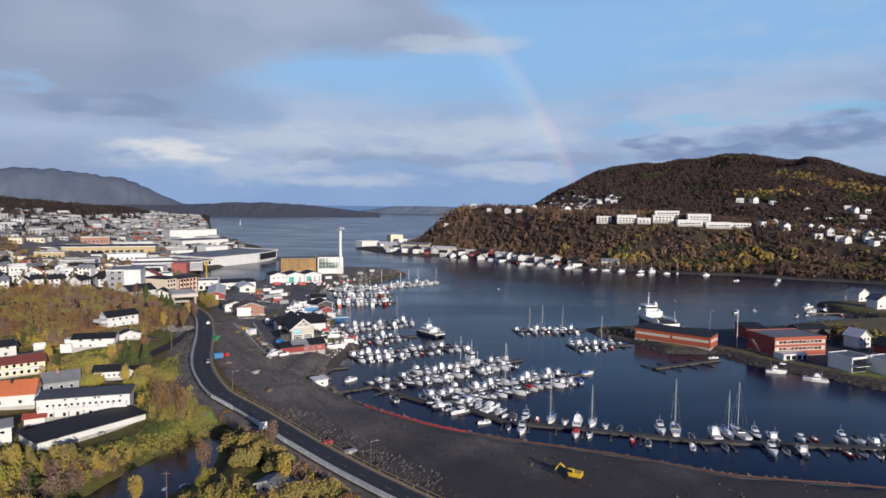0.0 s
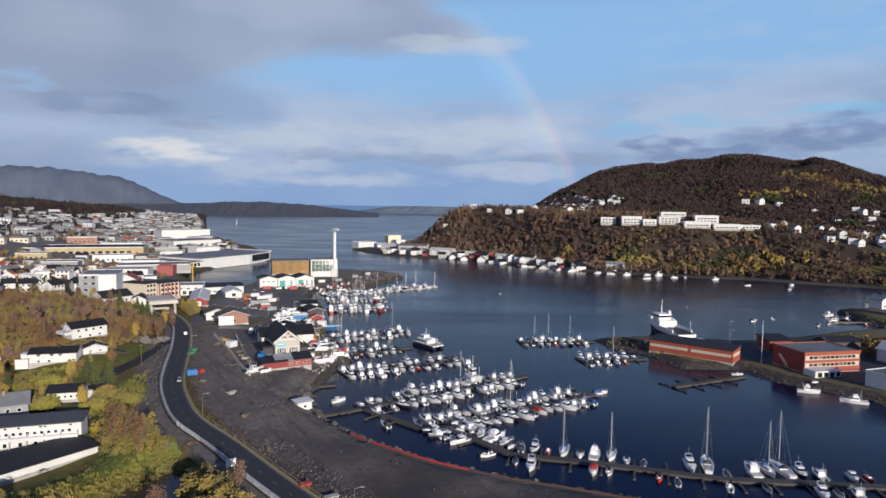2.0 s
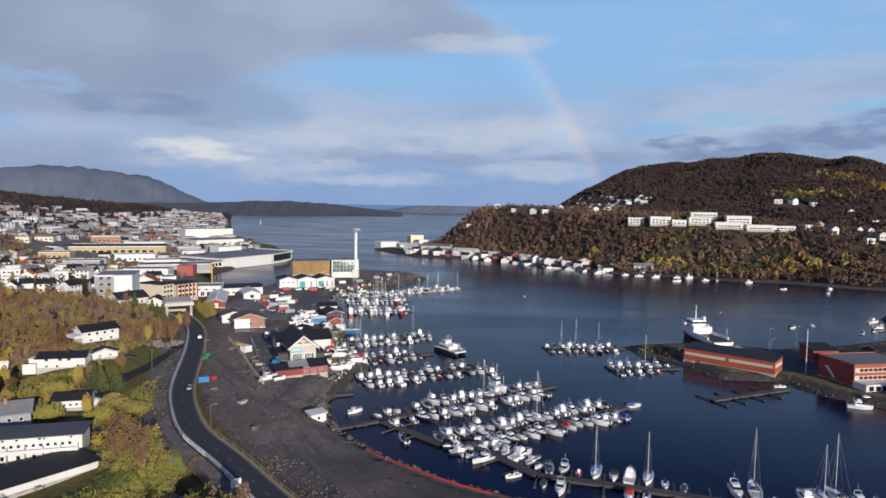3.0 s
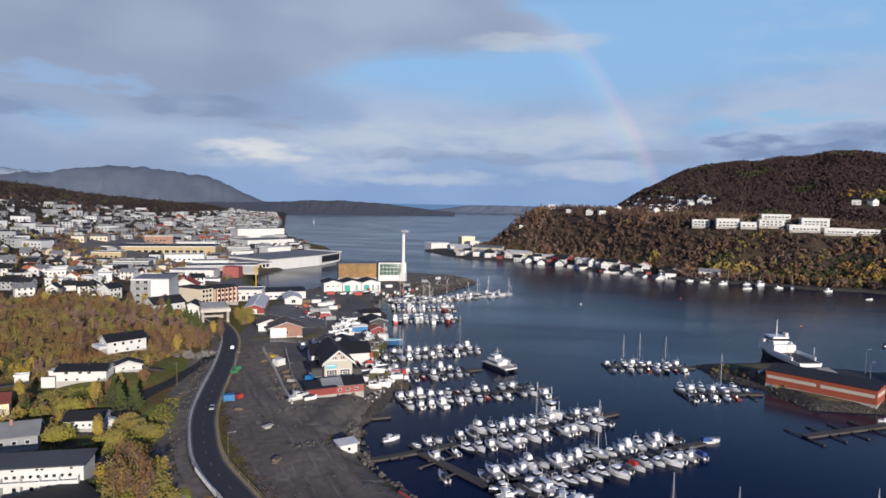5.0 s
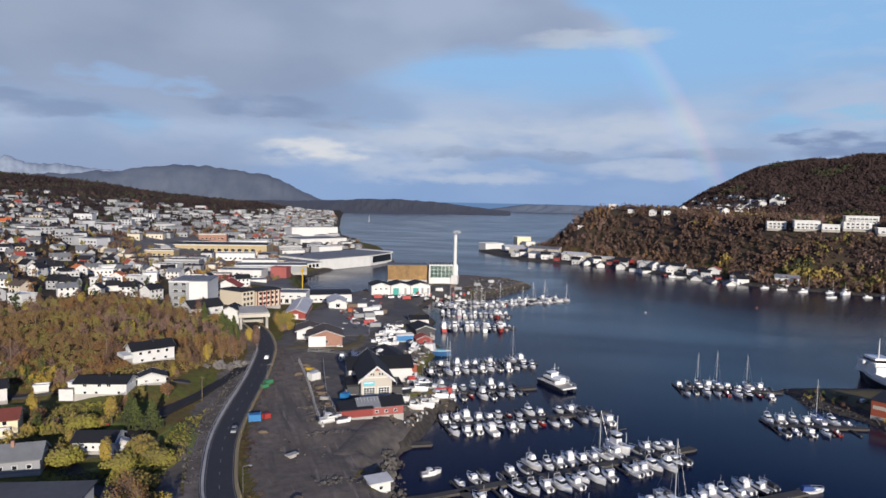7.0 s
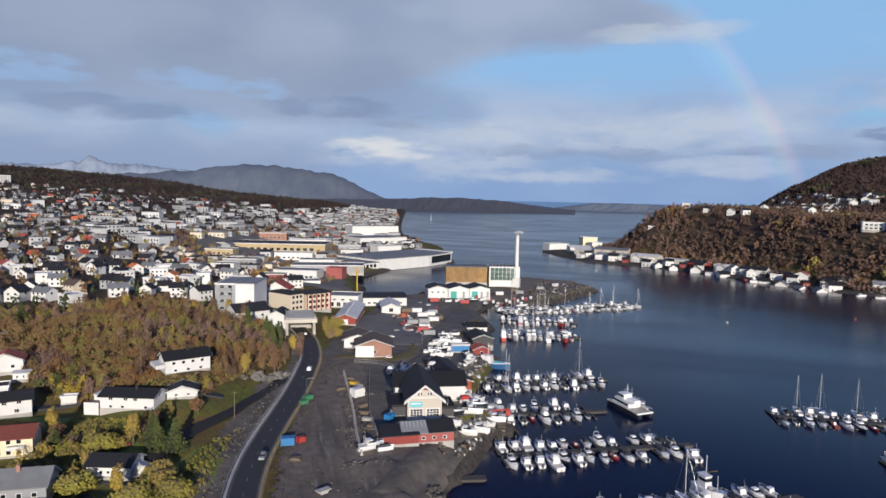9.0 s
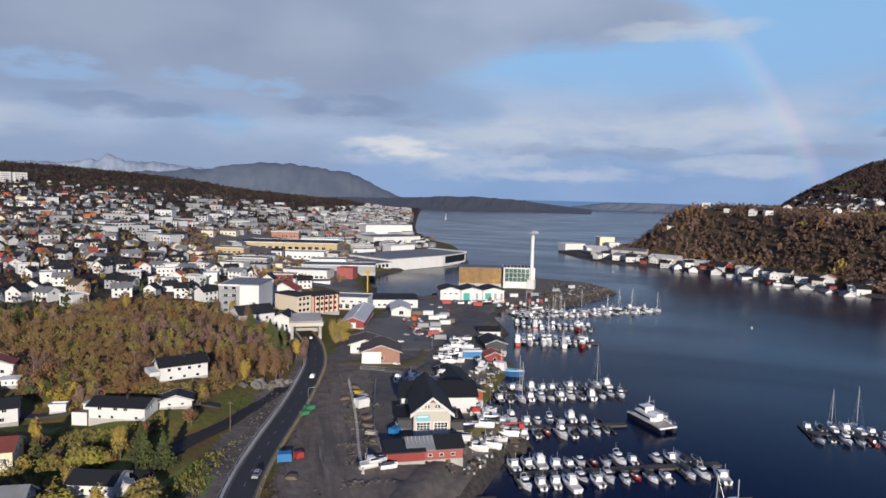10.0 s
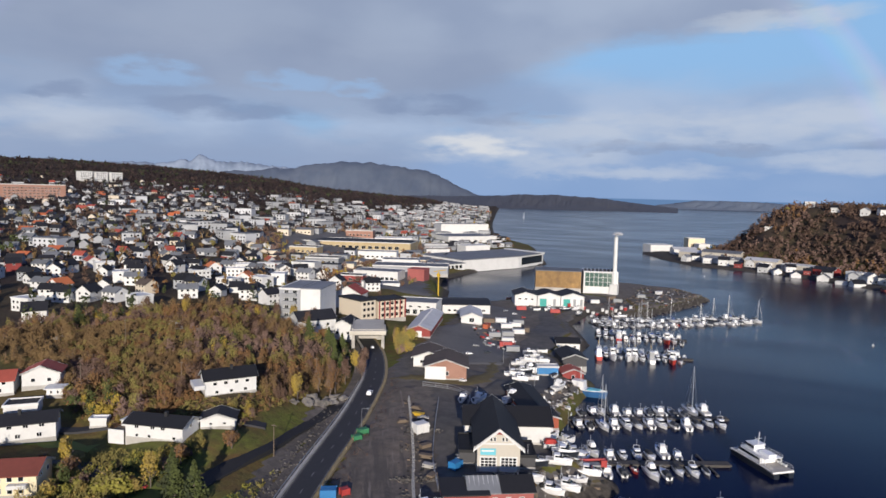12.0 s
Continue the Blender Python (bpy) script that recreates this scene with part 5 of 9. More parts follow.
dwelling("gabled_house", "white-walled low house with dark and pale roofs", "house", (-109.0, 175.2), 18, 8.4, 7, 2.9, "gable_x", 1.6, "white", "roof_dark", [("front", 1.0, even(5), 0.8, 0.8), ("right", 1.0, even(2), 0.9, 0.8)])
dwelling("shed", "pale shed with a light metal roof", "shed", (-101.4, 178.6), 55, 3.0, 2.6, 1.9, "gable_y", 0.8, "white", "roof_metal", [])
dwelling("gabled_house", "white house with a grey roof beside the drive", "house", (-110.5, 124.5), 36, 10.5, 8, 4.6, "gable_x", 1.2, "white", "roof_grey", [("front", 2.8, even(5), 1.1, 0.9), ("right", 2.8, even(2), 1, 1)], 0.4)
dwelling("hut", "white hut with a faded red roof", "shed", (-106.5, 141.2), 30, 4.4, 3.4, 2.2, "gable_x", 0.8, "white", "roof_red", [])
dwelling("gabled_house", "white house with a dark red roof", "house", (-175.5, 189.5), 50, 10.5, 8, 4.0, "gable_x", 2.0, "white", "roof_red", [("front", 2.8, even(4), 1.1, 1.1), ("front", 0.7, even(2), 1.6, 1.2)], 0.5)
dwelling("gabled_house", "white house wing with a dark red roof", "house", (-169, 199.5), 45, 8, 7, 4.0, "gable_y", 2.2, "white", "roof_red", [("front", 1.5, even(2), 1.1, 1.1)])
dwelling("garage", "white garage with a flat dark roof", "garage", (-160.2, 190.5), 47, 6.5, 6, 2.4, "flat", 0, "white", "roof_dark", [])
dwelling("shed", "small white shed with two windows", "shed", (-161.2, 200.5), 38, 3.4, 2.8, 2.1, "mono", 0.3, "white", "white", [("front", 0.8, even(2), 0.6, 0.9)])
dwelling("gabled_house", "grey-roofed white house below the road", "house", (-38, 106), -20, 5.5, 4.5, 2.2, "gable_y", 1.2, "grey_wall", "roof_grey", [("front", 0.9, even(2), 0.9, 0.9)])

# by the portal
block = building("apartment_block", "grey and white apartment block with a flat blue-grey roof", "apartment block", (-166, 284.5), 20, 7.5, 22, 12.0, "flat", 0, "grey_wall", "roof_grey", [])
box("gable_wall", 7.3, 14.6, 0.4, 19, -2, 12.2, M["white"], block, "smooth white rendered end wall")
box("roof_top", 7.3, 14.8, 0.3, 19.1, 12.2, 12.5, M["roof_grey"], block)
for k in range(4):
    box("balcony", 1.2, 6.4, -1.4, 0.0, 1.6 + k * 2.7, 2.6 + k * 2.7, M["grey_paint"], block, bevel=0.04)
    row_of_windows(block, 7.5, 22, "front", 1.9 + k * 2.7, [0.35, 0.75], 1.6, 1.8)
building("gabled_house", "white gabled house with dark roofs above the road", "house", (-151, 277), 60, 13, 9, 4.4, "gable_x", 2.4, "white", "roof_dark", [("front", 2.2, even(3), 1.0, 1.0), ("right", 2.4, even(2), 1, 1)])
building("gabled_house", "white gabled wing with a dark roof", "house", (-146.5, 287.5), 20, 9, 10, 4.6, "gable_y", 2.2, "white", "roof_dark", [("front", 2.0, even(2), 1, 1)])
building("gabled_house", "tall white house with a red roof", "house", (-172.5, 325), 15, 11, 9, 6.0, "gable_y", 3.0, "white", "roof_red", [("front", 1.5, even(3), 1, 1.1), ("front", 4.0, even(3), 1, 1.1), ("left", 3.8, even(3), 1.2, 1.2)])
cream = building("office_block", "cream office block with red upright stripes and a dark roof", "office", (-150.2, 311.5), 72, 7.0, 14, 7.6, "flat", 0, "cream", "roof_dark", [("front", 1.4, even(3), 1.1, 1.1), ("front", 3.7, even(3), 1.1, 1.1), ("front", 5.9, even(3), 1.1, 1.1)], trim="roof_dark", z=10.5)
ew = building("office_block", "cream office wing with red pilasters", "office", (-147.6, 319.2), 62, 12.4, 9, 7.4, "flat", 0, "cream", "roof_dark", [("front", 1.2, even(5), 1.1, 1.2), ("front", 3.5, even(5), 1.1, 1.2), ("front", 5.7, even(5), 1.1, 1.2)], trim="roof_dark", z=10)
for i in range(6):
    box("pilaster", 0.3 + i * 2.3, 0.85 + i * 2.3, -0.18, 0.02, 0.3, 7.3, M["red_wall"], ew)
building("warehouse", "low white flat-roofed commercial building", "warehouse", (-155, 343), 17, 18, 13, 5.2, "flat", 0, "white", "roof_grey", [("front", 0.6, even(5), 1.8, 2.0), ("front", 3.4, even(4), 1.6, 0.8)])
portal = thing("tunnel_portal", "pale concrete road portal with a deep slab over the road", "portal", m=pose(-129.6, 285.6, 0, 0, 0, 33))
box("slab", -5.8, 5.8, -1.2, 9, 13.2, 14.6, M["pale_concrete"], portal, "broad pale concrete slab", bevel=0.08)
box("side_wall", -5.3, -4.3, 0.2, 13, 6, 12.9, M["concrete"], portal)
box("side_wall", 4.3, 5.3, 0.2, 13, 6, 12.9, M["concrete"], portal)
box("deck", -4.9, 4.9, 0.2, 17, 14.6, 14.75, M["pale_concrete"], portal)
box("fill", -5.1, 5.1, 13.0, 17, 5.5, 14.6, M["concrete"], portal)
for u in (-5.2, 5.0):
    box("parapet", u, u + 0.25, 0.1, 17, 14.6, 15.2, M["pale_concrete"], portal)

# harbour sheds
barn = building("boat_barn", "long red barn with a pale corrugated metal roof", "barn", (-127.2, 306.6), 20, 8.2, 34, 2.8, "gable_y", 1.5, "red_wall", "roof_metal", [], over=0.5)
box("barn_door", 3.0, 5.2, -0.1, 0.02, 0.0, 2.3, M["white"], barn, "white double door")
tb = bmesh.new()
for i in range(52):
    for s in (-1, 1):
        box_into(tb, 4.15 + s * 0.2 - 0.04, 4.15 + s * 0.2 + 0.04, -0.4 + i * 0.65, -0.34 + i * 0.65, 4.35, 4.6)
part("ridge_clips", tb, M["roof_metal"], barn)
brick = building("workshop", "brick workshop with a broad brown roof", "workshop", (-98.5, 267.8), 26, 11.5, 12, 3.8, "gable_y", 2.0, "brick", "roof_brown", [("front", 1.2, [0.2, 0.5], 1.6, 1.2)], over=0.7)
box("white_front", -0.1, 5.8, -0.12, -0.02, 0.0, 3.7, M["white"], brick, "white-painted front")
building("workshop", "brown-roofed wing of the workshop", "workshop", (-107, 276), 26, 9, 11, 3.2, "gable_y", 1.5, "white", "roof_brown", [("front", 1.2, even(2), 1.4, 1.0)], over=0.8)
building("shed", "pale gabled storage shed", "shed", (-123.8, 343.5), 27, 8.4, 17, 3.2, "gable_y", 1.6, "white", "roof_metal", [("front", 1.0, [0.5], 2.0, 1.8)])
building("warehouse", "long low white warehouse with a dark roof", "warehouse", (-145.0, 368.3), 28.6, 21.5, 19, 4.2, "gable_x", 0.8, "white", "roof_dark", [("front", 1.2, even(7), 1.4, 1.0)])

bh = building("boathouse", "beige boathouse with a white-trimmed gable and two big glazed doors", "boathouse", (-62.8, 224.0), 27, 8.3, 20, 5.4, "gable_y", 3.2, "beige", "roof_dark", [("front", 6.0, [0.32, 0.4, 0.6, 0.68], 0.55, 0.9)], over=0.8)
box("gable_board", 1.2, 7.1, -0.14, -0.02, 5.4, 5.75, M["white"], bh, "white fascia across the gable")
for x0 in (0.45, 4.4):
    dr = box("door", x0, x0 + 3.4, -0.1, 0.02, 0.0, 3.0, M["white"], bh, "white folding door with glass squares")
    for i in range(4):
        for j in range(3):
            box("door_pane", x0 + 0.3 + i * 0.75, x0 + 0.9 + i * 0.75, -0.13, -0.08, 1.1 + j * 0.6, 1.55 + j * 0.6, M["glass_dark"], dr)
for s, nm in ((-1, "left"), (1, "right")):
    pts = [(4.15 + s * 4.98, 4.72), (4.15, 8.85), (4.15, 8.3), (4.15 + s * 4.98, 4.2)]
    link_mesh("bargeboard", [(x, -0.98, z) for x, z in pts] + [(x, -0.84, z) for x, z in pts], [(0, 1, 2, 3), (7, 6, 5, 4), (0, 4, 5, 1), (1, 5, 6, 2), (2, 6, 7, 3), (3, 7, 4, 0)], M["white"], bh, "broad white bargeboard")
box("sign_board", 0.6, 3.6, -0.12, -0.02, 3.3, 4.6, M["sign_blue"], bh, "turquoise sign board")
box("sign_bar", 0.8, 3.2, -0.15, -0.12, 4.0, 4.3, M["white"], bh)
link_mesh("gable_panel", [(3.2, -0.08, 7.4), (5.1, -0.08, 7.4), (4.15, -0.08, 8.25), (3.2, -0.02, 7.4), (5.1, -0.02, 7.4), (4.15, -0.02, 8.25)], [(0, 1, 2), (3, 5, 4), (0, 3, 4, 1), (1, 4, 5, 2), (2, 5, 3, 0)], M["red_wall"], bh)
building("boathouse", "white wing of the boathouse with a black roof", "boathouse", (-71, 235.7), 27, 18.5, 9.5, 4.3, "gable_x", 2.4, "white", "roof_dark", [("left", 1.4, even(2), 1.1, 1.1)], over=0.6)
bs = building("boat_shed", "orange-red boat shed under a broad black roof", "shed", (-61.9, 251.8), 35, 6.9, 24.5, 2.8, "gable_y", 1.1, "orange_wall", "roof_dark", [], over=0.6)
box("shed_door", 2.2, 4.6, -0.08, 0.02, 0, 2.3, M["white"], bs)
for k, (u, v, w, d, h, nm) in enumerate(((-3.4, 3.0, 3.3, 9.0, 2.6, "dark lean-to along the boathouse wall"), (8.4, 2.0, 3.2, 7.5, 2.4, "black-roofed lean-to beside the boathouse doors"))):
    c, q = math.cos(radians(27)), math.sin(radians(27))
    building("lean_to", nm, "shed", (-62.8 + c * u - q * v, 224.0 + q * u + c * v), 27, w, d, h, "flat", 0, "dark_wall", "roof_dark", [], trim="roof_dark")
pk = building("net_shed", "faded pink wharf shed with a grey ribbed roof", "shed", (-59.0, 212.5), 33, 11.5, 6.5, 2.6, "gable_x", 1.5, "pink_wall", "roof_grey", [("front", 1.0, even(4), 0.9, 0.7)], over=0.4)
tb = bmesh.new()
for i in range(7):
    tube_into(tb, (0.2 + i * 0.85, -0.4, 2.5), (0.2 + i * 0.85, 3.25, 4.35), 0.06, sides=4)
part("roof_ribs", tb, M["roof_metal"], pk)
link_mesh("tar_roof", [(5.6, -0.42, 2.66), (11.95, -0.42, 2.66), (11.95, 3.25, 4.36), (5.6, 3.25, 4.36), (5.6, -0.42, 2.5), (11.95, -0.42, 2.5), (11.95, 3.25, 4.2), (5.6, 3.25, 4.2)], [(0, 1, 2, 3), (4, 7, 6, 5), (0, 4, 5, 1), (1, 5, 6, 2), (2, 6, 7, 3), (3, 7, 4, 0)], M["roof_dark"], pk, "black tarred half of the roof")
building("net_shed", "dark-roofed lean-to of the wharf shed", "shed", (-62.5, 209.2), 33, 8, 5, 2.2, "mono", 0.8, "red_wall", "roof_dark", [], over=0.3)
building("pump_hut", "small white hut at the foot of the pontoon walkway", "hut", (-43.2, 177.5), 40, 4.0, 2.8, 2.3, "mono", 0.3, "white", "roof_metal", [("front", 0.9, [0.5], 0.8, 0.8)], z=2.5)
building("shed", "small red wharf shed", "shed", (-69.5, 303), 30, 6.5, 5.5, 2.6, "gable_y", 1.3, "red_wall", "roof_red", [("front", 0.8, [0.5], 1.0, 1.2)], z=2.4)
building("shed", "low blue storage box on the quay", "shed", (-76.5, 299.5), 28, 6.5, 3, 2.5, "flat", 0, "blue_paint", "roof_metal", [], trim="roof_metal")
building("shed", "black-tarred wharf shed with a tin roof", "shed", (-74, 318), 30, 8, 12, 3.0, "gable_y", 1.4, "dark_wall", "roof_dark", [], z=2.6)
building("shed", "white harbour office with a dark roof", "shed", (-83, 340), 25, 8.5, 6, 3.0, "gable_x", 1.4, "white", "roof_dark", [("front", 1, even(3), 1.0, 1.0)])

# heating plant
hall = building("harbour_hall", "white twin-gabled hall with teal doors", "hall", (-128.5, 416), 27, 11, 16, 5.6, "gable_y", 1.6, "white", "roof_dark", [("front", 3.4, even(3), 1.4, 0.8)], z=3.1)
for k in range(2):
    hb = building("harbour_hall", "white gabled bay of the hall with a teal door", "hall", (-118.4 + 10.6 * k, 421.2 + 5.4 * k), 27, 11.6, 16, 5.6, "gable_y", 1.6, "white", "roof_dark", [], z=3.0)
    box("door", 1.2, 4.6, -0.12, 0.02, 0, 4.3, M["teal"], hb, "teal roller door")
    for i in range(3):
        box("panel", 6.2 + i * 1.7, 7.5 + i * 1.7, -0.08, 0.02, 0.6, 4.2, M["grey_paint"] if (i + k) % 2 else M["aluminium"], hb)
plant = thing("heating_plant", "heating plant of bronze-clad and glazed boxes", "plant", m=pose(-136.5, 470, 3.3, 0, 0, 20))
box("base", -0.2, 26.2, -0.2, 16, -1, 2.6, M["concrete"], plant, "pale concrete base")
box("clad_box", 0, 26, 0, 15.8, 2.6, 12.2, M["brown_clad"], plant, "bronze-coloured perforated cladding")
for i in range(12):
    box("clad_rib", 0.1 + i * 2.15, 0.32 + i * 2.15, -0.12, 0.0, 2.6, 12.2, M["brown_clad"], plant)
box("cap", -0.3, 26.3, -0.3, 16, 12.2, 12.6, M["roof_grey"], plant)
box("glass_box", 27.5, 47, 0.6, 15, -1, 12.8, M["white"], plant, "white framed glass hall")
for i in range(6):
    for j in range(3):
        box("glazing", 28.4 + i * 2.55, 30.7 + i * 2.55, 0.45, 0.65, 4.2 + j * 2.7, 6.7 + j * 2.7, M["glass_green"], plant)
for i in range(8):
    box("roof_unit", 28 + i * 2.2, 29.3 + i * 2.2, 3, 6, 12.8, 13.8, M["roof_dark"], plant)
stack = thing("chimney_stack", "tall white steel chimney of the heating plant", "chimney", m=pose(-94.6, 486.2, 2.6))
tube("shaft", (0, 0, 0), (0, 0, 33.5), 1.25, M["white"], stack, r1=1.05, sides=20)
box("foot", -2.2, 2.2, -2.2, 2.2, -0.5, 6.5, M["white"], stack, bevel=0.1)
tube("mouth", (0, 0, 33.4), (0, 0, 34.4), 0.85, M["steel"], stack, sides=16)
for k in range(5):
    tube("band", (0, 0, 6 + k * 6.6), (0, 0, 6.25 + k * 6.6), 1.28, M["aluminium"], stack, sides=20)

# wharf hall and terminal
wh = thing("wharf_hall", "very long white harbour terminal with a grey flat roof", "terminal", m=pose(-219, 545, 1.2, 0, 0, 67))
prism("hall", [(0, 0), (60, 0), (100, 10), (100, 52), (0, 52)], -1, 8.2, M["white"], wh)
prism("hall_roof", [(-0.5, -0.5), (60, -0.5), (100.5, 9.6), (100.5, 52.5), (-0.5, 52.5)], 8.2, 8.7, M["roof_grey"], wh)
prism("glazed_front", [(64, 0.75), (98, 9.25), (98, 9.6), (64, 1.1)], 1.2, 7.2, M["glass_dark"], wh)
prism("end_frame", [(96, 8.4), (101.5, 9.6), (101.5, 53), (96, 53)], 7.6, 9.2, M["white"], wh)
for k in range(5):
    box("bay", 100.5, 101.1, 12 + k * 8, 18.5 + k * 8, 1.5, 7.2, M["glass_dark"], wh)
prism("lower_hall", [(-40, -2), (0, -2), (0, 40), (-55, 40)], -1, 6.2, M["white"], wh)
prism("lower_roof", [(-40.5, -2.4), (0.2, -2.4), (0.2, 40.4), (-55.5, 40.4)], 6.2, 6.7, M["roof_grey"], wh)
for k in range(9):
    box("bay", -36 + k * 3.8, -33.6 + k * 3.8, -2.25, -1.95, 2.8, 5.2, M["glass_dark"], wh)
building("silo_hall", "high plain white warehouse on the town quay", "warehouse", (-389, 836), 45, 64, 30, 17, "flat", 0, "white", "roof_grey", [], z=2)
building("warehouse", "broad pale grey quay warehouse", "warehouse", (-330, 740), 52, 60, 50, 9, "flat", 0, "white", "roof_grey", [], z=2)
building("shopping_hall", "long yellow-walled shopping hall with a dark flat roof", "store", (-390, 545), 20, 110, 40, 7.5, "flat", 0, "ochre_wall", "roof_dark", [("front", 2.0, even(16), 3.5, 2.5)], z=8)
building("warehouse", "white quayside shop building with dark openings", "warehouse", (-240, 434), 14, 28, 16, 6.0, "flat", 0, "white", "roof_grey", [("front", 1.0, even(8), 2.2, 2.0)], z=5)
building("warehouse", "low white workshop on the basin quay", "warehouse", (-205.7, 392.8), 35, 20, 12, 4.4, "flat", 0, "white", "roof_grey", [("front", 1.0, even(6), 1.8, 1.6)], z=6)
rc = building("storage_block", "windowless crimson storage block", "store", (-210.4, 448.4), 10, 10.6, 10, 9.5, "flat", 0, "pink_wall", "pink_wall", [], trim="pink_wall", z=3)
building("warehouse", "low grey warehouse beside the basin", "warehouse", (-250, 470), 25, 50, 22, 5.0, "flat", 0, "grey_wall", "roof_grey", [], z=5)
for i, (x, y, t, w, d, h, wall, roof) in enumerate(((-262, 500, 25, 26, 15, 5, "white", "roof_grey"), (-305, 468, 20, 24, 14, 4.5, "grey_wall", "roof_dark"), (-300, 525, 25, 30, 14, 5.5, "white", "roof_grey"), (-345, 498, 18, 22, 14, 5, "ochre_wall", "roof_dark"),
                                                     (-340, 610, 30, 34, 18, 6, "white", "roof_metal"), (-298, 628, 40, 22, 14, 5, "grey_wall", "roof_grey"), (-275, 590, 40, 20, 12, 5, "white", "roof_dark"), (-262, 640, 55, 26, 16, 7, "white", "roof_metal"),
                                                     (-380, 620, 25, 26, 14, 6, "brick", "roof_dark"), (-232, 408, 20, 14, 9, 4, "red_wall", "roof_dark"), (-262, 402, 10, 14, 10, 4.5, "white", "roof_dark"), (-290, 436, 15, 16, 11, 5, "white", "roof_grey"))):
    building("commercial_building", "low flat-roofed " + {"white": "white", "grey_wall": "grey", "ochre_wall": "ochre", "brick": "brick", "red_wall": "dark red"}[wall] + " commercial building near the basin", "store", (x, y), t, w, d, h, "flat", 0, wall, roof, [("front", 1.2, even(int(w / 4)), 1.8, 1.4)], group="commercial buildings", plinth=False)
crane = thing("tower_crane", "yellow tower crane on the basin quay", "crane", m=pose(-169.3, 410.2, 3))
tube("mast", (0, 0, 0), (0, 0, 15), 0.4, M["yellow_paint"], crane, sides=4)
box("cab", -0.7, 0.7, -0.7, 0.7, 12.6, 14.2, M["yellow_paint"], crane)
tube("jib", (-2.5, -0.6, 15.2), (3.6, 1.2, 16.2), 0.2, M["yellow_paint"], crane, sides=4)

# the quay across the water
wa = building("warehouse", "long low orange-red warehouse with a dark roof", "warehouse", (73.5, 263.8), -38, 31, 9.5, 4.7, "mono", 0.7, "orange_wall", "roof_dark", [], over=0.3, z=1.5)
for k in range(2):
    box("pale_band", 0.4 + k * 15.6, 14.8 + k * 15.6, -0.06, 0.02, 2.3, 3.3, M["beige"], wa, "faded pale plank band")
box("pale_band", 31.0, 31.06, 0.6, 8.8, 2.4, 3.6, M["beige"], wa, "faded pale plank band")
rb = building("office_block", "red two-storey office building with a grey flat roof", "office", (117, 232.5), 14, 22.5, 15, 7.0, "flat", 0, "red_wall", "roof_grey", [("front", 2.5, even(11), 1.4, 1.0), ("front", 5.0, even(11), 1.4, 1.0)], trim="orange_wall", z=1.6)
# light reflected by the two window rows, put in as beige strips
for z0 in (2.15, 4.65):
    box("window_band", 0.3, 22.2, -0.03, 0.02, z0, z0 + 1.55, M["beige"], rb, "pale band standing for light reflected in the windows")
for z0 in (1.2, 3.8, 6.2):
    box("orange_band", -0.1, 22.6, -0.1, 0.0, z0, z0 + 0.8, M["orange_wall"], rb)
box("porch", -0.5, 9.8, -5.5, -0.2, -0.5, 2.3, M["white"], rb, "white entrance porch", bevel=0.05)
for k in range(4):
    box("porch_bay", 0.6 + k * 2.4, 2.2 + k * 2.4, -5.56, -5.46, 0.3, 1.8, M["glass_dark"], rb)
for k in range(8):
    box("stair_step", -4.6 + k * 0.5, -4.1 + k * 0.5, 6, 7.4, 5.4 - k * 0.7, 5.55 - k * 0.7, M["steel"], rb)
tube("mast", (-4, 16, 0), (-4, 16, 15.5), 0.12, M["white"], rb)
building("warehouse", "dark-roofed shed behind the red office", "warehouse", (121, 266), 10, 10, 8, 4.2, "mono", 1.2, "red_wall", "roof_dark", [], z=1.6)
building("warehouse", "black-roofed shed on the ferry quay", "warehouse", (142, 262), 8, 13, 9, 5.0, "gable_x", 1.4, "dark_wall", "roof_dark", [], z=1.8)
for k, (x, y) in enumerate(((132.5, 210.5), (142.5, 206), (153, 201))):
    v = building("villa", "white and grey modern flat-roofed villa with glass fronts", "villa", (x, y), 22, 9.3, 9, 4.8, "flat", 0, "white", "roof_grey", [], z=1.7, group="waterfront villas")
    box("glass_front", 0.4, 6.6, -0.1, 0.02, 0.2, 2.1, M["glass_dark"], v)
    box("glass_front", 0.4, 6.6, -0.1, 0.02, 2.7, 4.5, M["glass_dark"], v)
    box("balcony_slab", 0.2, 7.0, -1.8, -0.1, 2.25, 2.45, M["white"], v)
    box("glass_rail", 0.3, 6.9, -1.8, -1.74, 2.45, 3.2, M["glass_dark"], v)
building("gabled_house", "white barn-roofed house by the shore", "house", (156, 246), 20, 6.5, 6.5, 4.6, "gable_y", 2.6, "white", "roof_metal", [("front", 3, even(3), 0.9, 1.2), ("front", 1, even(3), 0.9, 1.2)])
building("gabled_house", "dark red house with white gable trim", "house", (160, 232), 25, 7, 7, 3.4, "gable_y", 2.8, "red_wall", "roof_dark", [("front", 1.5, even(2), 1.0, 1.2), ("front", 4.2, [0.5], 1, 1)])


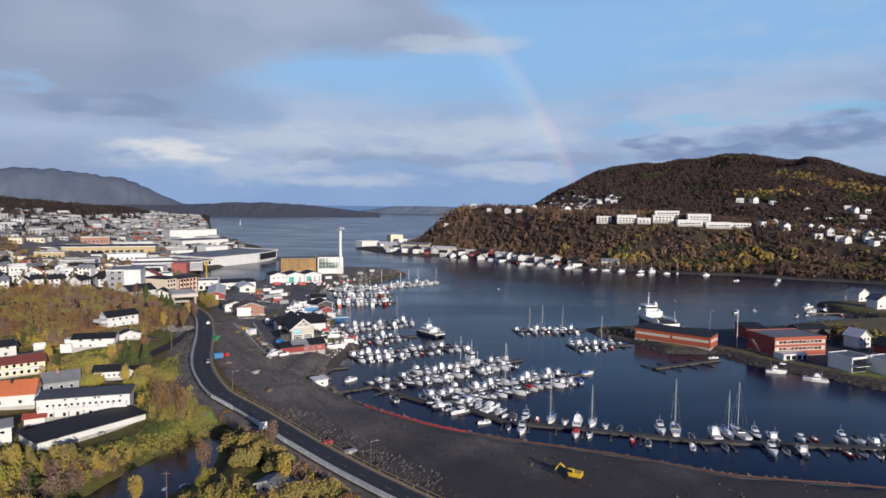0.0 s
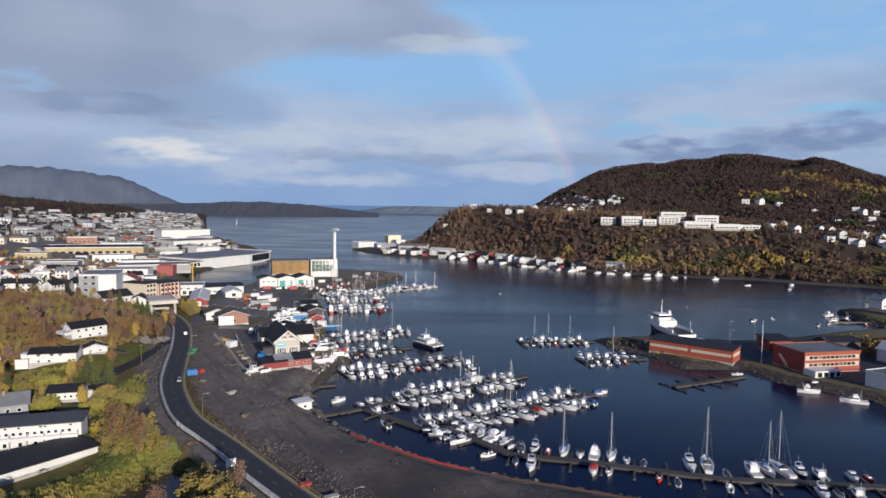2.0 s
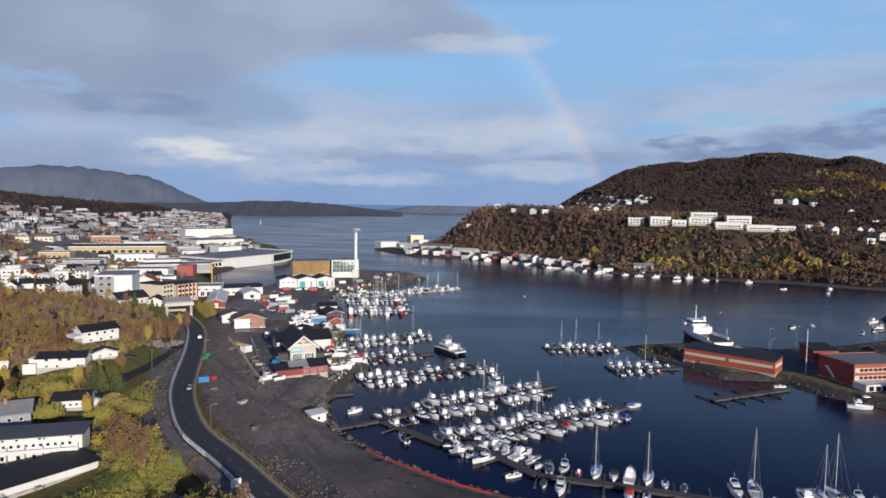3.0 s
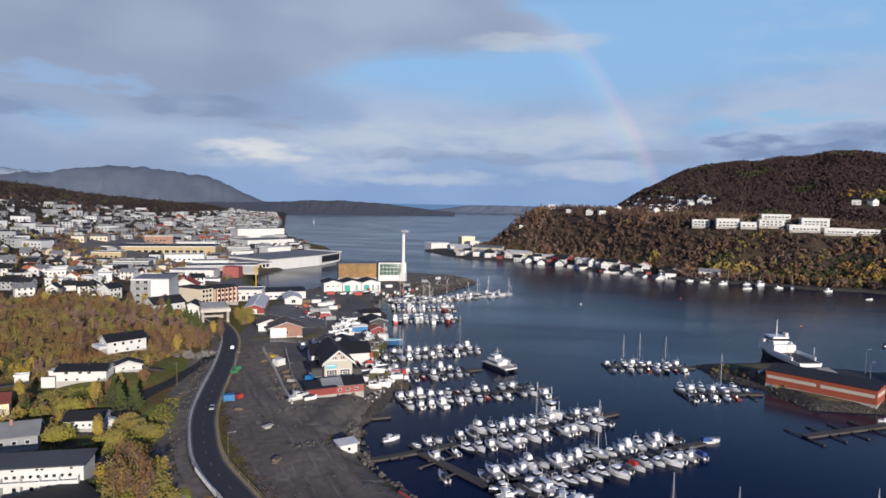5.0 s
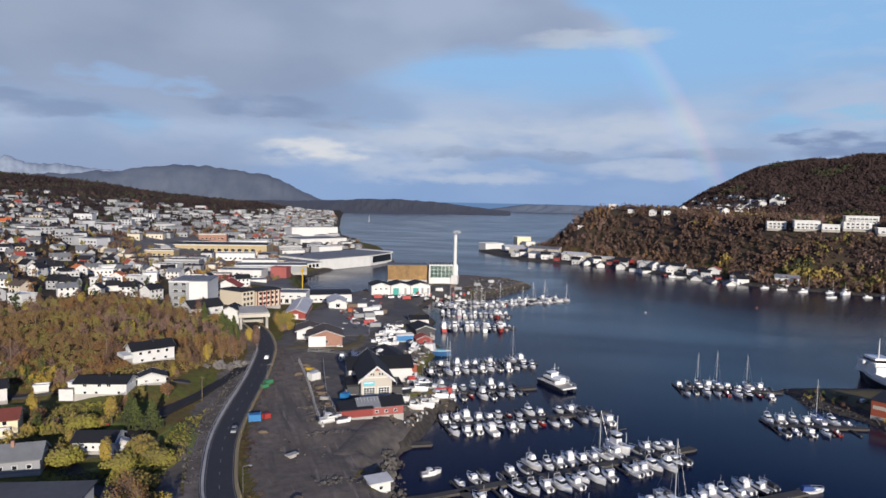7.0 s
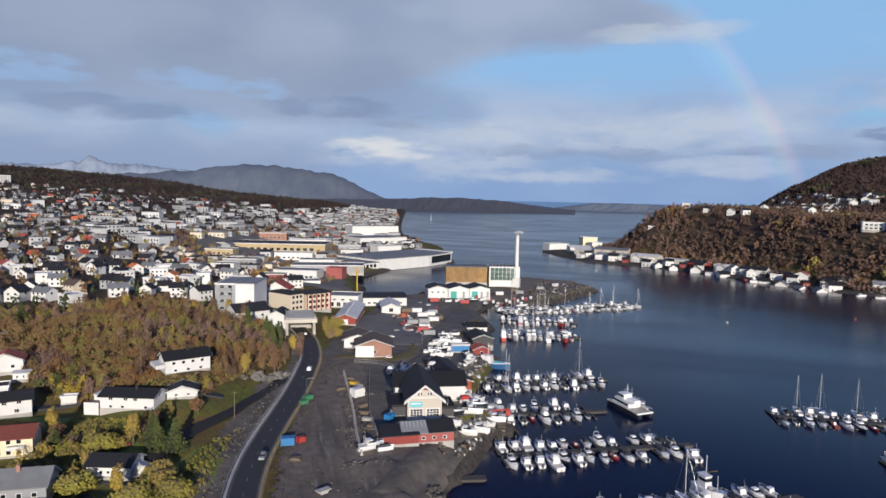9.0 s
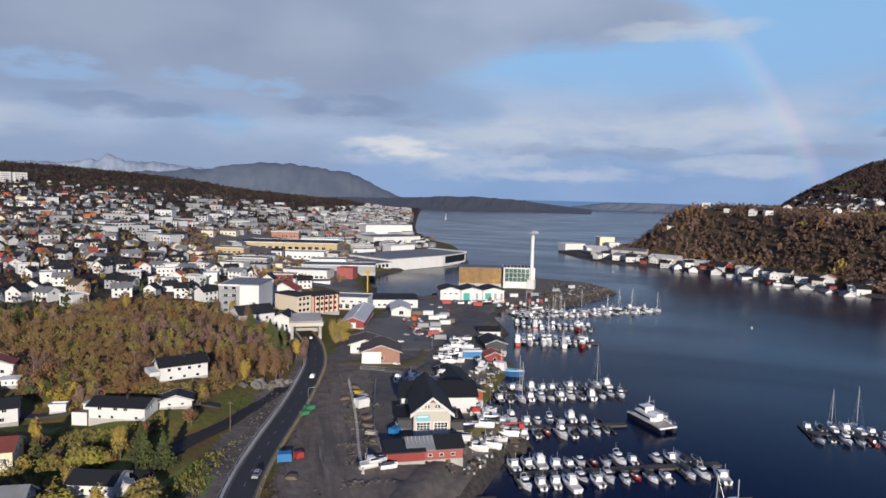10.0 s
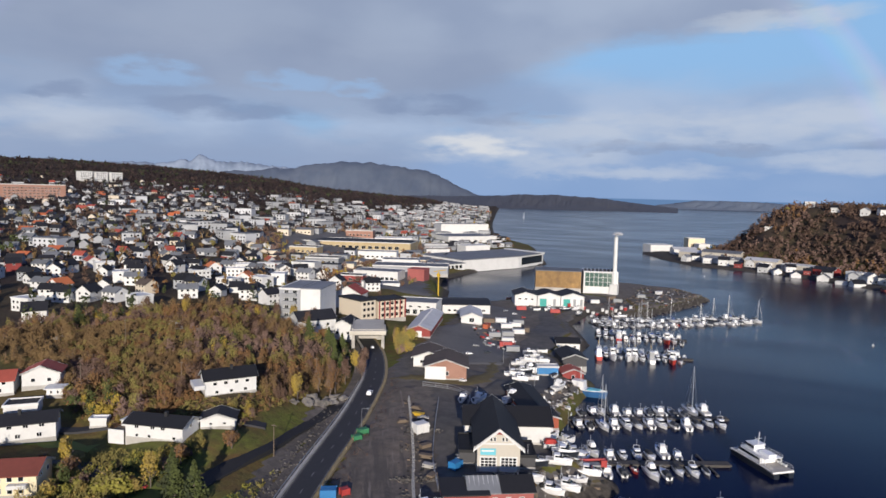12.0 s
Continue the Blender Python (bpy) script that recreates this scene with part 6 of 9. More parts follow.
# ---- pontoons ----
def pontoon(points, fingers_left, fingers_right, label="dark timber floating pontoon with mooring fingers", width=2.2, finger=4.6, step=3.6, skip=0):
    """A floating walkway along plan points; finger strings hold one mark per berth, '-' for no finger."""
    e = thing("pontoon", label, "pontoon")
    pts = [np.array(p, float) for p in points]
    out = []
    run = 0.0
    for a, b in zip(pts[:-1], pts[1:]):
        length = np.linalg.norm(b - a)
        d = (b - a) / length
        turn = math.degrees(math.atan2(d[1], d[0]))
        k = max(1, int(length / 9))
        for i in range(k):
            c = a + d * (length * (i + 0.5) / k)
            bm = box_into(bmesh.new(), -length / k / 2 + 0.05, length / k / 2 - 0.05, -width / 2, width / 2, 0.25, 0.6)
            box_into(bm, -length / k / 2 + 0.4, length / k / 2 - 0.4, -width / 2 + 0.15, width / 2 - 0.15, -0.3, 0.25)
            ob = part("deck_section", bm, M["pontoon"], e)
            ob.matrix_basis = pose(c[0], c[1], 0, 0, 0, turn)
        out.append((run, run + length, a, d, turn))
        run += length
    berths = []
    for side, marks in ((1, fingers_left), (-1, fingers_right)):
        for i, mark in enumerate(marks):
            s = (i + 0.5) * step + skip
            for r0, r1, a, d, turn in out:
                if r0 <= s < r1:
                    p = a + d * (s - r0)
                    nrm = np.array((-d[1], d[0])) * side
                    berths.append((mark, p, nrm))
                    if i % 2 == 0 and mark != " ":
                        q = p - d * step / 2 + nrm * (width / 2 + finger / 2)
                        bm = box_into(bmesh.new(), -finger / 2, finger / 2, -0.22, 0.22, 0.2, 0.42)
                        box_into(bm, finger / 2 - 0.9, finger / 2, -0.35, 0.35, -0.2, 0.2)
                        ob = part("finger", bm, M["pontoon"], e)
                        ob.matrix_basis = pose(q[0], q[1], 0, 0, 0, math.degrees(math.atan2(nrm[1], nrm[0])))
    return berths


# ---- boats ----
def hull_mesh(bm, length, beam, free, stern=0.85, sheer=0.45, flare=0.78, sections=10):
    """A lofted hull, bow towards +x, afloat at z = 0, with its deck let in below the gunwale."""
    rings = []
    for i in range(sections + 1):
        u = i / sections
        x = -length / 2 + length * u
        half = beam / 2 * (stern + (1 - stern) * min(1, u / 0.35)) * (1 - max(0, (u - 0.45) / 0.55) ** 2.1)
        top = free * (1 + sheer * max(0, u - 0.3) ** 1.6)
        low = half * flare * (1 - max(0, (u - 0.6) / 0.4) ** 1.5)
        half = max(half, 0.03)
        low = max(low, 0.015)
        x_low = x - max(0, u - 0.7) * length * 0.12
        rings.append([bm.verts.new(p) for p in ((x_low, -low * 0.5, -0.45), (x_low, -low, 0.02), (x, -half, top), (x, -half * 0.86, top), (x, -half * 0.84, top - 0.14),
                                                (x, half * 0.84, top - 0.14), (x, half * 0.86, top), (x, half, top), (x_low, low, 0.02), (x_low, low * 0.5, -0.45))])
    n = len(rings[0])
    for a, b in zip(rings[:-1], rings[1:]):
        for j in range(n):
            k = (j + 1) % n
            bm.faces.new((a[j], a[k], b[k], b[j]))
    bm.faces.new(rings[0][::-1])
    bm.faces.new(rings[-1])
    return bm


def cabin_mesh(bm, x0, x1, half0, half1, z0, z1, rake0=0.15, rake1=0.6, tumble=0.82):
    """A cabin block: raked ends, sides that lean in, softened top."""
    low = [(x0, -half0, z0), (x1, -half1, z0), (x1, half1, z0), (x0, half0, z0)]
    h = z1 - z0
    top = [(x0 + rake0 * h, -half0 * tumble, z1), (x1 - rake1 * h, -half1 * tumble, z1), (x1 - rake1 * h, half1 * tumble, z1), (x0 + rake0 * h, half0 * tumble, z1)]
    a = [bm.verts.new(p) for p in low]
    b = [bm.verts.new(p) for p in top]
    bm.faces.new(a[::-1])
    bm.faces.new(b)
    for i in range(4):
        bm.faces.new((a[i], a[(i + 1) % 4], b[(i + 1) % 4], b[i]))
    return bm


def motorboat(label, length, beam, free, hull="hull_white", cover=None, fly=False, arch=True, group="moored boats"):
    length, beam, free = length * 0.77, beam * 0.77, free * 0.8
    e = thing("motorboat", label, "boat", group)
    part("hull", hull_mesh(bmesh.new(), length, beam, free), M[hull], e, smooth=False)
    if hull != "hull_white":
        part("gunwale", hull_mesh(bmesh.new(), length * 0.985, beam * 0.96, free + 0.05), M["hull_white"], e)
    L, B = length, beam
    part("foredeck", cabin_mesh(bmesh.new(), 0.02 * L, 0.40 * L, B * 0.40, B * 0.12, free - 0.1, free + 0.28, 0.1, 0.8), M["hull_white"], e)
    h = 1.0 if length > 5.2 else 0.8
    if cover:
        part("cover", cabin_mesh(bmesh.new(), -0.46 * L, 0.12 * L, B * 0.40, B * 0.36, free, free + h * 0.85, 0.5, 1.1, 0.6), M[cover], e, "canvas boat cover")
    else:
        part("cabin", cabin_mesh(bmesh.new(), -0.20 * L, 0.16 * L, B * 0.38, B * 0.33, free, free + h, 0.1, 0.9), M["hull_white"], e)
        part("cabin_window", cabin_mesh(bmesh.new(), -0.16 * L, 0.15 * L, B * 0.365, B * 0.32, free + h * 0.48, free + h * 0.84, 0.1, 0.78, 0.93), M["glass_dark"], e)
        part("cabin_roof", box_into(bmesh.new(), -0.2 * L, 0.02 * L, -B * 0.35, B * 0.35, free + h, free + h + 0.07, 0.02), M["hull_white"], e)
        part("cockpit_floor", box_into(bmesh.new(), -0.47 * L, -0.2 * L, -B * 0.34, B * 0.34, free - 0.12, free - 0.02), M["deck"], e)
    if fly:
        part("flybridge", cabin_mesh(bmesh.new(), -0.15 * L, 0.06 * L, B * 0.30, B * 0.26, free + h + 0.07, free + h + 0.75, 0.2, 0.6), M["hull_white"], e)
    if arch:
        bm = bmesh.new()
        tube_into(bm, (-0.22 * L, -B * 0.36, free), (-0.25 * L, -B * 0.3, free + h + 0.7), 0.05, sides=4)
        tube_into(bm, (-0.22 * L, B * 0.36, free), (-0.25 * L, B * 0.3, free + h + 0.7), 0.05, sides=4)
        tube_into(bm, (-0.25 * L, -B * 0.3, free + h + 0.7), (-0.25 * L, B * 0.3, free + h + 0.7), 0.06, sides=4)
        tube_into(bm, (-0.25 * L, 0, free + h + 0.7), (-0.25 * L, 0, free + h + 2.1), 0.03, sides=4)
        part("radar_arch", bm, M["aluminium"], e)
    bm = bmesh.new()
    pts = [(0.05 * L, -B * 0.44, free), (0.3 * L, -B * 0.33, free + 0.06), (0.485 * L, 0, free + 0.14), (0.3 * L, B * 0.33, free + 0.06), (0.05 * L, B * 0.44, free)]
    up = Vector((0, 0, 0.5))
    for a, b in zip(pts[:-1], pts[1:]):
        tube_into(bm, Vector(a) + up, Vector(b) + up, 0.025, sides=4)
        tube_into(bm, a, Vector(a) + up, 0.025, sides=4)
    part("bow_rail", bm, M["aluminium"], e)
    bm = box_into(bmesh.new(), -L / 2 - 0.42, -L / 2 - 0.02, -0.22, 0.22, 0.25, 1.05 if length < 7 else 0.5, 0.05)
    part("outboard" if length < 7 else "bathing_platform", bm, M["hull_dark"] if length < 7 else M["deck"], e)
    return e


def dinghy(label, length, beam, hull="hull_white", cover=None, group="moored boats"):
    length, beam = length * 0.78, beam * 0.78
    e = thing("dinghy", label, "boat", group)
    part("hull", hull_mesh(bmesh.new(), length, beam, 0.55), M[hull], e)
    L, B = length, beam
    if cover:
        part("cover", cabin_mesh(bmesh.new(), -0.46 * L, 0.35 * L, B * 0.42, B * 0.25, 0.5, 0.95, 0.8, 1.6, 0.5), M[cover], e, "canvas boat cover")
    else:
        part("console", cabin_mesh(bmesh.new(), -0.08 * L, 0.08 * L, B * 0.2, B * 0.2, 0.42, 1.15), M["hull_white"], e)
        part("windscreen", cabin_mesh(bmesh.new(), 0.0 * L, 0.12 * L, B * 0.24, B * 0.2, 0.85, 1.35, 0.6, 0.9), M["glass_dark"], e)
        for x in (-0.3, 0.22):
            part("bench", box_into(bmesh.new(), x * L - 0.2, x * L + 0.2, -B * 0.36, B * 0.36, 0.42, 0.55), M["deck"], e)
    part("outboard", box_into(bmesh.new(), -L / 2 - 0.4, -L / 2, -0.18, 0.18, 0.2, 0.95, 0.05), M["hull_dark"], e)
    return e


def sailboat(label, length, beam, mast, hull="hull_white", cover="cover_dark", group="moored boats"):
    length, beam, mast = length * 0.8, beam * 0.8, mast * 0.92
    e = thing("sailboat", label, "sailing boat", group)
    L, B = length, beam
    part("hull", hull_mesh(bmesh.new(), L, B, 0.95, stern=0.62, sheer=0.3), M[hull], e)
    part("cabin", cabin_mesh(bmesh.new(), -0.12 * L, 0.26 * L, B * 0.30, B * 0.16, 0.85, 1.35, 0.3, 1.4), M["hull_white"], e)
    part("cabin_window", cabin_mesh(bmesh.new(), -0.08 * L, 0.18 * L, B * 0.305, B * 0.2, 1.02, 1.2, 0.3, 1.0, 0.95), M["glass_dark"], e)
    part("cockpit_floor", box_into(bmesh.new(), -0.44 * L, -0.14 * L, -B * 0.22, B * 0.22, 0.82, 0.9), M["deck"], e)
    part("sprayhood", cabin_mesh(bmesh.new(), -0.18 * L, -0.06 * L, B * 0.28, B * 0.28, 1.2, 1.85, 0.1, 0.7), M[cover], e, "canvas spray hood")
    tube("mast", (0.1 * L, 0, 1.2), (0.1 * L, 0, mast), 0.09, M["aluminium"], e, r1=0.06, sides=6)
    tube("boom", (0.1 * L, 0, 2.1), (-0.32 * L, 0, 2.0), 0.07, M["aluminium"], e, sides=6)
    tube("furled_sail", (0.08 * L, 0, 2.28), (-0.3 * L, 0, 2.18), 0.17, M[cover], e, r1=0.1, sides=6)
    bm = bmesh.new()
    for a in ((0.49 * L, 0, 1.15), (-0.49 * L, 0, 1.0), (0.06 * L, B * 0.45, 1.0), (0.06 * L, -B * 0.45, 1.0)):
        tube_into(bm, a, (0.1 * L, 0, mast - 0.2), 0.018, sides=3)
    tube_into(bm, (0.1 * L, -B * 0.3, mast * 0.55), (0.1 * L, B * 0.3, mast * 0.55), 0.03, sides=4)
    part("rigging", bm, M["steel"], e)
    bm = bmesh.new()
    for s in (-1, 1):
        for a, b in (((-0.45, 0.3), (0.1, 0.46)), ((0.1, 0.46), (0.46, 0.06))):
            tube_into(bm, (a[0] * L, s * a[1] * B, 1.55), (b[0] * L, s * b[1] * B, 1.55), 0.02, sides=3)
    part("lifeline", bm, M["steel"], e)
    return e


def fishing_boat(label, length, beam, hull, house="hull_white", group="moored fishing boats"):
    e = thing("fishing_boat", label, "fishing boat", group)
    L, B = length * 0.9, beam * 0.9
    part("hull", hull_mesh(bmesh.new(), L, B, 1.45, stern=0.8, sheer=0.7), M[hull], e)
    part("bulwark", hull_mesh(bmesh.new(), L * 0.99, B * 0.97, 1.62, stern=0.8, sheer=0.72), M["hull_white"], e)
    part("wheelhouse", cabin_mesh(bmesh.new(), -0.30 * L, 0.0, B * 0.32, B * 0.3, 1.4, 3.9, 0.05, 0.12, 0.95), M[house], e)
    part("wheelhouse_window", cabin_mesh(bmesh.new(), -0.26 * L, 0.005 * L, B * 0.325, B * 0.305, 2.9, 3.5, 0.05, 0.12, 0.97), M["glass_dark"], e)
    part("wheelhouse_roof", box_into(bmesh.new(), -0.32 * L, 0.0, -B * 0.33, B * 0.33, 3.9, 4.05), M["hull_white"], e)
    tube("mast", (-0.12 * L, 0, 4), (-0.12 * L, 0, 8.2), 0.09, M["aluminium"], e, sides=6)
    tube("derrick", (-0.1 * L, 0, 4.6), (0.28 * L, 0, 6.2), 0.07, M["yellow_paint"], e, sides=6)
    tube("fore_mast", (0.3 * L, 0, 1.5), (0.3 * L, 0, 5.2), 0.07, M["aluminium"], e, sides=6)
    part("hatch", box_into(bmesh.new(), 0.08 * L, 0.24 * L, -B * 0.2, B * 0.2, 1.3, 1.85, 0.05), M["deck"], e)
    part("winch", tube_into(bmesh.new(), (0.02 * L + 0.6, -0.5, 1.9), (0.02 * L + 0.6, 0.5, 1.9), 0.3, sides=8), M["grey_paint"], e)
    return e


KINDS = {
    "m": [motorboat("white cabin motorboat moored at the pontoon", 7.0, 2.7, 0.85), motorboat("white day cruiser with a pale hardtop", 6.2, 2.45, 0.75, arch=False), motorboat("white motorboat with a dark blue hull band", 7.4, 2.8, 0.9, hull="hull_dark"),
          motorboat("white motorboat under a dark canvas cover", 6.6, 2.5, 0.8, cover="cover_dark", arch=False), motorboat("white aft-cabin motorboat with radar arch", 7.8, 2.9, 0.95)],
    "c": [motorboat("large white motor cruiser with flybridge", 9.8, 3.3, 1.15, fly=True), motorboat("white express cruiser with dark windows", 9.0, 3.1, 1.05), motorboat("white trawler-style cruiser with high wheelhouse", 8.6, 3.0, 1.2, fly=True)],
    "d": [dinghy("small white open boat with outboard", 5.0, 2.0), dinghy("small white open boat under a grey cover", 4.6, 1.9, cover="cover_dark"), dinghy("small open boat with a red hull", 4.8, 1.9, hull="hull_red")],
    "s": [sailboat("white sailing boat with a bare mast", 8.6, 2.7, 11.8), sailboat("white sailing boat with a blue sail cover", 9.4, 2.9, 12.8, cover="cover_blue")],
    "S": [sailboat("white ocean sailing yacht with a tall mast", 11.5, 3.5, 14.6)],
    "b": [motorboat("motorboat under a bright blue tarpaulin", 7.2, 2.6, 0.8, cover="cover_blue", arch=False)],
    "r": [motorboat("motorboat with a red canvas cover", 6.8, 2.5, 0.8, cover="cover_red", arch=False)],
    "f": [fishing_boat("white and red coastal fishing boat", 9.4, 3.1, "hull_red"), fishing_boat("white coastal fishing boat with derrick", 9.0, 3.0, "hull_white"), fishing_boat("white coastal fishing boat with a grey wheelhouse", 8.6, 2.9, "hull_white", "grey_paint")],
}
SPENT = set()
boat_rng = random.Random(5)


def put_boat(kind, x, y, turn, z=0.0, heel=0.0):
    base = boat_rng.choice(KINDS[kind])
    m = pose(x, y, z, heel, 0, turn)
    if base.name not in SPENT:
        SPENT.add(base.name)
        base.matrix_basis = m
        return base
    return copy_thing(base, m)


LENGTH = {"m": 5.4, "c": 7.0, "d": 3.8, "s": 7.2, "S": 9.2, "b": 5.5, "r": 5.2, "f": 8.4}


def moor(berths):
    for mark, p, nrm in berths:
        if mark in KINDS:
            r = 1.5 + LENGTH[mark] / 2 + boat_rng.uniform(-0.3, 1.1)
            c = p + nrm * r + np.array((boat_rng.uniform(-0.25, 0.25), boat_rng.uniform(-0.25, 0.25)))
            out = boat_rng.random() < 0.6
            put_boat(mark, c[0], c[1], math.degrees(math.atan2(nrm[1], nrm[0])) + (0 if out else 180) + boat_rng.uniform(-8, 8))


# the near pontoon, the two long ones behind it, and their walkway
moor(pontoon([(-5.4, 177), (11.3, 158)], "mmmmcmm", "mmdm--d", step=3.4))
moor(pontoon([(11.3, 158), (28.7, 154.4), (45, 150), (57, 147), (72.6, 146.3), (101.6, 144.3), (122, 142.5)], "mmdsmcsdd--cSd-csSmm-md-mmmcm-mm", "dm---rd--dd--d-d--mdm--dddd-dmd-", step=3.45))
moor(pontoon([(-10, 173.4), (41, 208.2)], "mcmmcmcmcmSmmcmmcmm", "mmmcmmdmmcmrmmcmmb-", step=3.1))
moor(pontoon([(-27.8, 189.1), (22, 227.5)], "dmmdmmcmmcmmscfmmmm", "m-dmmmcmmcm-mmmcmm-", step=3.15))
pontoon([(-41.5, 180), (-34, 184.5), (-27.8, 189.1)], "", "", width=1.8)
pontoon([(-27.8, 189.1), (-10, 173.4), (-5.4, 177)], "--d-", "- - - ", width=2.0)
moor(pontoon([(-40, 225), (2, 249.4)], "mmcmmmdmmm-mmmd", "mmmcmmmmdmm-mmc", step=3.1))
moor(pontoon([(-47, 252.5), (-20, 267.5)], "cmmmmcm--", "mmdcmmmd-", step=3.2))
moor(pontoon([(-60.5, 277.5), (-22.5, 300)], "cmmscmmmcmmSc", "mmsmcmmmmcmmm", step=3.2))
moor(pontoon([(-72, 354), (-38, 362.5)], "mmmfmsmmmmmmd", "fmfmffmfmmfm-", step=2.6))
moor(pontoon([(-80, 386), (-44, 395)], "mmsmmdmmsmmmm", "mmmfmsmmmmfmm", step=2.75))
moor(pontoon([(-66, 420), (-44, 441), (-20, 466)], "msmmmsmmmcmmsmcsmm", "mmmmdmmsmmmmsmmcms", step=3.45))
moor(pontoon([(-86, 408), (-60, 430)], "mmmsmmmmmsm", "mmmmmmsmmmm", step=2.9))
moor(pontoon([(24.3, 281), (56.5, 286)], "mmsmsmdsmd", "mdmmdmmdm-", step=3.2))
moor(pontoon([(44.5, 250.5), (70, 256)], "mcmmsmd", "mdmmd--", step=3.5))
pontoon([(68, 218), (97, 233)], "-------", "-------", "long empty pontoon with bare mooring fingers", step=3.8, finger=5)
pontoon([(-40, 212.5), (-52, 207)], "", "", "short timber jetty by the wharf shed", width=2.4)
for x, y, t, k in ((-36, 196, 40, "m"), (-20, 176.5, 120, "m"), (42.8, 209.6, 20, "b"), (96, 236, 0, "d"), (110, 216, -20, "c"), (118, 206, 160, "c")):
    put_boat(k, x, y, t)
for x, y, t, k in ((150, 345, 30, "m"), (163, 352, 80, "d"), (215, 500, 10, "m"), (236, 480, 40, "m"), (150, 535, 20, "s"), (175, 545, 0, "m"), (140, 560, 10, "c"), (100, 590, 30, "f"), (60, 618, 10, "f"), (118, 572, 20, "c"),
                   (185, 548, 70, "s"), (127, 584, 20, "c"), (135, 579, 10, "c"), (146, 571, 25, "s"), (158, 562, 15, "c"), (166, 557, 30, "f"), (262, 545, 15, "m"), (254, 551, 30, "c"), (205, 536, 15, "c"), (128, 566, 0, "s"), (250, 505, 30, "m"), (196, 352, 60, "m"), (200, 366, 20, "c"), (204, 340, 80, "d"), (192, 348, 10, "m"), (186, 341, 30, "d"), (208, 361, 95, "m"), (214, 361, 85, "m"), (202, 354, 100, "m"), (178, 336, 50, "m")):
    put_boat(k, x, y, t)
# boats laid up on the yard
for x, y, t, k in ((-50, 236, 15, "m"), (-53, 243, 30, "r"), (-48, 248, 80, "m"), (-56, 247, 100, "d"), (-51, 252, 20, "m"), (-45, 240, 10, "m"), (-49, 228, 5, "m"), (-47, 232, 0, "m"), (-46, 236, 20, "d"), (-79, 262, 80, "m"), (-82.5, 259, 100, "m"), (-72, 268, 70, "c"), (-70, 272, 75, "m"),
                   (-66, 244, 90, "d"), (-76, 292, 20, "m"), (-80, 297, 30, "m"), (-84, 316, 20, "m"), (-62, 262, 60, "m"), (-64, 206.5, 50, "m"), (-61, 207.5, 40, "d"), (-79, 312, 10, "m"), (-66.5, 290, 80, "c"), (-90, 420, 30, "m"), (-102, 415, 30, "m"), (-96, 418, 80, "m"),
                   (-108, 410, 10, "m"), (-86, 432, 60, "m"), (-80, 436, 30, "c"), (-114, 408, 30, "d"), (-100, 425, 60, "d"), (-92, 428, 80, "m"), (-71, 300, 85, "d"), (-77, 286, 15, "m"), (-80, 289, 20, "m"), (-78.5, 300, 25, "c"), (-84, 303, 30, "m"), (-83, 309, 20, "m"), (-87, 322, 25, "m"), (-84, 327, 15, "d"), (-57, 252, 70, "c"), (-58.5, 257, 75, "m"), (-55, 259, 60, "m"), (-60, 263, 80, "m"), (-50, 240, 10, "m"), (-54, 232.5, 15, "m"), (-52.5, 226, 20, "m"), (-56, 223, 5, "m"), (-66, 256, 85, "m"), (-68, 259, 75, "m")):
    put_boat(k, x, y, t, height_at(x, y) + 0.75)
for kind, bases in KINDS.items():
    for b in bases:
        if b.name not in SPENT:
            SPENT.add(b.name)
            b.matrix_basis = pose(-30 + 7 * len(SPENT) % 40, 440, 0, 0, 0, 90)


# ---- the ferries and the blue trawler ----
cat_ferry = thing("passenger_catamaran", "white two-hulled passenger ferry with a dark waterline", "ferry", m=pose(-14.2, 271.6, 0, 0, 0, 132) @ Matrix.Scale(0.78, 4))
for s in (-1, 1):
    bm = hull_mesh(bmesh.new(), 19, 2.0, 1.6, stern=0.95, sheer=0.3)
    bmesh.ops.translate(bm, verts=bm.verts[:], vec=(0, s * 2.4, 0))
    part("hull", bm, M["hull_dark"], cat_ferry, "dark blue hull")
part("main_deck", cabin_mesh(bmesh.new(), -9.3, 8.8, 3.5, 2.8, 1.5, 2.0, 0, 0.3, 1.0), M["hull_white"], cat_ferry)
part("deck_floor", cabin_mesh(bmesh.new(), -9.2, 8.4, 3.4, 2.6, 2.0, 2.06, 0, 0.3, 1.0), M["deck"], cat_ferry)
part("saloon", cabin_mesh(bmesh.new(), -3.5, 6.6, 2.9, 2.2, 2.05, 4.0, 0.05, 0.7, 0.95), M["hull_white"], cat_ferry)
part("saloon_window", cabin_mesh(bmesh.new(), -3.2, 6.3, 2.94, 2.26, 2.8, 3.5, 0.05, 0.7, 0.985), M["glass_dark"], cat_ferry)
part("upper_deck", cabin_mesh(bmesh.new(), -5.5, 5.2, 3.0, 2.2, 4.0, 4.15, 0, 0, 1.0), M["hull_white"], cat_ferry)
part("bridge", cabin_mesh(bmesh.new(), 0.2, 4.2, 1.9, 1.6, 4.15, 5.9, 0.1, 0.45, 0.92), M["hull_white"], cat_ferry)
part("bridge_window", cabin_mesh(bmesh.new(), 0.4, 4.1, 1.93, 1.64, 4.85, 5.5, 0.1, 0.45, 0.96), M["glass_dark"], cat_ferry)
part("bridge_roof", box_into(bmesh.new(), 0.0, 3.7, -2.0, 2.0, 5.9, 6.02), M["hull_white"], cat_ferry)
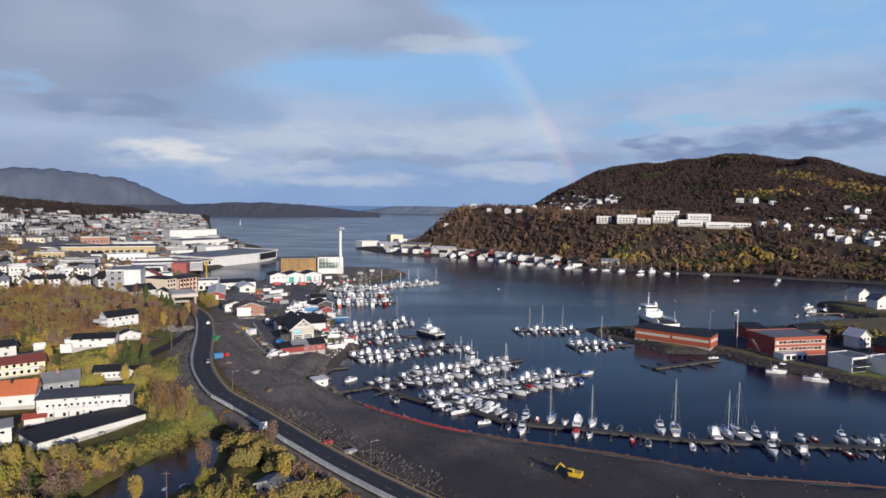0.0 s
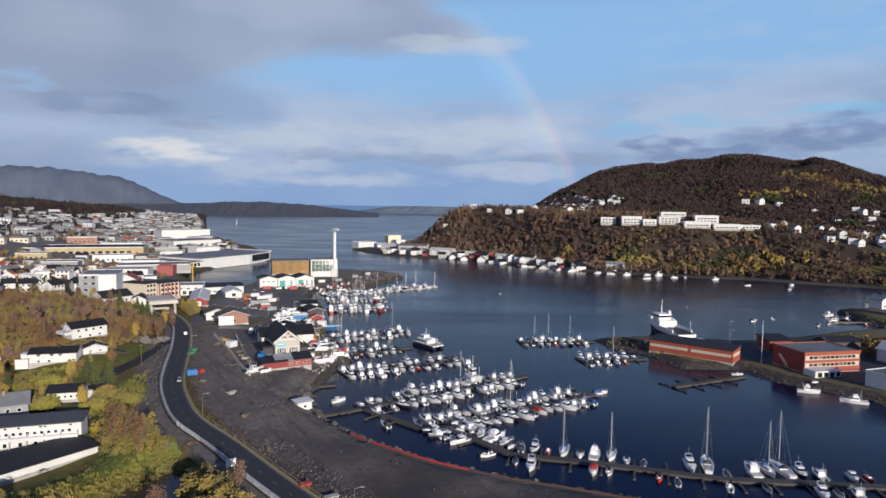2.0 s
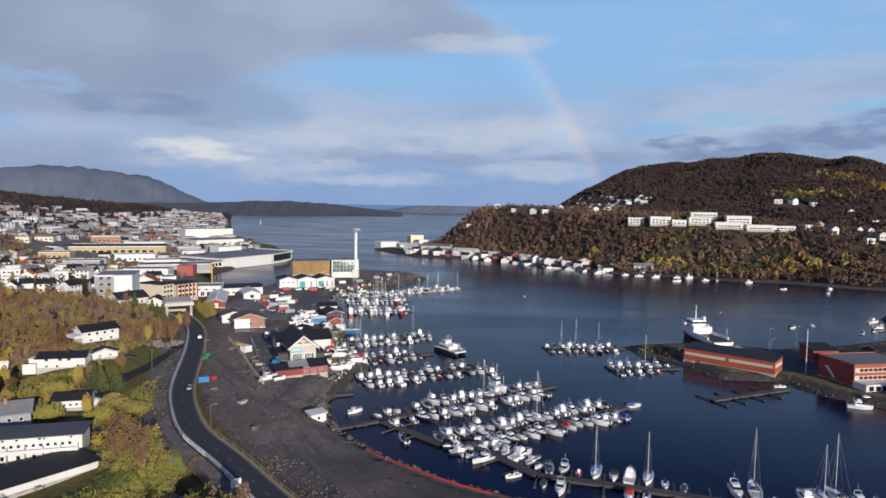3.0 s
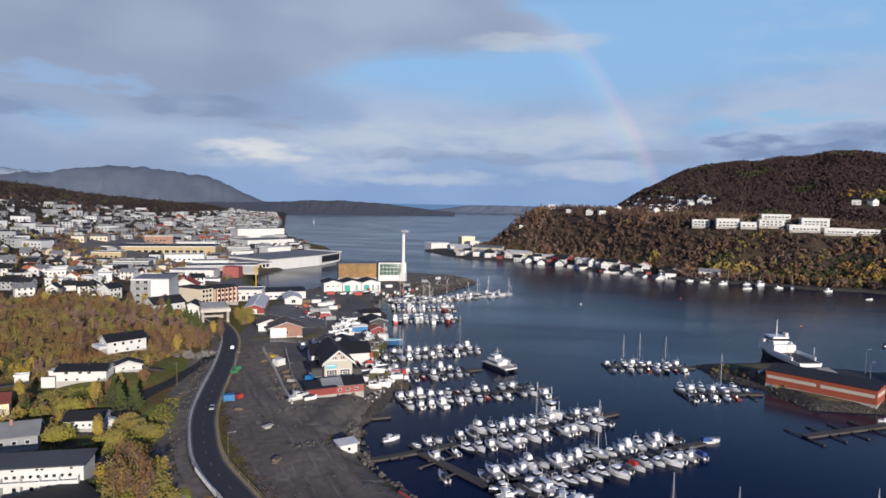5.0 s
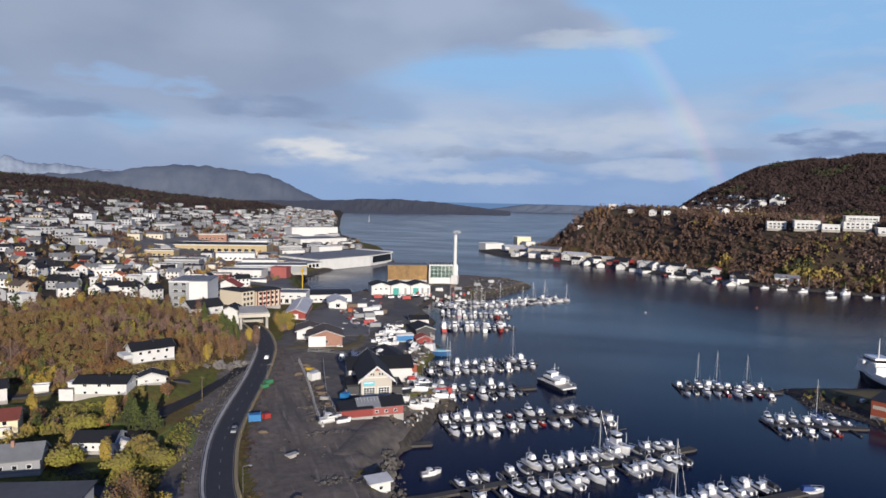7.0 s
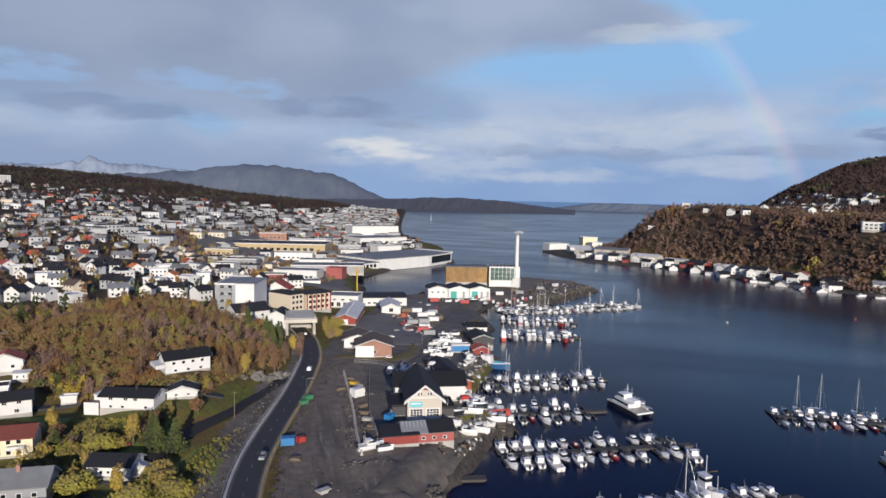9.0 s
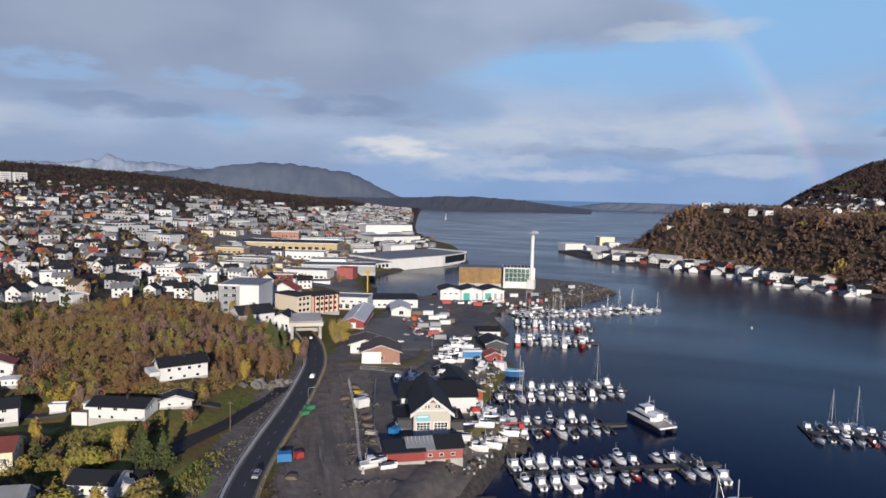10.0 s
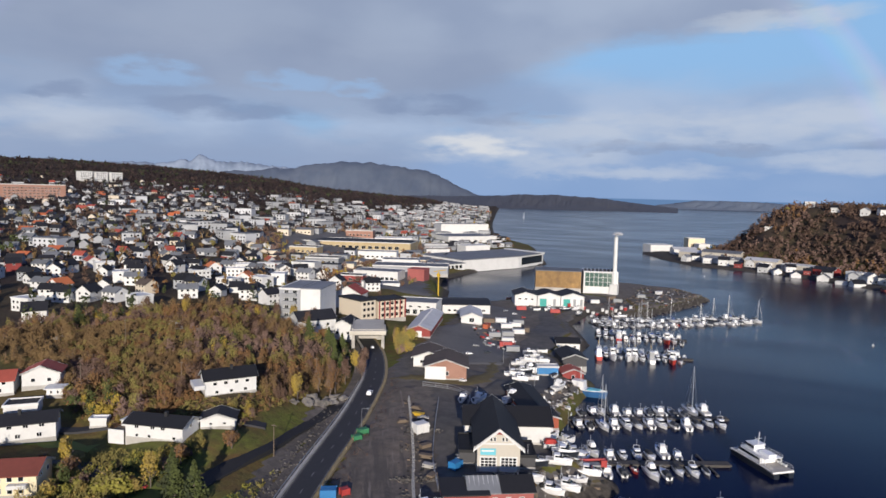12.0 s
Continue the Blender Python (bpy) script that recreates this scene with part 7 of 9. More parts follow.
box("aft_locker", -5.0, -1.2, -1.3, 1.3, 4.15, 5.0, M["hull_white"], cat_ferry, bevel=0.08)
tube("mast", (0.8, 0, 6.0), (0.6, 0, 9.6), 0.1, M["white"], cat_ferry)
tube("spreader", (0.7, -1.1, 7.6), (0.7, 1.1, 7.6), 0.06, M["white"], cat_ferry, sides=5)
for s in (-1, 1):
    tube("antenna", (0.3, s * 1.6, 6.0), (0.2, s * 1.7, 8.4), 0.04, M["white"], cat_ferry, sides=4)
    box("deck_post", -5.3, -5.1, s * 2.7 - 0.1, s * 2.7 + 0.1, 2.05, 4.0, M["white"], cat_ferry)
    tube("fender_rail", (-9, s * 3.5, 1.75), (7.5, s * 3.0, 1.75), 0.12, M["rubber"], cat_ferry, sides=6)
bm = bmesh.new()
for s in (-1, 1):
    for i in range(11):
        tube_into(bm, (-5.4 + i * 1.0, s * (2.95 - 0.06 * i), 4.15), (-5.4 + i * 1.0, s * (2.95 - 0.06 * i), 5.05), 0.03, sides=4)
    for z in (4.6, 5.05):
        tube_into(bm, (-5.4, s * 2.95, z), (4.6, s * 2.35, z), 0.03, sides=4)
part("upper_rail", bm, M["white"], cat_ferry)
bm = bmesh.new()
for s in (-1, 1):
    for i in range(9):
        tube_into(bm, (-9 + i * 1.0, s * 3.3, 2.2), (-9 + i * 1.0, s * 3.3, 3.2), 0.035, sides=4)
    tube_into(bm, (-9, s * 3.3, 3.2), (-1, s * 3.3, 3.2), 0.035, sides=4)
    tube_into(bm, (-9, s * 3.3, 2.7), (-1, s * 3.3, 2.7), 0.03, sides=4)
part("stern_rail", bm, M["white"], cat_ferry)
for i in range(3):
    part("life_raft", tube_into(bmesh.new(), (-7.5 + i * 1.3, -2.4, 2.6), (-6.6 + i * 1.3, -2.4, 2.6), 0.35, sides=10), M["white"], cat_ferry)

ferry = thing("car_ferry", "white car ferry with a black hull at the quay ramp", "ferry", m=pose(93.2, 303, 0, 0, 0, 103) @ Matrix.Scale(1.05, 4))
part("hull", hull_mesh(bmesh.new(), 30, 9.5, 2.4, stern=0.9, sheer=0.8), M["hull_dark"], ferry, "black steel hull")
part("bulwark", hull_mesh(bmesh.new(), 29.6, 9.1, 3.6, stern=0.9, sheer=0.5), M["hull_white"], ferry, "white bulwark above the black hull")
box("car_deck", -14.6, 3, -3.6, 3.6, 3.62, 3.75, M["asphalt"], ferry)
part("deckhouse", cabin_mesh(bmesh.new(), 0.0, 12.4, 4.2, 2.6, 3.3, 6.6, 0.0, 0.25, 0.97), M["hull_white"], ferry)
part("bridge", cabin_mesh(bmesh.new(), 2.5, 9.0, 3.1, 2.7, 6.6, 9.0, 0.05, 0.2, 0.95), M["hull_white"], ferry)
part("bridge_window", cabin_mesh(bmesh.new(), 2.4, 8.95, 3.12, 2.72, 7.6, 8.4, 0.05, 0.2, 0.975), M["glass_dark"], ferry)
for s in (-1, 1):
    box("side_casing", -11, 1, s * 4.3 - 0.25, s * 4.3 + 0.25, 3.5, 4.7, M["hull_white"], ferry, bevel=0.05)
    box("bridge_wing", 5.6, 8.2, s * 3.9 - 1.0, s * 3.9 + 1.0, 6.6, 7.7, M["white"], ferry, bevel=0.05)
    box("liferaft_rack", 1.2, 4.6, s * 3.3 - 0.4, s * 3.3 + 0.4, 6.6, 7.3, M["white"], ferry, bevel=0.1)
    tube("lamp_mast", (-10, s * 4.2, 4.5), (-10, s * 4.2, 8), 0.08, M["white"], ferry)
tube("mast", (5.5, 0, 9), (5.5, 0, 15), 0.2, M["white"], ferry, r1=0.1)
tube("mast", (3.5, 1.4, 9), (3.5, 1.4, 13), 0.16, M["white"], ferry, r1=0.1)
box("funnel", 2.0, 3.6, -2.4, -1.2, 9, 10.6, M["white"], ferry, bevel=0.08)
ramp = tagged(box("ferry_ramp", 98.5, 103.5, 278, 290, 1.7, 2.1, M["concrete"]), "concrete ferry ramp with dark edges", "ramp")
trawler = thing("trawler", "moored trawler with a deep blue hull and white deck", "fishing boat", m=pose(-61.5, 301.5, 0, 0, 0, -8))
part("hull", hull_mesh(bmesh.new(), 13, 4.0, 1.7, stern=0.8, sheer=0.5), M["hull_blue"], trawler, "deep blue hull")
part("bulwark", hull_mesh(bmesh.new(), 12.8, 3.85, 1.9, stern=0.8, sheer=0.5), M["hull_white"], trawler)
part("wheelhouse", cabin_mesh(bmesh.new(), -4.5, -0.5, 1.3, 1.3, 1.8, 4.2, 0.05, 0.1, 0.95), M["hull_white"], trawler)
part("cargo_hatch", box_into(bmesh.new(), 0.5, 4.0, -1.1, 1.1, 1.7, 2.3, 0.05), M["sign_blue"], trawler)
tube("mast", (-2, 0, 4.2), (-2, 0, 8.5), 0.1, M["white"], trawler)


# ---- trees ----
def crown_quads(rng, n, size, shape="round", gaps=0.25):
    """Small leaf sprays in a crown of unit radius: centres out towards the shell, in lobes, with gaps."""
    lobes = rng.normal(0, 1, (7, 3))
    lobes = lobes / np.linalg.norm(lobes, axis=1)[:, None] * rng.uniform(0.35, 0.62, (7, 1))
    lobes[:, 2] = np.abs(lobes[:, 2]) * 0.9 + 0.1
    c = lobes[rng.integers(7, size=n)]
    d = rng.normal(0, 1, (n, 3))
    d = d / np.linalg.norm(d, axis=1)[:, None]
    c = c + d * rng.uniform(0.25, 0.55, (n, 1)) ** 0.8
    if shape == "cone":
        h = rng.uniform(0, 1, n) ** 1.4
        a = rng.uniform(0, 6.28, n)
        r = (1 - h) * (0.75 + 0.35 * np.sin(h * 40)) * rng.uniform(0.5, 1, n)
        c = np.stack([np.cos(a) * r * 0.9, np.sin(a) * r * 0.9, h * 2.4 - 0.9], 1)
    if shape == "column":
        c[:, 2] *= 1.7
        c[:, :2] *= 0.75
    nrm = d + rng.normal(0, 0.5, (n, 3))
    nrm /= np.linalg.norm(nrm, axis=1)[:, None]
    u = np.cross(nrm, rng.normal(0, 1, (n, 3)))
    u /= np.linalg.norm(u, axis=1)[:, None]
    v = np.cross(nrm, u)
    s = size * rng.uniform(0.6, 1.4, (n, 1))
    return np.stack([c - u * s - v * s * 0.7, c + u * s - v * s * 0.5, c + u * s * 0.8 + v * s * 0.7, c - u * s * 0.7 + v * s * 0.6], 1)


def woods(name, label, category, places, radius, mats, seed, per_tree, size, shapes=("round",), sit=0.55, stems=False, drift_size=28, jitter=0.28, vary=(0.6, 1.35), tall=(0.85, 1.45)):
    """Many trees as one mesh for each leaf colour; places are rows of x, y."""
    rng = np.random.default_rng(seed)
    templates = [crown_quads(rng, per_tree, size, shapes[i % len(shapes)]) for i in range(10)]
    z = lie(places[:, 0], places[:, 1])
    which = rng.integers(len(mats), size=len(places)) if seed >= 0 else None
    # colours come in drifts
    drift = rolling(places[:, 0], places[:, 1], drift_size, seed % 7) * 0.9 + rng.normal(0, jitter, len(places))
    order = np.argsort(np.argsort(drift)) / max(1, len(places) - 1)
    weights = np.cumsum([m[1] for m in mats])
    which = np.searchsorted(weights / weights[-1], order * 0.9999)
    done = []
    for k, (mat, _) in enumerate(mats):
        sel = np.nonzero(which == k)[0]
        if len(sel) == 0:
            continue
        out = []
        for i in sel:
            t = templates[rng.integers(10)]
            r = radius * rng.uniform(*vary)
            a = rng.uniform(0, 6.28)
            rot = np.array([[math.cos(a), -math.sin(a), 0], [math.sin(a), math.cos(a), 0], [0, 0, rng.uniform(*tall)]])
            out.append((t.reshape(-1, 3) @ rot.T) * r + (places[i, 0], places[i, 1], z[i] + r * sit))
        v = np.concatenate(out)
        n = len(v) // 4
        me = bpy.data.meshes.new(name)
        me.vertices.add(len(v))
        me.vertices.foreach_set("co", v.ravel())
        me.loops.add(n * 4)
        me.loops.foreach_set("vertex_index", np.arange(n * 4))
        me.polygons.add(n)
        me.polygons.foreach_set("loop_start", np.arange(n) * 4)
        me.materials.append(M[mat])
        me.update()
        ob = new(name, me)
        done.append(tagged(ob, label, category, kind="stuff"))
    if stems:
        bm_v, bm_f = [], []
        for i in rng.permutation(len(places))[:int(len(places) * 0.6)]:
            h, r = radius * rng.uniform(1.2, 2.4), 0.09
            lean = rng.normal(0, 0.35, 2)
            p = np.array([places[i, 0], places[i, 1], z[i] - 0.3])
            q = p + (lean[0], lean[1], h)
            b = len(bm_v)
            for c, rr in ((p, r), (q, r * 0.4)):
                for a in (0, 2.09, 4.19):
                    bm_v.append(c + (math.cos(a) * rr, math.sin(a) * rr, 0))
            bm_f += [(b, b + 1, b + 4, b + 3), (b + 1, b + 2, b + 5, b + 4), (b + 2, b, b + 3, b + 5)]
        tagged(link_mesh("stems", bm_v, bm_f, M["twig"]), "bare grey birch stems in the scrub", "tree trunks", kind="stuff")
    return done


def scattered(rng, outline, count, avoid=(), clear=0.0):
    """Random plan points inside an outline, off the paved ground and the buildings."""
    xs, ys = [p[0] for p in outline], [p[1] for p in outline]
    out = np.zeros((0, 2))
    while len(out) < count:
        p = np.stack([rng.uniform(min(xs), max(xs), count * 3), rng.uniform(min(ys), max(ys), count * 3)], 1)
        keep = poly_distance(p[:, 0], p[:, 1], outline) > 0
        for x, y, r in avoid:
            keep &= np.hypot(p[:, 0] - x, p[:, 1] - y) > r + clear
        out = np.concatenate([out, p[keep]])
    return out[:count]


def road_clear(p, r):
    d = np.full(len(p), 1e9)
    for line in (road_line, SIDE_ROAD):
        for q in line[::3]:
            d = np.minimum(d, np.hypot(p[:, 0] - q[0], p[:, 1] - q[1]))
    return p[d > r]


def lot(o, w, d):
    """The clear circle round a building, from its empty."""
    m = o.matrix_basis
    c = m @ Vector((w / 2, d / 2, 0))
    return (c.x, c.y, math.hypot(w, d) / 2)


LOTS = []
for o in list(scene.objects):
    if o.parent is None and o.type == "EMPTY" and any(c.name.startswith("wall") for c in o.children):
        b = [c for c in o.children if c.name.startswith("wall")][0]
        xs = [v.co.x for v in b.data.vertices]
        ys = [v.co.y for v in b.data.vertices]
        LOTS.append(lot(o, max(xs), max(ys)))
NEAR_LOTS = [q for q in LOTS if q[2] < 25]

wood_rng = np.random.default_rng(11)
KNOLL = [(-136, 201), (-152, 201), (-178, 207), (-205, 212), (-226, 228), (-232, 252), (-215, 270), (-195, 282), (-172, 290), (-158, 284), (-146, 272), (-134, 277), (-122, 272), (-112, 254), (-106, 236), (-112, 222), (-126, 231), (-134, 220), (-128, 208)]
KNOLL_TOP = [(-150, 203), (-184, 216), (-202, 233), (-206, 252), (-185, 254), (-166, 246), (-150, 238), (-142, 226), (-136, 212)]
low_p = road_clear(scattered(wood_rng, KNOLL_TOP, 2600, NEAR_LOTS, 0.5), 8)
woods("low_scrub", "low olive and russet heath on top of the knoll", "scrub", low_p, 0.75, [("scrub_brown", 3.6), ("leaf_olive", 2.6), ("leaf_russet", 1.6), ("leaf_brown", 1.0), ("twig", 1.6)], 23, 60, 0.13, ("round",), drift_size=11, jitter=0.14)
p = road_clear(scattered(wood_rng, KNOLL, 2000, NEAR_LOTS, 0.5), 8)
p = p[(poly_distance(p[:, 0], p[:, 1], KNOLL_TOP) < 1) | (wood_rng.uniform(0, 1, len(p)) < 0.22)]
woods("scrub", "dense autumn birch and willow scrub on the knoll", "scrub", p, 1.55, [("scrub_brown", 4.2), ("leaf_brown", 2.2), ("leaf_russet", 1.7), ("leaf_olive", 2.6), ("twig", 2.4), ("leaf_green", 0.25), ("leaf_yellow", 0.2)], 21, 150, 0.085, ("round", "column"), stems=True, drift_size=15, jitter=0.14)
SLOPES = [[(-128, 180), (-112, 188), (-104, 180), (-104, 172), (-116, 168), (-130, 176)], [(-124, 199), (-112, 203), (-106, 214), (-108, 232), (-100, 228), (-102, 205), (-104, 196), (-114, 192)],
          [(-112, 118), (-78, 121), (-70, 127), (-69, 118), (-73, 104), (-62, 92), (-90, 78), (-125, 90)], [(-35, 128), (-40, 136), (-48, 139), (-53, 134), (-50, 128), (-42, 124)],
          [(-34, 116), (-28, 112), (-18, 101), (-14, 92), (-30, 88), (-52, 92), (-48, 102), (-37, 110)], [(-88, 152), (-76, 162), (-72, 156), (-66, 150), (-74, 142), (-84, 148)], [(-148, 178), (-132, 184), (-128, 178), (-140, 168), (-152, 170)], [(-120, 203), (-110, 212), (-107, 224), (-109, 236), (-116, 234), (-114, 222), (-120, 212)], [(-150, 198), (-136, 199), (-129, 205), (-132, 213), (-146, 207)], [(-76, 106), (-70, 109), (-62, 117), (-50, 118), (-42, 104), (-56, 92), (-84, 98)],
          [(-119, 283), (-122, 290), (-132, 306), (-140, 320), (-134, 322), (-124, 306), (-115, 290)]]
POND_VIEW = [(-74, 116), (-72, 104), (-64, 92), (-54, 92), (-50, 104), (-54, 120)]      # open reeds at the near end of the pond
for k, (zone, n, r) in enumerate(zip(SLOPES, (110, 170, 1250, 110, 420, 90, 90, 130, 60, 120, 70), (1.2, 1.0, 1.35, 1.5, 1.3, 1.6, 1.2, 1.0, 0.8, 0.9, 1.4))):
    p = road_clear(scattered(wood_rng, zone, n, NEAR_LOTS, 1.0), 8)
    p = p[poly_distance(p[:, 0], p[:, 1], POND) < -1.5]
    p = p[poly_distance(p[:, 0], p[:, 1], POND_VIEW) < 0]
    woods("thicket", "olive and yellow autumn bushes by the pond and road", "bushes", p, r, [("leaf_olive", 3.4), ("leaf_ochre", 3.4), ("leaf_lime", 1.2), ("leaf_yellow", 0.7), ("leaf_brown", 0.6), ("twig", 0.9), ("leaf_green", 0.3)], 31 + k, 190, 0.085, ("round", "column"), drift_size=7)


GRASS = [[(-152, 200), (-136, 200), (-128, 207), (-131, 214), (-150, 212), (-172, 208)], [(-112, 120), (-70, 128), (-60, 138), (-58, 146), (-72, 156), (-84, 150), (-100, 138)], [(-134, 178), (-104, 176), (-98, 196), (-108, 216), (-112, 200), (-132, 192)],
         [(-104, 160), (-84, 168), (-86, 190), (-98, 206), (-104, 196), (-96, 176)], [(-70, 92), (-30, 92), (-30, 112), (-50, 100), (-70, 100)], [(-160, 150), (-130, 160), (-118, 172), (-150, 178), (-165, 165)], [(-138, 204), (-122, 202), (-108, 212), (-107, 236), (-116, 238), (-124, 230), (-136, 216)], [(-118, 166), (-98, 160), (-90, 168), (-92, 192), (-104, 200), (-120, 192)]]
for k, (zone, n) in enumerate(zip(GRASS, (900, 1500, 1300, 900, 700, 700, 1300, 1000))):
    p = road_clear(scattered(wood_rng, zone, n, NEAR_LOTS, 0.2), 7.5)
    woods("tall_grass", "withered russet grass below the knoll" if k == 0 else "yellow-green autumn grass tufts", "grass", p, 0.55, [("leaf_russet", 4), ("leaf_brown", 1)] if k == 0 else [("leaf_russet", 3), ("leaf_olive", 3), ("leaf_brown", 1.5)] if k == 6 else [("leaf_olive", 3), ("leaf_lime", 1.6), ("leaf_green", 2.4)], 71 + k, 14, 0.2, drift_size=9)


# rank growth and spoil along the edges of the fill
for k, (line, off, wide, n) in enumerate(((stretch(62, 262), -5.6, 1.1, 420), (shore_line, -3.4, 1.8, 700))):
    i = wood_rng.integers(len(line), size=n)
    o = offsets(line)[i] * (off + wood_rng.normal(0, wide, n))[:, None]
    woods("rough_growth", "withered brown weeds along the edge of the fill", "weeds", line[i, :2] + o, 0.5, [("hill_sun", 4), ("hill_brown", 3), ("scrub_brown", 1)], 81 + k, 12, 0.16, drift_size=6)


def tree_base(label, height, spread, leaf, seed, shape="round", leaves=420, size=0.115, bare=0.0, bush=False, second=None):
    """A tree: tapered trunk, limbs, and a crown of many small leaf sprays."""
    rng = np.random.default_rng(seed)
    e = thing("tree", label, "tree", "garden trees")
    bm = bmesh.new()
    prev, r = Vector((0, 0, -0.4)), 0.05 * height * 0.5
    for i in range(4):
        nxt = Vector((rng.normal(0, 0.12), rng.normal(0, 0.12), height * 0.2 * (i + 1)))
        tube_into(bm, prev, nxt, r, r * 0.75, 7)
        prev, r = nxt, r * 0.75
    part("trunk", bm, M["bark"], e)
    if shape != "cone":
        for i in range(4):
            a = i * 1.6 + rng.uniform(0, 0.5)
            z = height * rng.uniform(0.25, 0.6)
            tip = Vector((math.cos(a) * spread * 0.75, math.sin(a) * spread * 0.75, z + height * rng.uniform(0.15, 0.35)))
            bm = tube_into(bmesh.new(), (0, 0, z), tip, 0.06, 0.02, 5)
            for q in range(3):
                s = Vector((0, 0, z)).lerp(tip, 0.5 + 0.16 * q)
                tube_into(bm, s, s + Vector(rng.normal(0, 0.5, 3)) + Vector((0, 0, 0.6)), 0.025, 0.008, 4)
            part("limb", bm, M["bark"], e)
    q = crown_quads(rng, leaves, size * (0.8 if bare else 1), shape)
    k = np.array([spread, spread, height * (0.46 if bush else 0.36)])
    if bush:
        q[:, :, 2] -= 0.28
    v = q.reshape(-1, 3) * k + (0, 0, height * ({"cone": 0.42, "column": 0.5}.get(shape, 0.36)))
    tint = (np.sin(q[:, 0, 0] * 3.1 + seed) + np.cos(q[:, 0, 1] * 2.7) + rng.normal(0, 0.7, len(q)) > 0.9).astype(int)
    link_mesh("crown", v, [(4 * i, 4 * i + 1, 4 * i + 2, 4 * i + 3) for i in range(len(q))], M[leaf], e, mats=[M[leaf], M[second or leaf]], face_mats=tint.tolist())
    return e


TREES = {
    "yellow": tree_base("birch in bright yellow leaf", 6.0, 1.9, "leaf_yellow", 1, "column", 700, 0.09, second="leaf_ochre"),
    "lime": tree_base("round lime-green willow in a garden", 5.2, 3.9, "leaf_lime", 2, leaves=2200, size=0.075, bush=True, second="leaf_olive"),
    "olive": tree_base("olive-yellow autumn willow thicket by the road", 5.6, 3.3, "leaf_olive", 3, leaves=1900, size=0.075, bush=True, second="leaf_ochre"),
    "brown": tree_base("half-bare brown birch on the slope", 6.5, 2.0, "leaf_brown", 4, "column", 520, 0.09, second="twig"),
    "russet": tree_base("russet autumn rowan in the scrub", 5.0, 1.9, "leaf_russet", 5, leaves=700, size=0.09, second="leaf_brown"),
    "bare": tree_base("nearly bare brown birch with pale stems", 7.2, 2.1, "leaf_russet", 6, "column", 340, 0.07, 1.0, second="twig"),
    "spruce": tree_base("dark green spruce among the birches", 7.6, 2.9, "needle", 7, "cone", 1300, 0.085, second="leaf_green"),
}
USED_TREES = set()


def plant(kind, x, y, turn=0.0):
    base = TREES[kind]
    m = pose(x, y, height_at(x, y), 0, 0, turn)
    if kind in USED_TREES:
        return copy_thing(base, m)
    USED_TREES.add(kind)
    base.matrix_basis = m
    return base


for kind, spots in {
    "lime": ((-114.4, 183.4), (-107, 170.3), (-93.5, 171), (-88, 174)),
    "yellow": ((-110, 187.7), (-114.5, 232.7), (-97, 171), (-118, 262), (-33.5, 108), (-62, 108), (-88, 112), (-98, 110), (-160, 285), (-186, 262), (-128, 184)),
    "spruce": ((-103.5, 187.5), (-100, 188.6), (-106.8, 189.8), (-126, 263), (-129, 266), (-123, 259), (-132, 268), (-130, 272), (-138, 266), (-206, 238), (-118, 255)),
    "bare": ((-73, 146), (-70, 148), (-76, 147), (-72, 150), (-78, 151), (-75.5, 154), (-80, 157), (-83, 158.6), (-69.5, 145), (-54, 120.5), (-113, 246), (-116, 243), (-111, 241), (-54, 121.5)),
    "olive": ((-49.6, 128), (-45.5, 126), (-51, 132), (-42.5, 122.5), (-39.8, 120), (-44, 117), (-36, 114), (-95.6, 179), (-77, 154), (-80, 158), (-92, 177), (-96, 180), (-85, 165), (-25, 104), (-30, 102), (-82, 118), (-92, 117), (-103, 115)),
    "brown": ((-117, 250), (-115, 253), (-113, 258), (-117, 265), (-150, 280), (-165, 282), (-180, 275), (-195, 270), (-205, 262), (-210, 250), (-152, 286), (-41, 126)),
    "russet": ((-126, 183), (-131, 181), (-112, 196), (-108, 205), (-140, 276), (-176, 284), (-60, 150), (-20, 100)),
}.items():
    for i, (x, y) in enumerate(spots):
        plant(kind, x, y, 47 * i)

# a pale rock face above the lane
def outcrop(label, spots, seed):
    rng = np.random.default_rng(seed)
    e = thing("rock_face", label, "rock")
    for x, y, r in spots:
        bm = bmesh.new()
        bmesh.ops.create_icosphere(bm, subdivisions=2, radius=1)
        for v in bm.verts:
            k = 0.75 + 0.34 * rng.normal()
            v.co = Vector((v.co.x * r * k, v.co.y * r * 0.8 * k, v.co.z * r * 0.7 * k))
        ob = part("boulder", bm, M["rock"], e)
        ob.matrix_basis = pose(x, y, height_at(x, y) + r * 0.25, 0, 0, 40)


outcrop("pale grey blasted rock face above the lane", ((-112.3, 234, 2.0), (-111, 237, 2.3), (-109.6, 240, 2.0), (-108.4, 243, 1.6), (-113.6, 236.5, 2.2), (-111.5, 241.5, 1.9), (-114, 231, 1.4)), 5)
outcrop("lichen-pale rock showing through the scrub on the knoll", ((-168, 244, 1.5), (-172, 247, 1.8), (-163, 246, 1.3), (-197, 226, 1.5), (-190, 219, 1.3), (-178, 249, 1.4)), 6)

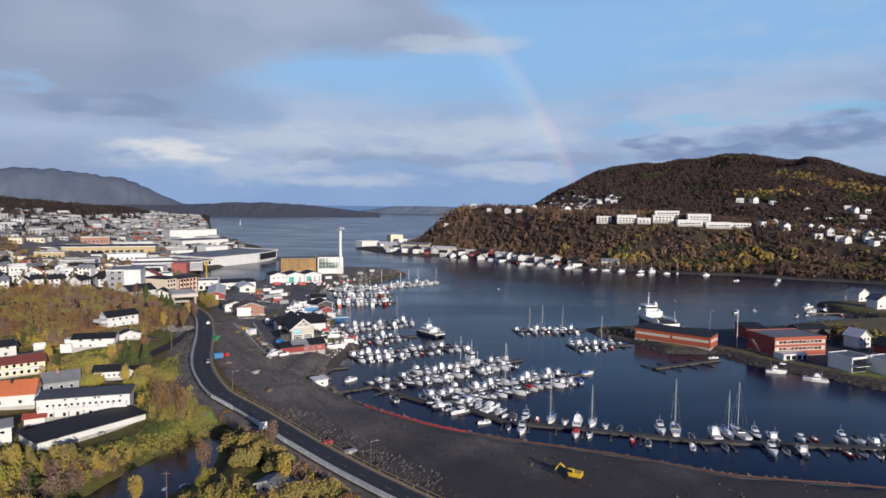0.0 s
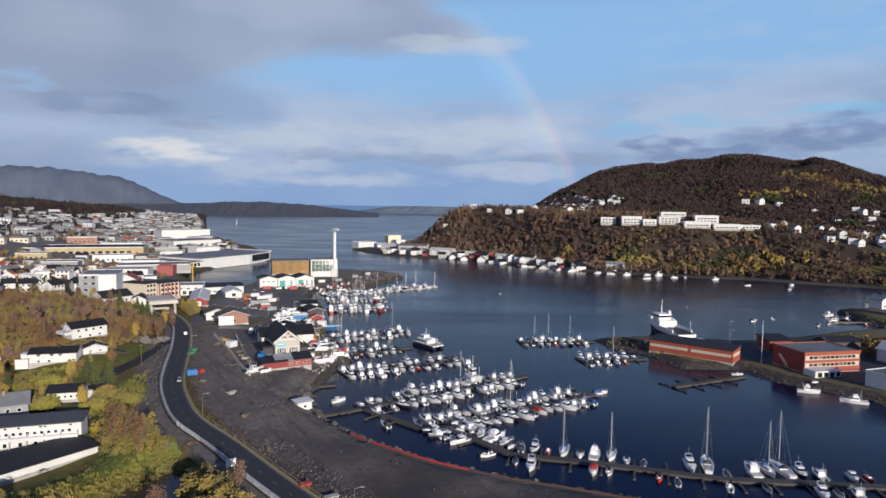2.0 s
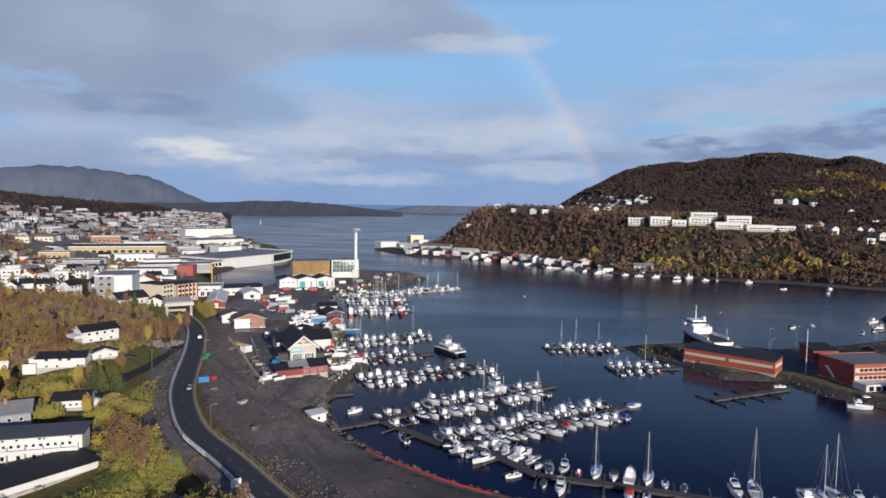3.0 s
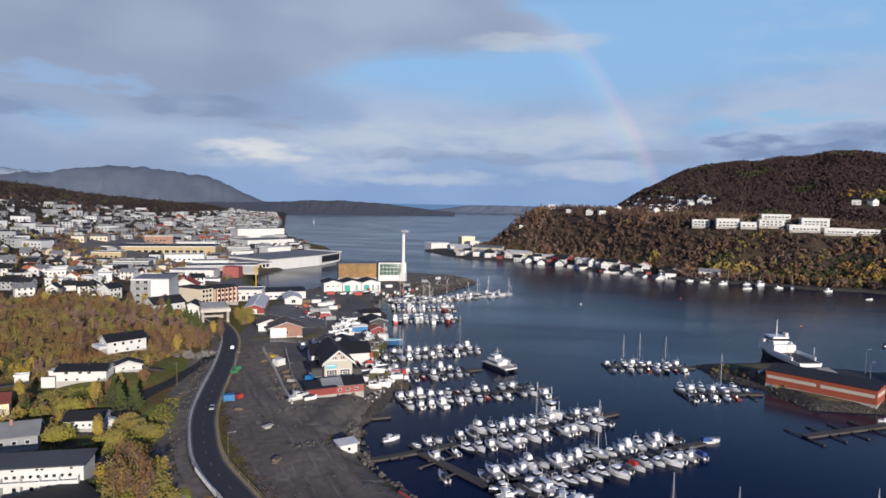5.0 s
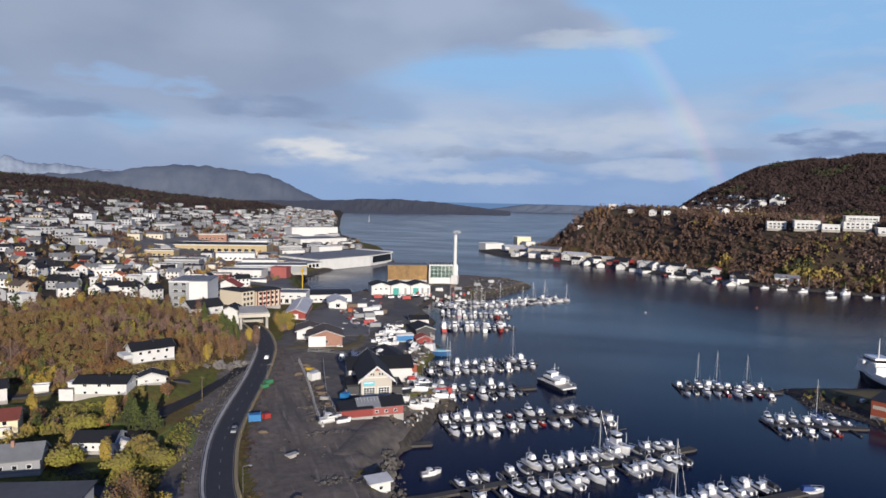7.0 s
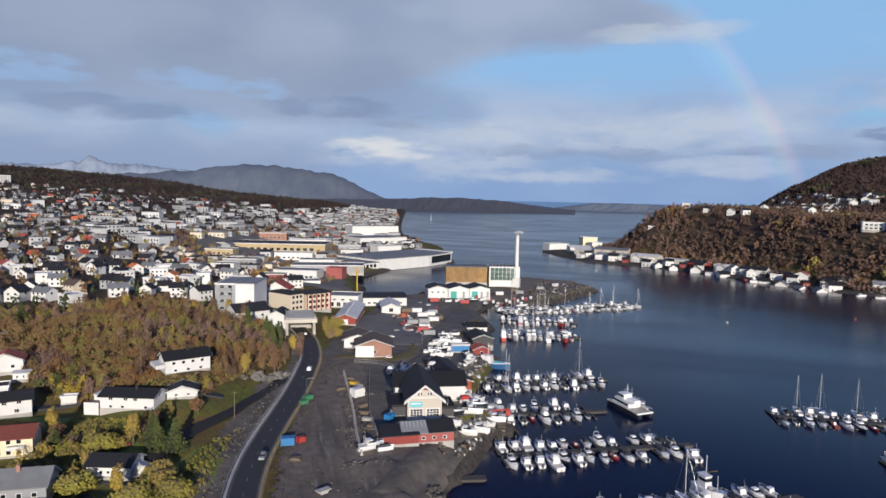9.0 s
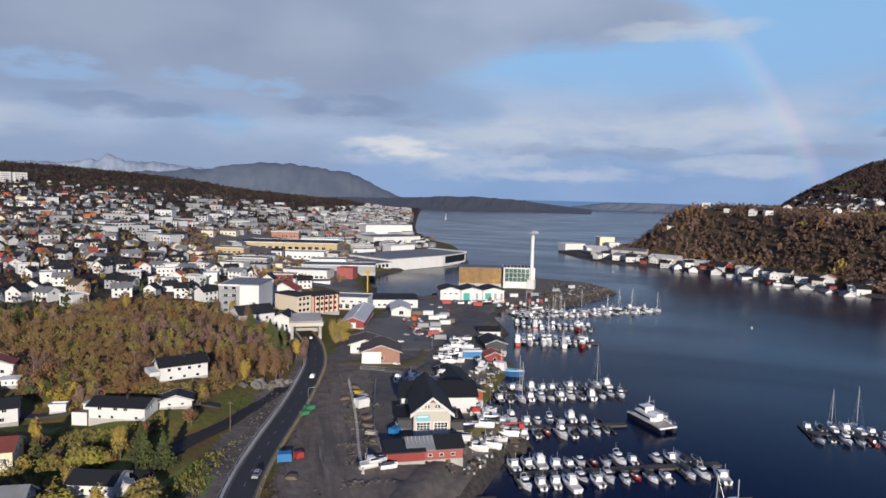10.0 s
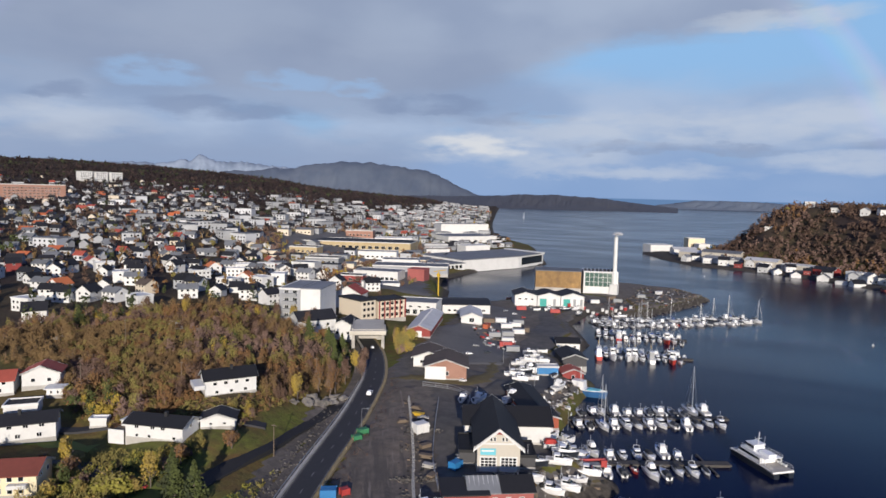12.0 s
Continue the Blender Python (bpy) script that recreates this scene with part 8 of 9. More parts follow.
# woods of the hill across the sound
hill_rng = np.random.default_rng(3)
n = 56000
p = np.stack([hill_rng.uniform(-140, 900, n), hill_rng.uniform(480, 1560, n)], 1)
dh = poly_distance(p[:, 0], p[:, 1], HILL_SHORE)
az = np.degrees(np.arctan2(p[:, 0], p[:, 1] + 9))
dist = np.hypot(p[:, 0], p[:, 1] + 9)
ok = (dh > np.interp(az, [-14, -4, 2, 6, 15, 40], [60, 42, 32, 14, 3, 4])) & (az < 41) & (az > -9)
p, az, dist = p[ok], az[ok], dist[ok]
HILL_CLEAR = []                      # x, y, radius of clearings for houses and fields
for x, y, r in ((148, 668, 11), (168, 656, 11), (184, 650, 10), (204, 648, 13), (224, 640, 13), (240, 638, 13), (256, 636, 11), (276, 638, 9), (345, 625, 12), (375, 612, 14), (335, 575, 10), (365, 590, 12), (560, 922, 34), (425, 945, 26), (600, 1180, 34), (230, 1010, 22), (200, 1060, 18), (140, 840, 16), (126, 1030, 14), (60, 772, 12), (350, 595, 16), (372, 578, 14), (545, 885, 14), (400, 650, 14), (440, 720, 16), (20, 806, 10), (-23, 786, 8)):
    HILL_CLEAR.append((x, y, r))
for x, y, r in HILL_CLEAR:
    away = np.hypot(p[:, 0] - x, p[:, 1] - y) > r
    p, az, dist = p[away], az[away], dist[away]
thin = hill_rng.uniform(0, 1, len(p)) < np.where((dist > np.where(az < 5, 850, 740)) & (dist < 1120) & (az > -3) & (az < 13), 0.42, np.where((dist > 700) & (dist < 960) & (az >= 13), 0.55, 1.0)) * np.where((az > 24) & (dist < 740), 0.85, 1.0)
p, dist, az = p[thin], dist[thin], az[thin]
# hilltop gets the brown with cloud shade in it, lower slope the sunlit one
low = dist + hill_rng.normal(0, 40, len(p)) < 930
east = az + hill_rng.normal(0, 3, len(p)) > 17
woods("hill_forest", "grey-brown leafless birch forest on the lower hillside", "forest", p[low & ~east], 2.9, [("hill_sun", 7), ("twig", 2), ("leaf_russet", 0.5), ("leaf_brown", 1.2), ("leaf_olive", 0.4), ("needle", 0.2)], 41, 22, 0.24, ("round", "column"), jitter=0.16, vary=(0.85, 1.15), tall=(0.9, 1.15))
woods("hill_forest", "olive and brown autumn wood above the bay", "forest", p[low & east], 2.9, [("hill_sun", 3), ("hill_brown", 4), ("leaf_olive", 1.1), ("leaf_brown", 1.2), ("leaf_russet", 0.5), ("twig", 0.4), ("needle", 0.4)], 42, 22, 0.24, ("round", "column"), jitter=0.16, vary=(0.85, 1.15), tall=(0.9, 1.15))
woods("hill_forest", "bare forest on the hilltop, purple-brown darkened for cloud shade", "forest", p[~low], 3.6, [("hill_brown", 9), ("ridge_brown", 2.5), ("hill_sun", 0.5), ("needle", 0.5)], 43, 20, 0.26, ("round", "column"), jitter=0.16, vary=(0.85, 1.15), tall=(0.9, 1.15))
gold = np.concatenate([np.stack([hill_rng.normal(x, sx, n), hill_rng.normal(y, sy, n)], 1) for x, y, sx, sy, n in (
    (574, 1114, 22, 16, 90), (610, 1092, 26, 14, 110), (655, 1084, 26, 14, 110), (452, 995, 22, 8, 70), (265, 575, 16, 8, 46), (157, 594, 12, 4, 14), (103, 646, 3, 3, 10), (208, 568, 14, 4, 12), (520, 1010, 40, 14, 30))])
gold = gold[poly_distance(gold[:, 0], gold[:, 1], HILL_SHORE) > 5]
woods("golden_birches", "stands of golden birches on the hillside", "forest", gold, 3.4, [("leaf_ochre", 2), ("leaf_yellow", 0.8), ("leaf_russet", 0.7)], 42, 26, 0.24)


# ---- the town ----
def town_window_mesh():
    bm = box_into(bmesh.new(), -0.52, 0.52, -0.07, 0.02, 0, 1.05)
    me = bpy.data.meshes.new("window")
    bm.to_mesh(me)
    bm.free()
    me.materials.append(M["white"])
    p = box_into(bmesh.new(), -0.42, 0.42, -0.09, 0.0, 0.1, 0.95)
    pm = bpy.data.meshes.new("pane")
    p.to_mesh(pm)
    pm.update()
    p.free()
    # one mesh, two materials: frame and glass
    bm = bmesh.new()
    bm.from_mesh(me)
    k = len(bm.faces)
    bm.from_mesh(pm)
    bm.faces.ensure_lookup_table()
    for f in bm.faces[k:]:
        f.material_index = 1
    bm.to_mesh(me)
    bm.free()
    me.materials.append(M["glass_dark"])
    return me


TOWN_WINDOW = town_window_mesh()


def town_house(label, w, d, h, rise, kind, wall, roof, cols=3, floors=2, group="houses of the town"):
    w, d, h, rise = w * 0.8, d * 0.8, h * 0.84, rise * 0.85
    e = thing("house", label, "house", group)
    walls(e, w, d, h, rise, kind, wall)
    roof_slabs(e, w, d, h, rise, kind, roof) if kind != "flat" else roof_slabs(e, w, d, h, 0, "flat", roof)
    for c in list(e.children):
        if c.name.startswith("bargeboard"):
            bpy.data.objects.remove(c)
    for f in range(floors):
        for x in even(cols, 0.05, 0.95):
            o = new("window", TOWN_WINDOW)
            o.parent, o.matrix_basis = e, pose(x * w, 0, 0.6 + f * 2.05, 0, 0, 0)
    for x in ([0.5] if floors > 1 else []):
        o = new("window", TOWN_WINDOW)
        o.parent, o.matrix_basis = e, pose(w, x * d, 0.6 + (floors - 1) * 2.05, 0, 0, 90)
    if kind != "flat":
        box("chimney", w * 0.4, w * 0.4 + 0.6, d * 0.4, d * 0.4 + 0.6, h, h + rise + 0.8, M["roof_dark"], e)
    return e


BASES = [
    town_house("white two-storey wooden house with a black roof", 9.0, 7.5, 4.9, 2.2, "gable_x", "white", "roof_dark"),
    town_house("white gabled wooden house with a dark roof", 8.0, 9.0, 4.8, 2.8, "gable_y", "white", "roof_dark", 2),
    town_house("white wooden house with a grey roof", 9.5, 7.5, 4.6, 2.0, "gable_x", "white", "roof_grey"),
    town_house("white house with an orange tiled roof", 8.5, 8.0, 4.8, 2.6, "gable_y", "white", "roof_orange", 2),
    town_house("white house with a dark red roof", 10, 7.5, 4.4, 2.2, "gable_x", "white", "roof_red"),
    town_house("white modern house with a flat roof", 11, 8, 5.2, 0, "flat", "white", "white", 4),
    town_house("dark red wooden house with a black roof", 8.0, 8, 4.6, 2.6, "gable_y", "red_wall", "roof_dark", 2),
    town_house("grey wooden house with a black roof", 9.0, 7.5, 4.8, 2.2, "gable_x", "grey_wall", "roof_dark"),
    town_house("cream wooden house with a brown roof", 9.0, 8, 4.6, 2.4, "gable_x", "cream", "roof_brown"),
    town_house("small white gabled house with a black roof", 6.5, 7.0, 3.2, 2.2, "gable_y", "white", "roof_dark", 2, 1),
]
HOUSE_WEIGHTS = [7, 6, 5, 0.7, 1.2, 4, 0.8, 2, 0.8, 4]
town_rng = np.random.default_rng(8)
placed = [(x, y, r) for x, y, r in LOTS]
used_base = set()
HILL_HOUSES = [town_house("white house on the wooded hillside", 9, 7.5, 4.8, 2.2, "gable_x", "white", "roof_dark", 2, 1, "hillside houses"), town_house("white gabled hillside house with a grey roof", 8, 8, 4.8, 2.4, "gable_y", "white", "roof_grey", 2, 1, "hillside houses"), town_house("pale modern hillside house with a flat roof", 11, 8, 5, 0, "flat", "white", "roof_metal", 3, 1, "hillside houses"), town_house("dark red hillside house with a black roof", 8, 7.5, 4.4, 2.2, "gable_x", "red_wall", "roof_dark", 2, 1, "hillside houses")]
used_hill = set()


def hill_house(j, m):
    if j in used_hill:
        return copy_thing(HILL_HOUSES[j], m)
    used_hill.add(j)
    HILL_HOUSES[j].matrix_basis = m
sites = []
# a jittered grid over the slope; rows follow the hillside
for gy_ in np.arange(-60, 2600, 16.0):
    for gx_ in np.arange(-1700, -40, 16.0):
        x, y = gx_ + town_rng.uniform(-7, 7), gy_ + town_rng.uniform(-7, 7)
        ox, oy = x + 12, y - 110
        r, a = math.hypot(ox, oy), math.degrees(math.atan2(ox, oy))
        if r < 150 or a < -67 or a > -5 or r > 2350:
            continue
        sites.append((x, y, r, a))
sx = np.array([(s[0], s[1]) for s in sites])
inland = poly_distance(sx[:, 0], sx[:, 1], MAIN_SHORE)
knoll_d = poly_distance(sx[:, 0], sx[:, 1], KNOLL)
FREE = [(-228, 205), (-240, 235), (-236, 262), (-216, 284), (-196, 292), (-184, 298), (-176, 318), (-190, 380), (-205, 405), (-290, 430), (-420, 520), (-420, 640), (-280, 640), (-245, 800), (-345, 905), (-480, 1215), (-1100, 2600), (-2300, 2600), (-2300, 100), (-260, 120)]
free_d = poly_distance(sx[:, 0], sx[:, 1], FREE)
far_v, near_count = [], 0
far_lists = {"far_white": [[], []], "grey_wall": [[], []], "cream": [[], []]}
roof_lists = {"roof_dark": [[], []], "roof_grey": [[], []], "roof_red": [[], []], "roof_orange": [[], []]}
glass_list = [[], []]


def add_mesh(target, verts, faces):
    b = len(target[0])
    target[0].extend(verts)
    target[1].extend(tuple(i + b for i in f) for f in faces)


def far_house(x, y, z, turn, w, d, h, rise, wall, roof):
    m = pose(x, y, z, 0, 0, turn)
    T = lambda ps: [m @ Vector(p) for p in ps]
    if rise:
        v = T([(-w / 2, -d / 2, -2), (w / 2, -d / 2, -2), (w / 2, d / 2, -2), (-w / 2, d / 2, -2), (-w / 2, -d / 2, h), (w / 2, -d / 2, h), (w / 2, d / 2, h), (-w / 2, d / 2, h), (-w / 2, 0, h + rise), (w / 2, 0, h + rise)])
        add_mesh(far_lists[wall], v, [(0, 1, 5, 4), (1, 2, 6, 9, 5), (2, 3, 7, 6), (3, 0, 4, 8, 7)])
        o, t = 0.5, 0.25
        k = rise / (d / 2) * o
        rv = T([(-w / 2 - o, -d / 2 - o, h - k), (w / 2 + o, -d / 2 - o, h - k), (w / 2 + o, 0, h + rise), (-w / 2 - o, 0, h + rise), (w / 2 + o, d / 2 + o, h - k), (-w / 2 - o, d / 2 + o, h - k)])
        rt = [p + Vector((0, 0, t)) for p in rv]
        add_mesh(roof_lists[roof], rv + rt, [(6, 7, 8, 9), (8, 10, 11, 9), (0, 1, 7, 6), (4, 5, 11, 10), (1, 2, 8, 7), (2, 4, 10, 8), (3, 0, 6, 9), (5, 3, 9, 11)])
    else:
        v = T([(-w / 2, -d / 2, -2), (w / 2, -d / 2, -2), (w / 2, d / 2, -2), (-w / 2, d / 2, -2), (-w / 2, -d / 2, h), (w / 2, -d / 2, h), (w / 2, d / 2, h), (-w / 2, d / 2, h)])
        add_mesh(far_lists[wall], v, [(0, 1, 5, 4), (1, 2, 6, 5), (2, 3, 7, 6), (3, 0, 4, 7)])
        rv = T([(-w / 2 - .2, -d / 2 - .2, h), (w / 2 + .2, -d / 2 - .2, h), (w / 2 + .2, d / 2 + .2, h), (-w / 2 - .2, d / 2 + .2, h)])
        rt = [p + Vector((0, 0, 0.4)) for p in rv]
        add_mesh(roof_lists[roof], rv + rt, [(4, 5, 6, 7), (0, 1, 5, 4), (1, 2, 6, 5), (2, 3, 7, 6), (3, 0, 4, 7)])
    n = max(2, int(w / 3.2))
    for f in range(max(1, int(h / 2.6))):
        for i in range(n):
            cx = -w / 2 + w * (i + 0.5) / n
            z0 = 0.9 + f * 2.6
            q = T([(cx - 0.6, -d / 2 - 0.04, z0), (cx + 0.6, -d / 2 - 0.04, z0), (cx + 0.6, -d / 2 - 0.04, z0 + 1.2), (cx - 0.6, -d / 2 - 0.04, z0 + 1.2)])
            add_mesh(glass_list, q, [(0, 1, 2, 3)])


garden = []
for k, (x, y, r, a) in enumerate(sites):
    if inland[k] < (28 if y < 800 else 12) or knoll_d[k] > -9 or (free_d[k] < 0):
        continue
    if any(math.hypot(x - q[0], y - q[1]) < q[2] + 5.5 for q in placed[:len(LOTS)]):
        continue
    z = height_at(x, y)
    ridge_h = np.interp(a, [-67, -52, -41, -33, -22], [70, 66, 50, 32, 18])
    if z > ridge_h or town_rng.random() < (0.12 if r < 700 else 0.30) + max(0, (z - ridge_h * 0.62) / ridge_h) * 1.6:
        garden.append((x, y))
        continue
    garden.append((x + town_rng.uniform(6, 9), y + town_rng.uniform(-6, 6)))
    turn = town_rng.choice([24, 24, -40, 60, 5]) + town_rng.uniform(-20, 20)
    centre = inland[k] < 330 and y > 480
    if r < 395 and near_count < 150:
        near_count += 1
        w8 = np.array(HOUSE_WEIGHTS) / sum(HOUSE_WEIGHTS)
        i = int(town_rng.choice(len(BASES), p=w8))
        m = pose(x, y, z + 0.2, 0, 0, turn)
        if i in used_base:
            copy_thing(BASES[i], m)
        else:
            used_base.add(i)
            BASES[i].matrix_basis = m
    else:
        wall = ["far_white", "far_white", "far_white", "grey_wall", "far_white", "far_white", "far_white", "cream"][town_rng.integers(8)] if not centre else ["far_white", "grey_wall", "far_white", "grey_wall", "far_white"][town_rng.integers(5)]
        roof = (["roof_dark"] * 6 + ["roof_grey"] * 3 + ["roof_grey", "roof_red"] + ["roof_orange" if town_rng.random() < 0.4 else "roof_dark"])[town_rng.integers(12)]
        big = centre and town_rng.random() < 0.3 or town_rng.random() < 0.04
        if big:
            far_house(x, y, z, turn, town_rng.uniform(10, 21), town_rng.uniform(8, 12), town_rng.uniform(3.5, 8), 0, wall, "roof_grey" if town_rng.random() < 0.7 else "roof_dark")
        else:
            far_house(x, y, z, turn, town_rng.uniform(4.8, 8), town_rng.uniform(4.4, 6), town_rng.uniform(2.0, 3.6), town_rng.uniform(1.3, 2.4), wall, roof)
# low commercial blocks between the streets by the basin
for gx_ in np.arange(-420, -190, 21.0):
    for gy_ in np.arange(390, 660, 21.0):
        x, y = gx_ + town_rng.uniform(-6, 6), gy_ + town_rng.uniform(-6, 6)
        if poly_distance(np.array([x]), np.array([y]), [(-196, 385), (-300, 425), (-420, 520), (-420, 660), (-290, 660), (-240, 575), (-240, 520), (-215, 460)])[0] < 3 or any(math.hypot(x - q[0], y - q[1]) < (q[2] + 7 if q[2] < 30 else 44) for q in LOTS) or town_rng.random() < 0.25:
            continue
        far_house(x, y, height_at(x, y), 20 + town_rng.uniform(-8, 8) + 90 * town_rng.integers(2), town_rng.uniform(8, 15), town_rng.uniform(6, 9), town_rng.uniform(2.8, 5), 0 if town_rng.random() < 0.6 else 1.5, ["far_white", "grey_wall", "far_white", "cream"][town_rng.integers(4)], ["roof_grey", "roof_dark"][town_rng.integers(2)])
for i, b in enumerate(BASES):
    if i not in used_base:
        b.matrix_basis = on_ground(-270 - 18 * i, 330, -20)
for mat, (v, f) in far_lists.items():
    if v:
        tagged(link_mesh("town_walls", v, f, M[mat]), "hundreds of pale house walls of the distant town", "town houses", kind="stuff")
for mat, (v, f) in roof_lists.items():
    if v:
        tagged(link_mesh("town_roofs", v, f, M[mat]), "hundreds of house roofs of the distant town", "town roofs", kind="stuff")
tagged(link_mesh("town_windows", glass_list[0], glass_list[1], M["glass_dark"]), "dark windows of the distant town houses", "town windows", kind="stuff")
garden = np.array(garden)
extra = scattered(town_rng, [(-250, 215), (-262, 300), (-200, 300), (-190, 380), (-290, 430), (-480, 900), (-900, 1500), (-1500, 1500), (-1500, 400), (-400, 120)], 4200, [q for q in LOTS if q[1] > 260], 2)
garden = np.concatenate([garden, extra])
# upper trees take the leaf tone that has the cloud shade in it
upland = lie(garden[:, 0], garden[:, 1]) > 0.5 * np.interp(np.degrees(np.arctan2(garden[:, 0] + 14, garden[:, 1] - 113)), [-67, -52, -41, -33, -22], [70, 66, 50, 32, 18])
woods("upland_trees", "bare trees between the upper houses, darkened for cloud shade", "trees", garden[upland], 2.4, [("ridge_brown", 5), ("hill_brown", 2), ("needle", 1)], 57, 24, 0.24)
garden = garden[~upland]
woods("town_trees", "autumn garden trees between the town houses", "trees", garden, 2.3, [("leaf_brown", 4), ("scrub_brown", 2.2), ("leaf_olive", 1.2), ("leaf_russet", 1.2), ("hill_brown", 2.0), ("leaf_green", 0.9), ("leaf_yellow", 0.35), ("needle", 1.2)], 51, 34, 0.2, ("round", "column"))
street_trees = scattered(town_rng, [(-190, 390), (-300, 425), (-420, 520), (-420, 660), (-290, 660), (-232, 560), (-200, 455)], 420, [q for q in LOTS if q[1] > 380], 0)
woods("street_trees", "brown and golden trees along the streets by the basin", "trees", street_trees, 2.2, [("leaf_brown", 4), ("leaf_olive", 2), ("twig", 2), ("leaf_yellow", 0.8), ("leaf_russet", 1)], 55, 40, 0.18, ("round",))
n = 18000
p = np.stack([town_rng.uniform(-2400, -300, n), town_rng.uniform(300, 2600, n)], 1)
a = np.degrees(np.arctan2(p[:, 0] + 14, p[:, 1] - 113))
zz = lie(p[:, 0], p[:, 1])
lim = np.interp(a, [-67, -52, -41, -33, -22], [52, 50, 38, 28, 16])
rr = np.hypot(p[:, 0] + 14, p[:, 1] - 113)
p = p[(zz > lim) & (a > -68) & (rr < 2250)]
woods("ridge_forest", "leafless brown forest along the ridge above the town, darkened for cloud shade", "forest", p, 3.6, [("ridge_brown", 8), ("hill_brown", 1.5), ("needle", 1.0)], 52, 12, 0.3)

# large buildings on the upper slope
building("hospital_block", "long brown institutional block on the slope", "institution", (-735, 498), 62, 62, 18, 15, "flat", 0, "brick", "roof_grey", [("front", 2 + 3 * k, even(14), 2.4, 1.2) for k in range(4)])
for k in range(3):
    building("terraced_block", "stepped pale terrace block on the ridge", "apartment block", (-962 + 8 * k, 738 + 20 * k), 74, 18, 16, 14, "flat", 0, "white", "roof_grey", [("front", 2 + 3 * j, even(5), 2.2, 1.4) for j in range(4)], group="terrace blocks on the ridge")

# houses across the sound
for x, y, w, d, h in ((140, 669, 15, 9, 6.0), (158, 656, 19, 9, 7.2), (177, 650, 13, 8, 4.4), (192, 648, 20, 9, 5.6), (198, 662, 24, 9, 6.4), (213, 637, 24, 9, 4.6), (226, 646, 22, 9, 7.0), (240, 634, 24, 9, 4.4), (266, 636, 18, 8, 3.4)):
    ab = building("apartment_block", "white stepped apartment block on the hillside", "apartment block", (x, y), -6, w, d, h, "flat", 0, "white", "roof_metal", [("front", 1.0 + 2.7 * k, even(max(3, int(w / 3.4))), 2.2, 1.3) for k in range(max(1, int(h / 2.6)))], group="hillside apartment blocks")
    for k in range(max(1, int(h / 2.6))):
        box("balcony", 0.4, w - 0.4, -1.1, -0.1, 0.4 + 2.7 * k, 0.85 + 2.7 * k, M["white"], ab)
SHELF_HOMES = [(121, 1040), (156, 1150), (135, 877), (168, 1021), (199, 1103), (207, 1053), (215, 1041), (226, 1026), (246, 1040), (132, 831), (146, 834), (181, 974), (150, 940), (10, 823), (30, 800), (51, 781), (65, 774), (90, 850), (158, 900), (190, 1000), (112, 900), (172, 930), (150, 1200), (163, 1175), (178, 1150), (190, 1120), (202, 1096), (160, 1110), (152, 1085), (166, 1060), (173, 1027), (180, 1003), (189, 964), (210, 1010), (232, 1015), (238, 1050), (141, 1055), (143, 1000)]
SLOPE_HOMES = [(404, 959), (426, 952), (449, 948), (474, 902), (552, 943), (559, 929), (586, 949), (541, 887), (500, 825), (363, 679), (330, 604), (350, 620), (346, 599), (394, 659), (477, 754), (370, 594), (371, 582), (351, 592), (474, 849), (333, 697), (274, 636), (315, 632), (-23, 794),
               (420, 700), (440, 730), (400, 640), (392, 610), (425, 660), (455, 700), (520, 790), (545, 830), (580, 880), (300, 650), (385, 700), (600, 920)]
for i, (x, y) in enumerate(SHELF_HOMES + SLOPE_HOMES):
    j = (0, 1, 2, 1, 0, 2, 0, 1)[i % 8]
    hill_house(j, pose(x, y, height_at(x, y) + 1.2, 0, 0, (i * 37) % 50 - 25) @ Matrix.Scale(1.2 if y > 950 else 1.0 if y > 800 else 0.85, 4))
for i, (x, y, t, w, d, h, wall, roof, kind) in enumerate((
        (-131, 826, 40, 26, 16, 8, "white", "roof_metal", "flat"), (-104, 802, 25, 24, 14, 5, "white", "roof_metal", "gable_x"), (-96, 776, -20, 26, 14, 5.5, "beige", "roof_metal", "gable_x"), (-70, 735, -12, 30, 16, 4.2, "white", "roof_grey", "gable_x"), (-74, 762, -12, 34, 16, 6, "beige", "roof_grey", "gable_x"),
        (-36, 722, -20, 26, 14, 6, "beige", "roof_metal", "gable_x"), (-8, 708, -25, 24, 14, 5, "beige", "roof_metal", "flat"), (14, 690, -30, 16, 10, 5, "red_wall", "roof_dark", "gable_x"), (34, 668, -35, 12, 9, 6, "white", "roof_metal", "flat"), (52, 650, -25, 20, 10, 5, "white", "roof_dark", "gable_x"),
        (76, 630, -30, 9, 8, 4, "red_wall", "roof_dark", "gable_x"), (86, 618, -20, 9, 7, 6, "white", "roof_red", "gable_y"), (100, 604, -25, 10, 8, 3.6, "white", "roof_dark", "gable_x"), (128, 586, -10, 16, 9, 4.5, "white", "roof_grey", "gable_x"), (110, 606, -10, 8, 7, 4, "grey_wall", "roof_dark", "gable_x"),
        (-96, 850, 30, 18, 12, 14, "yellow_wall", "roof_grey", "flat"), (-84, 836, 30, 12, 12, 9, "white", "roof_metal", "flat"), (-80, 850, 30, 14, 10, 7, "blue_paint", "roof_grey", "flat"))):
    building("quayside_building", "weathered waterfront shed across the sound", "warehouse", (x, y), t, w, d, h, kind, 2.0 if kind != "flat" else 0, wall, roof, [("front", 1.2, even(4), 1.4, 1.2)] if w < 22 else [], group="waterfront sheds")
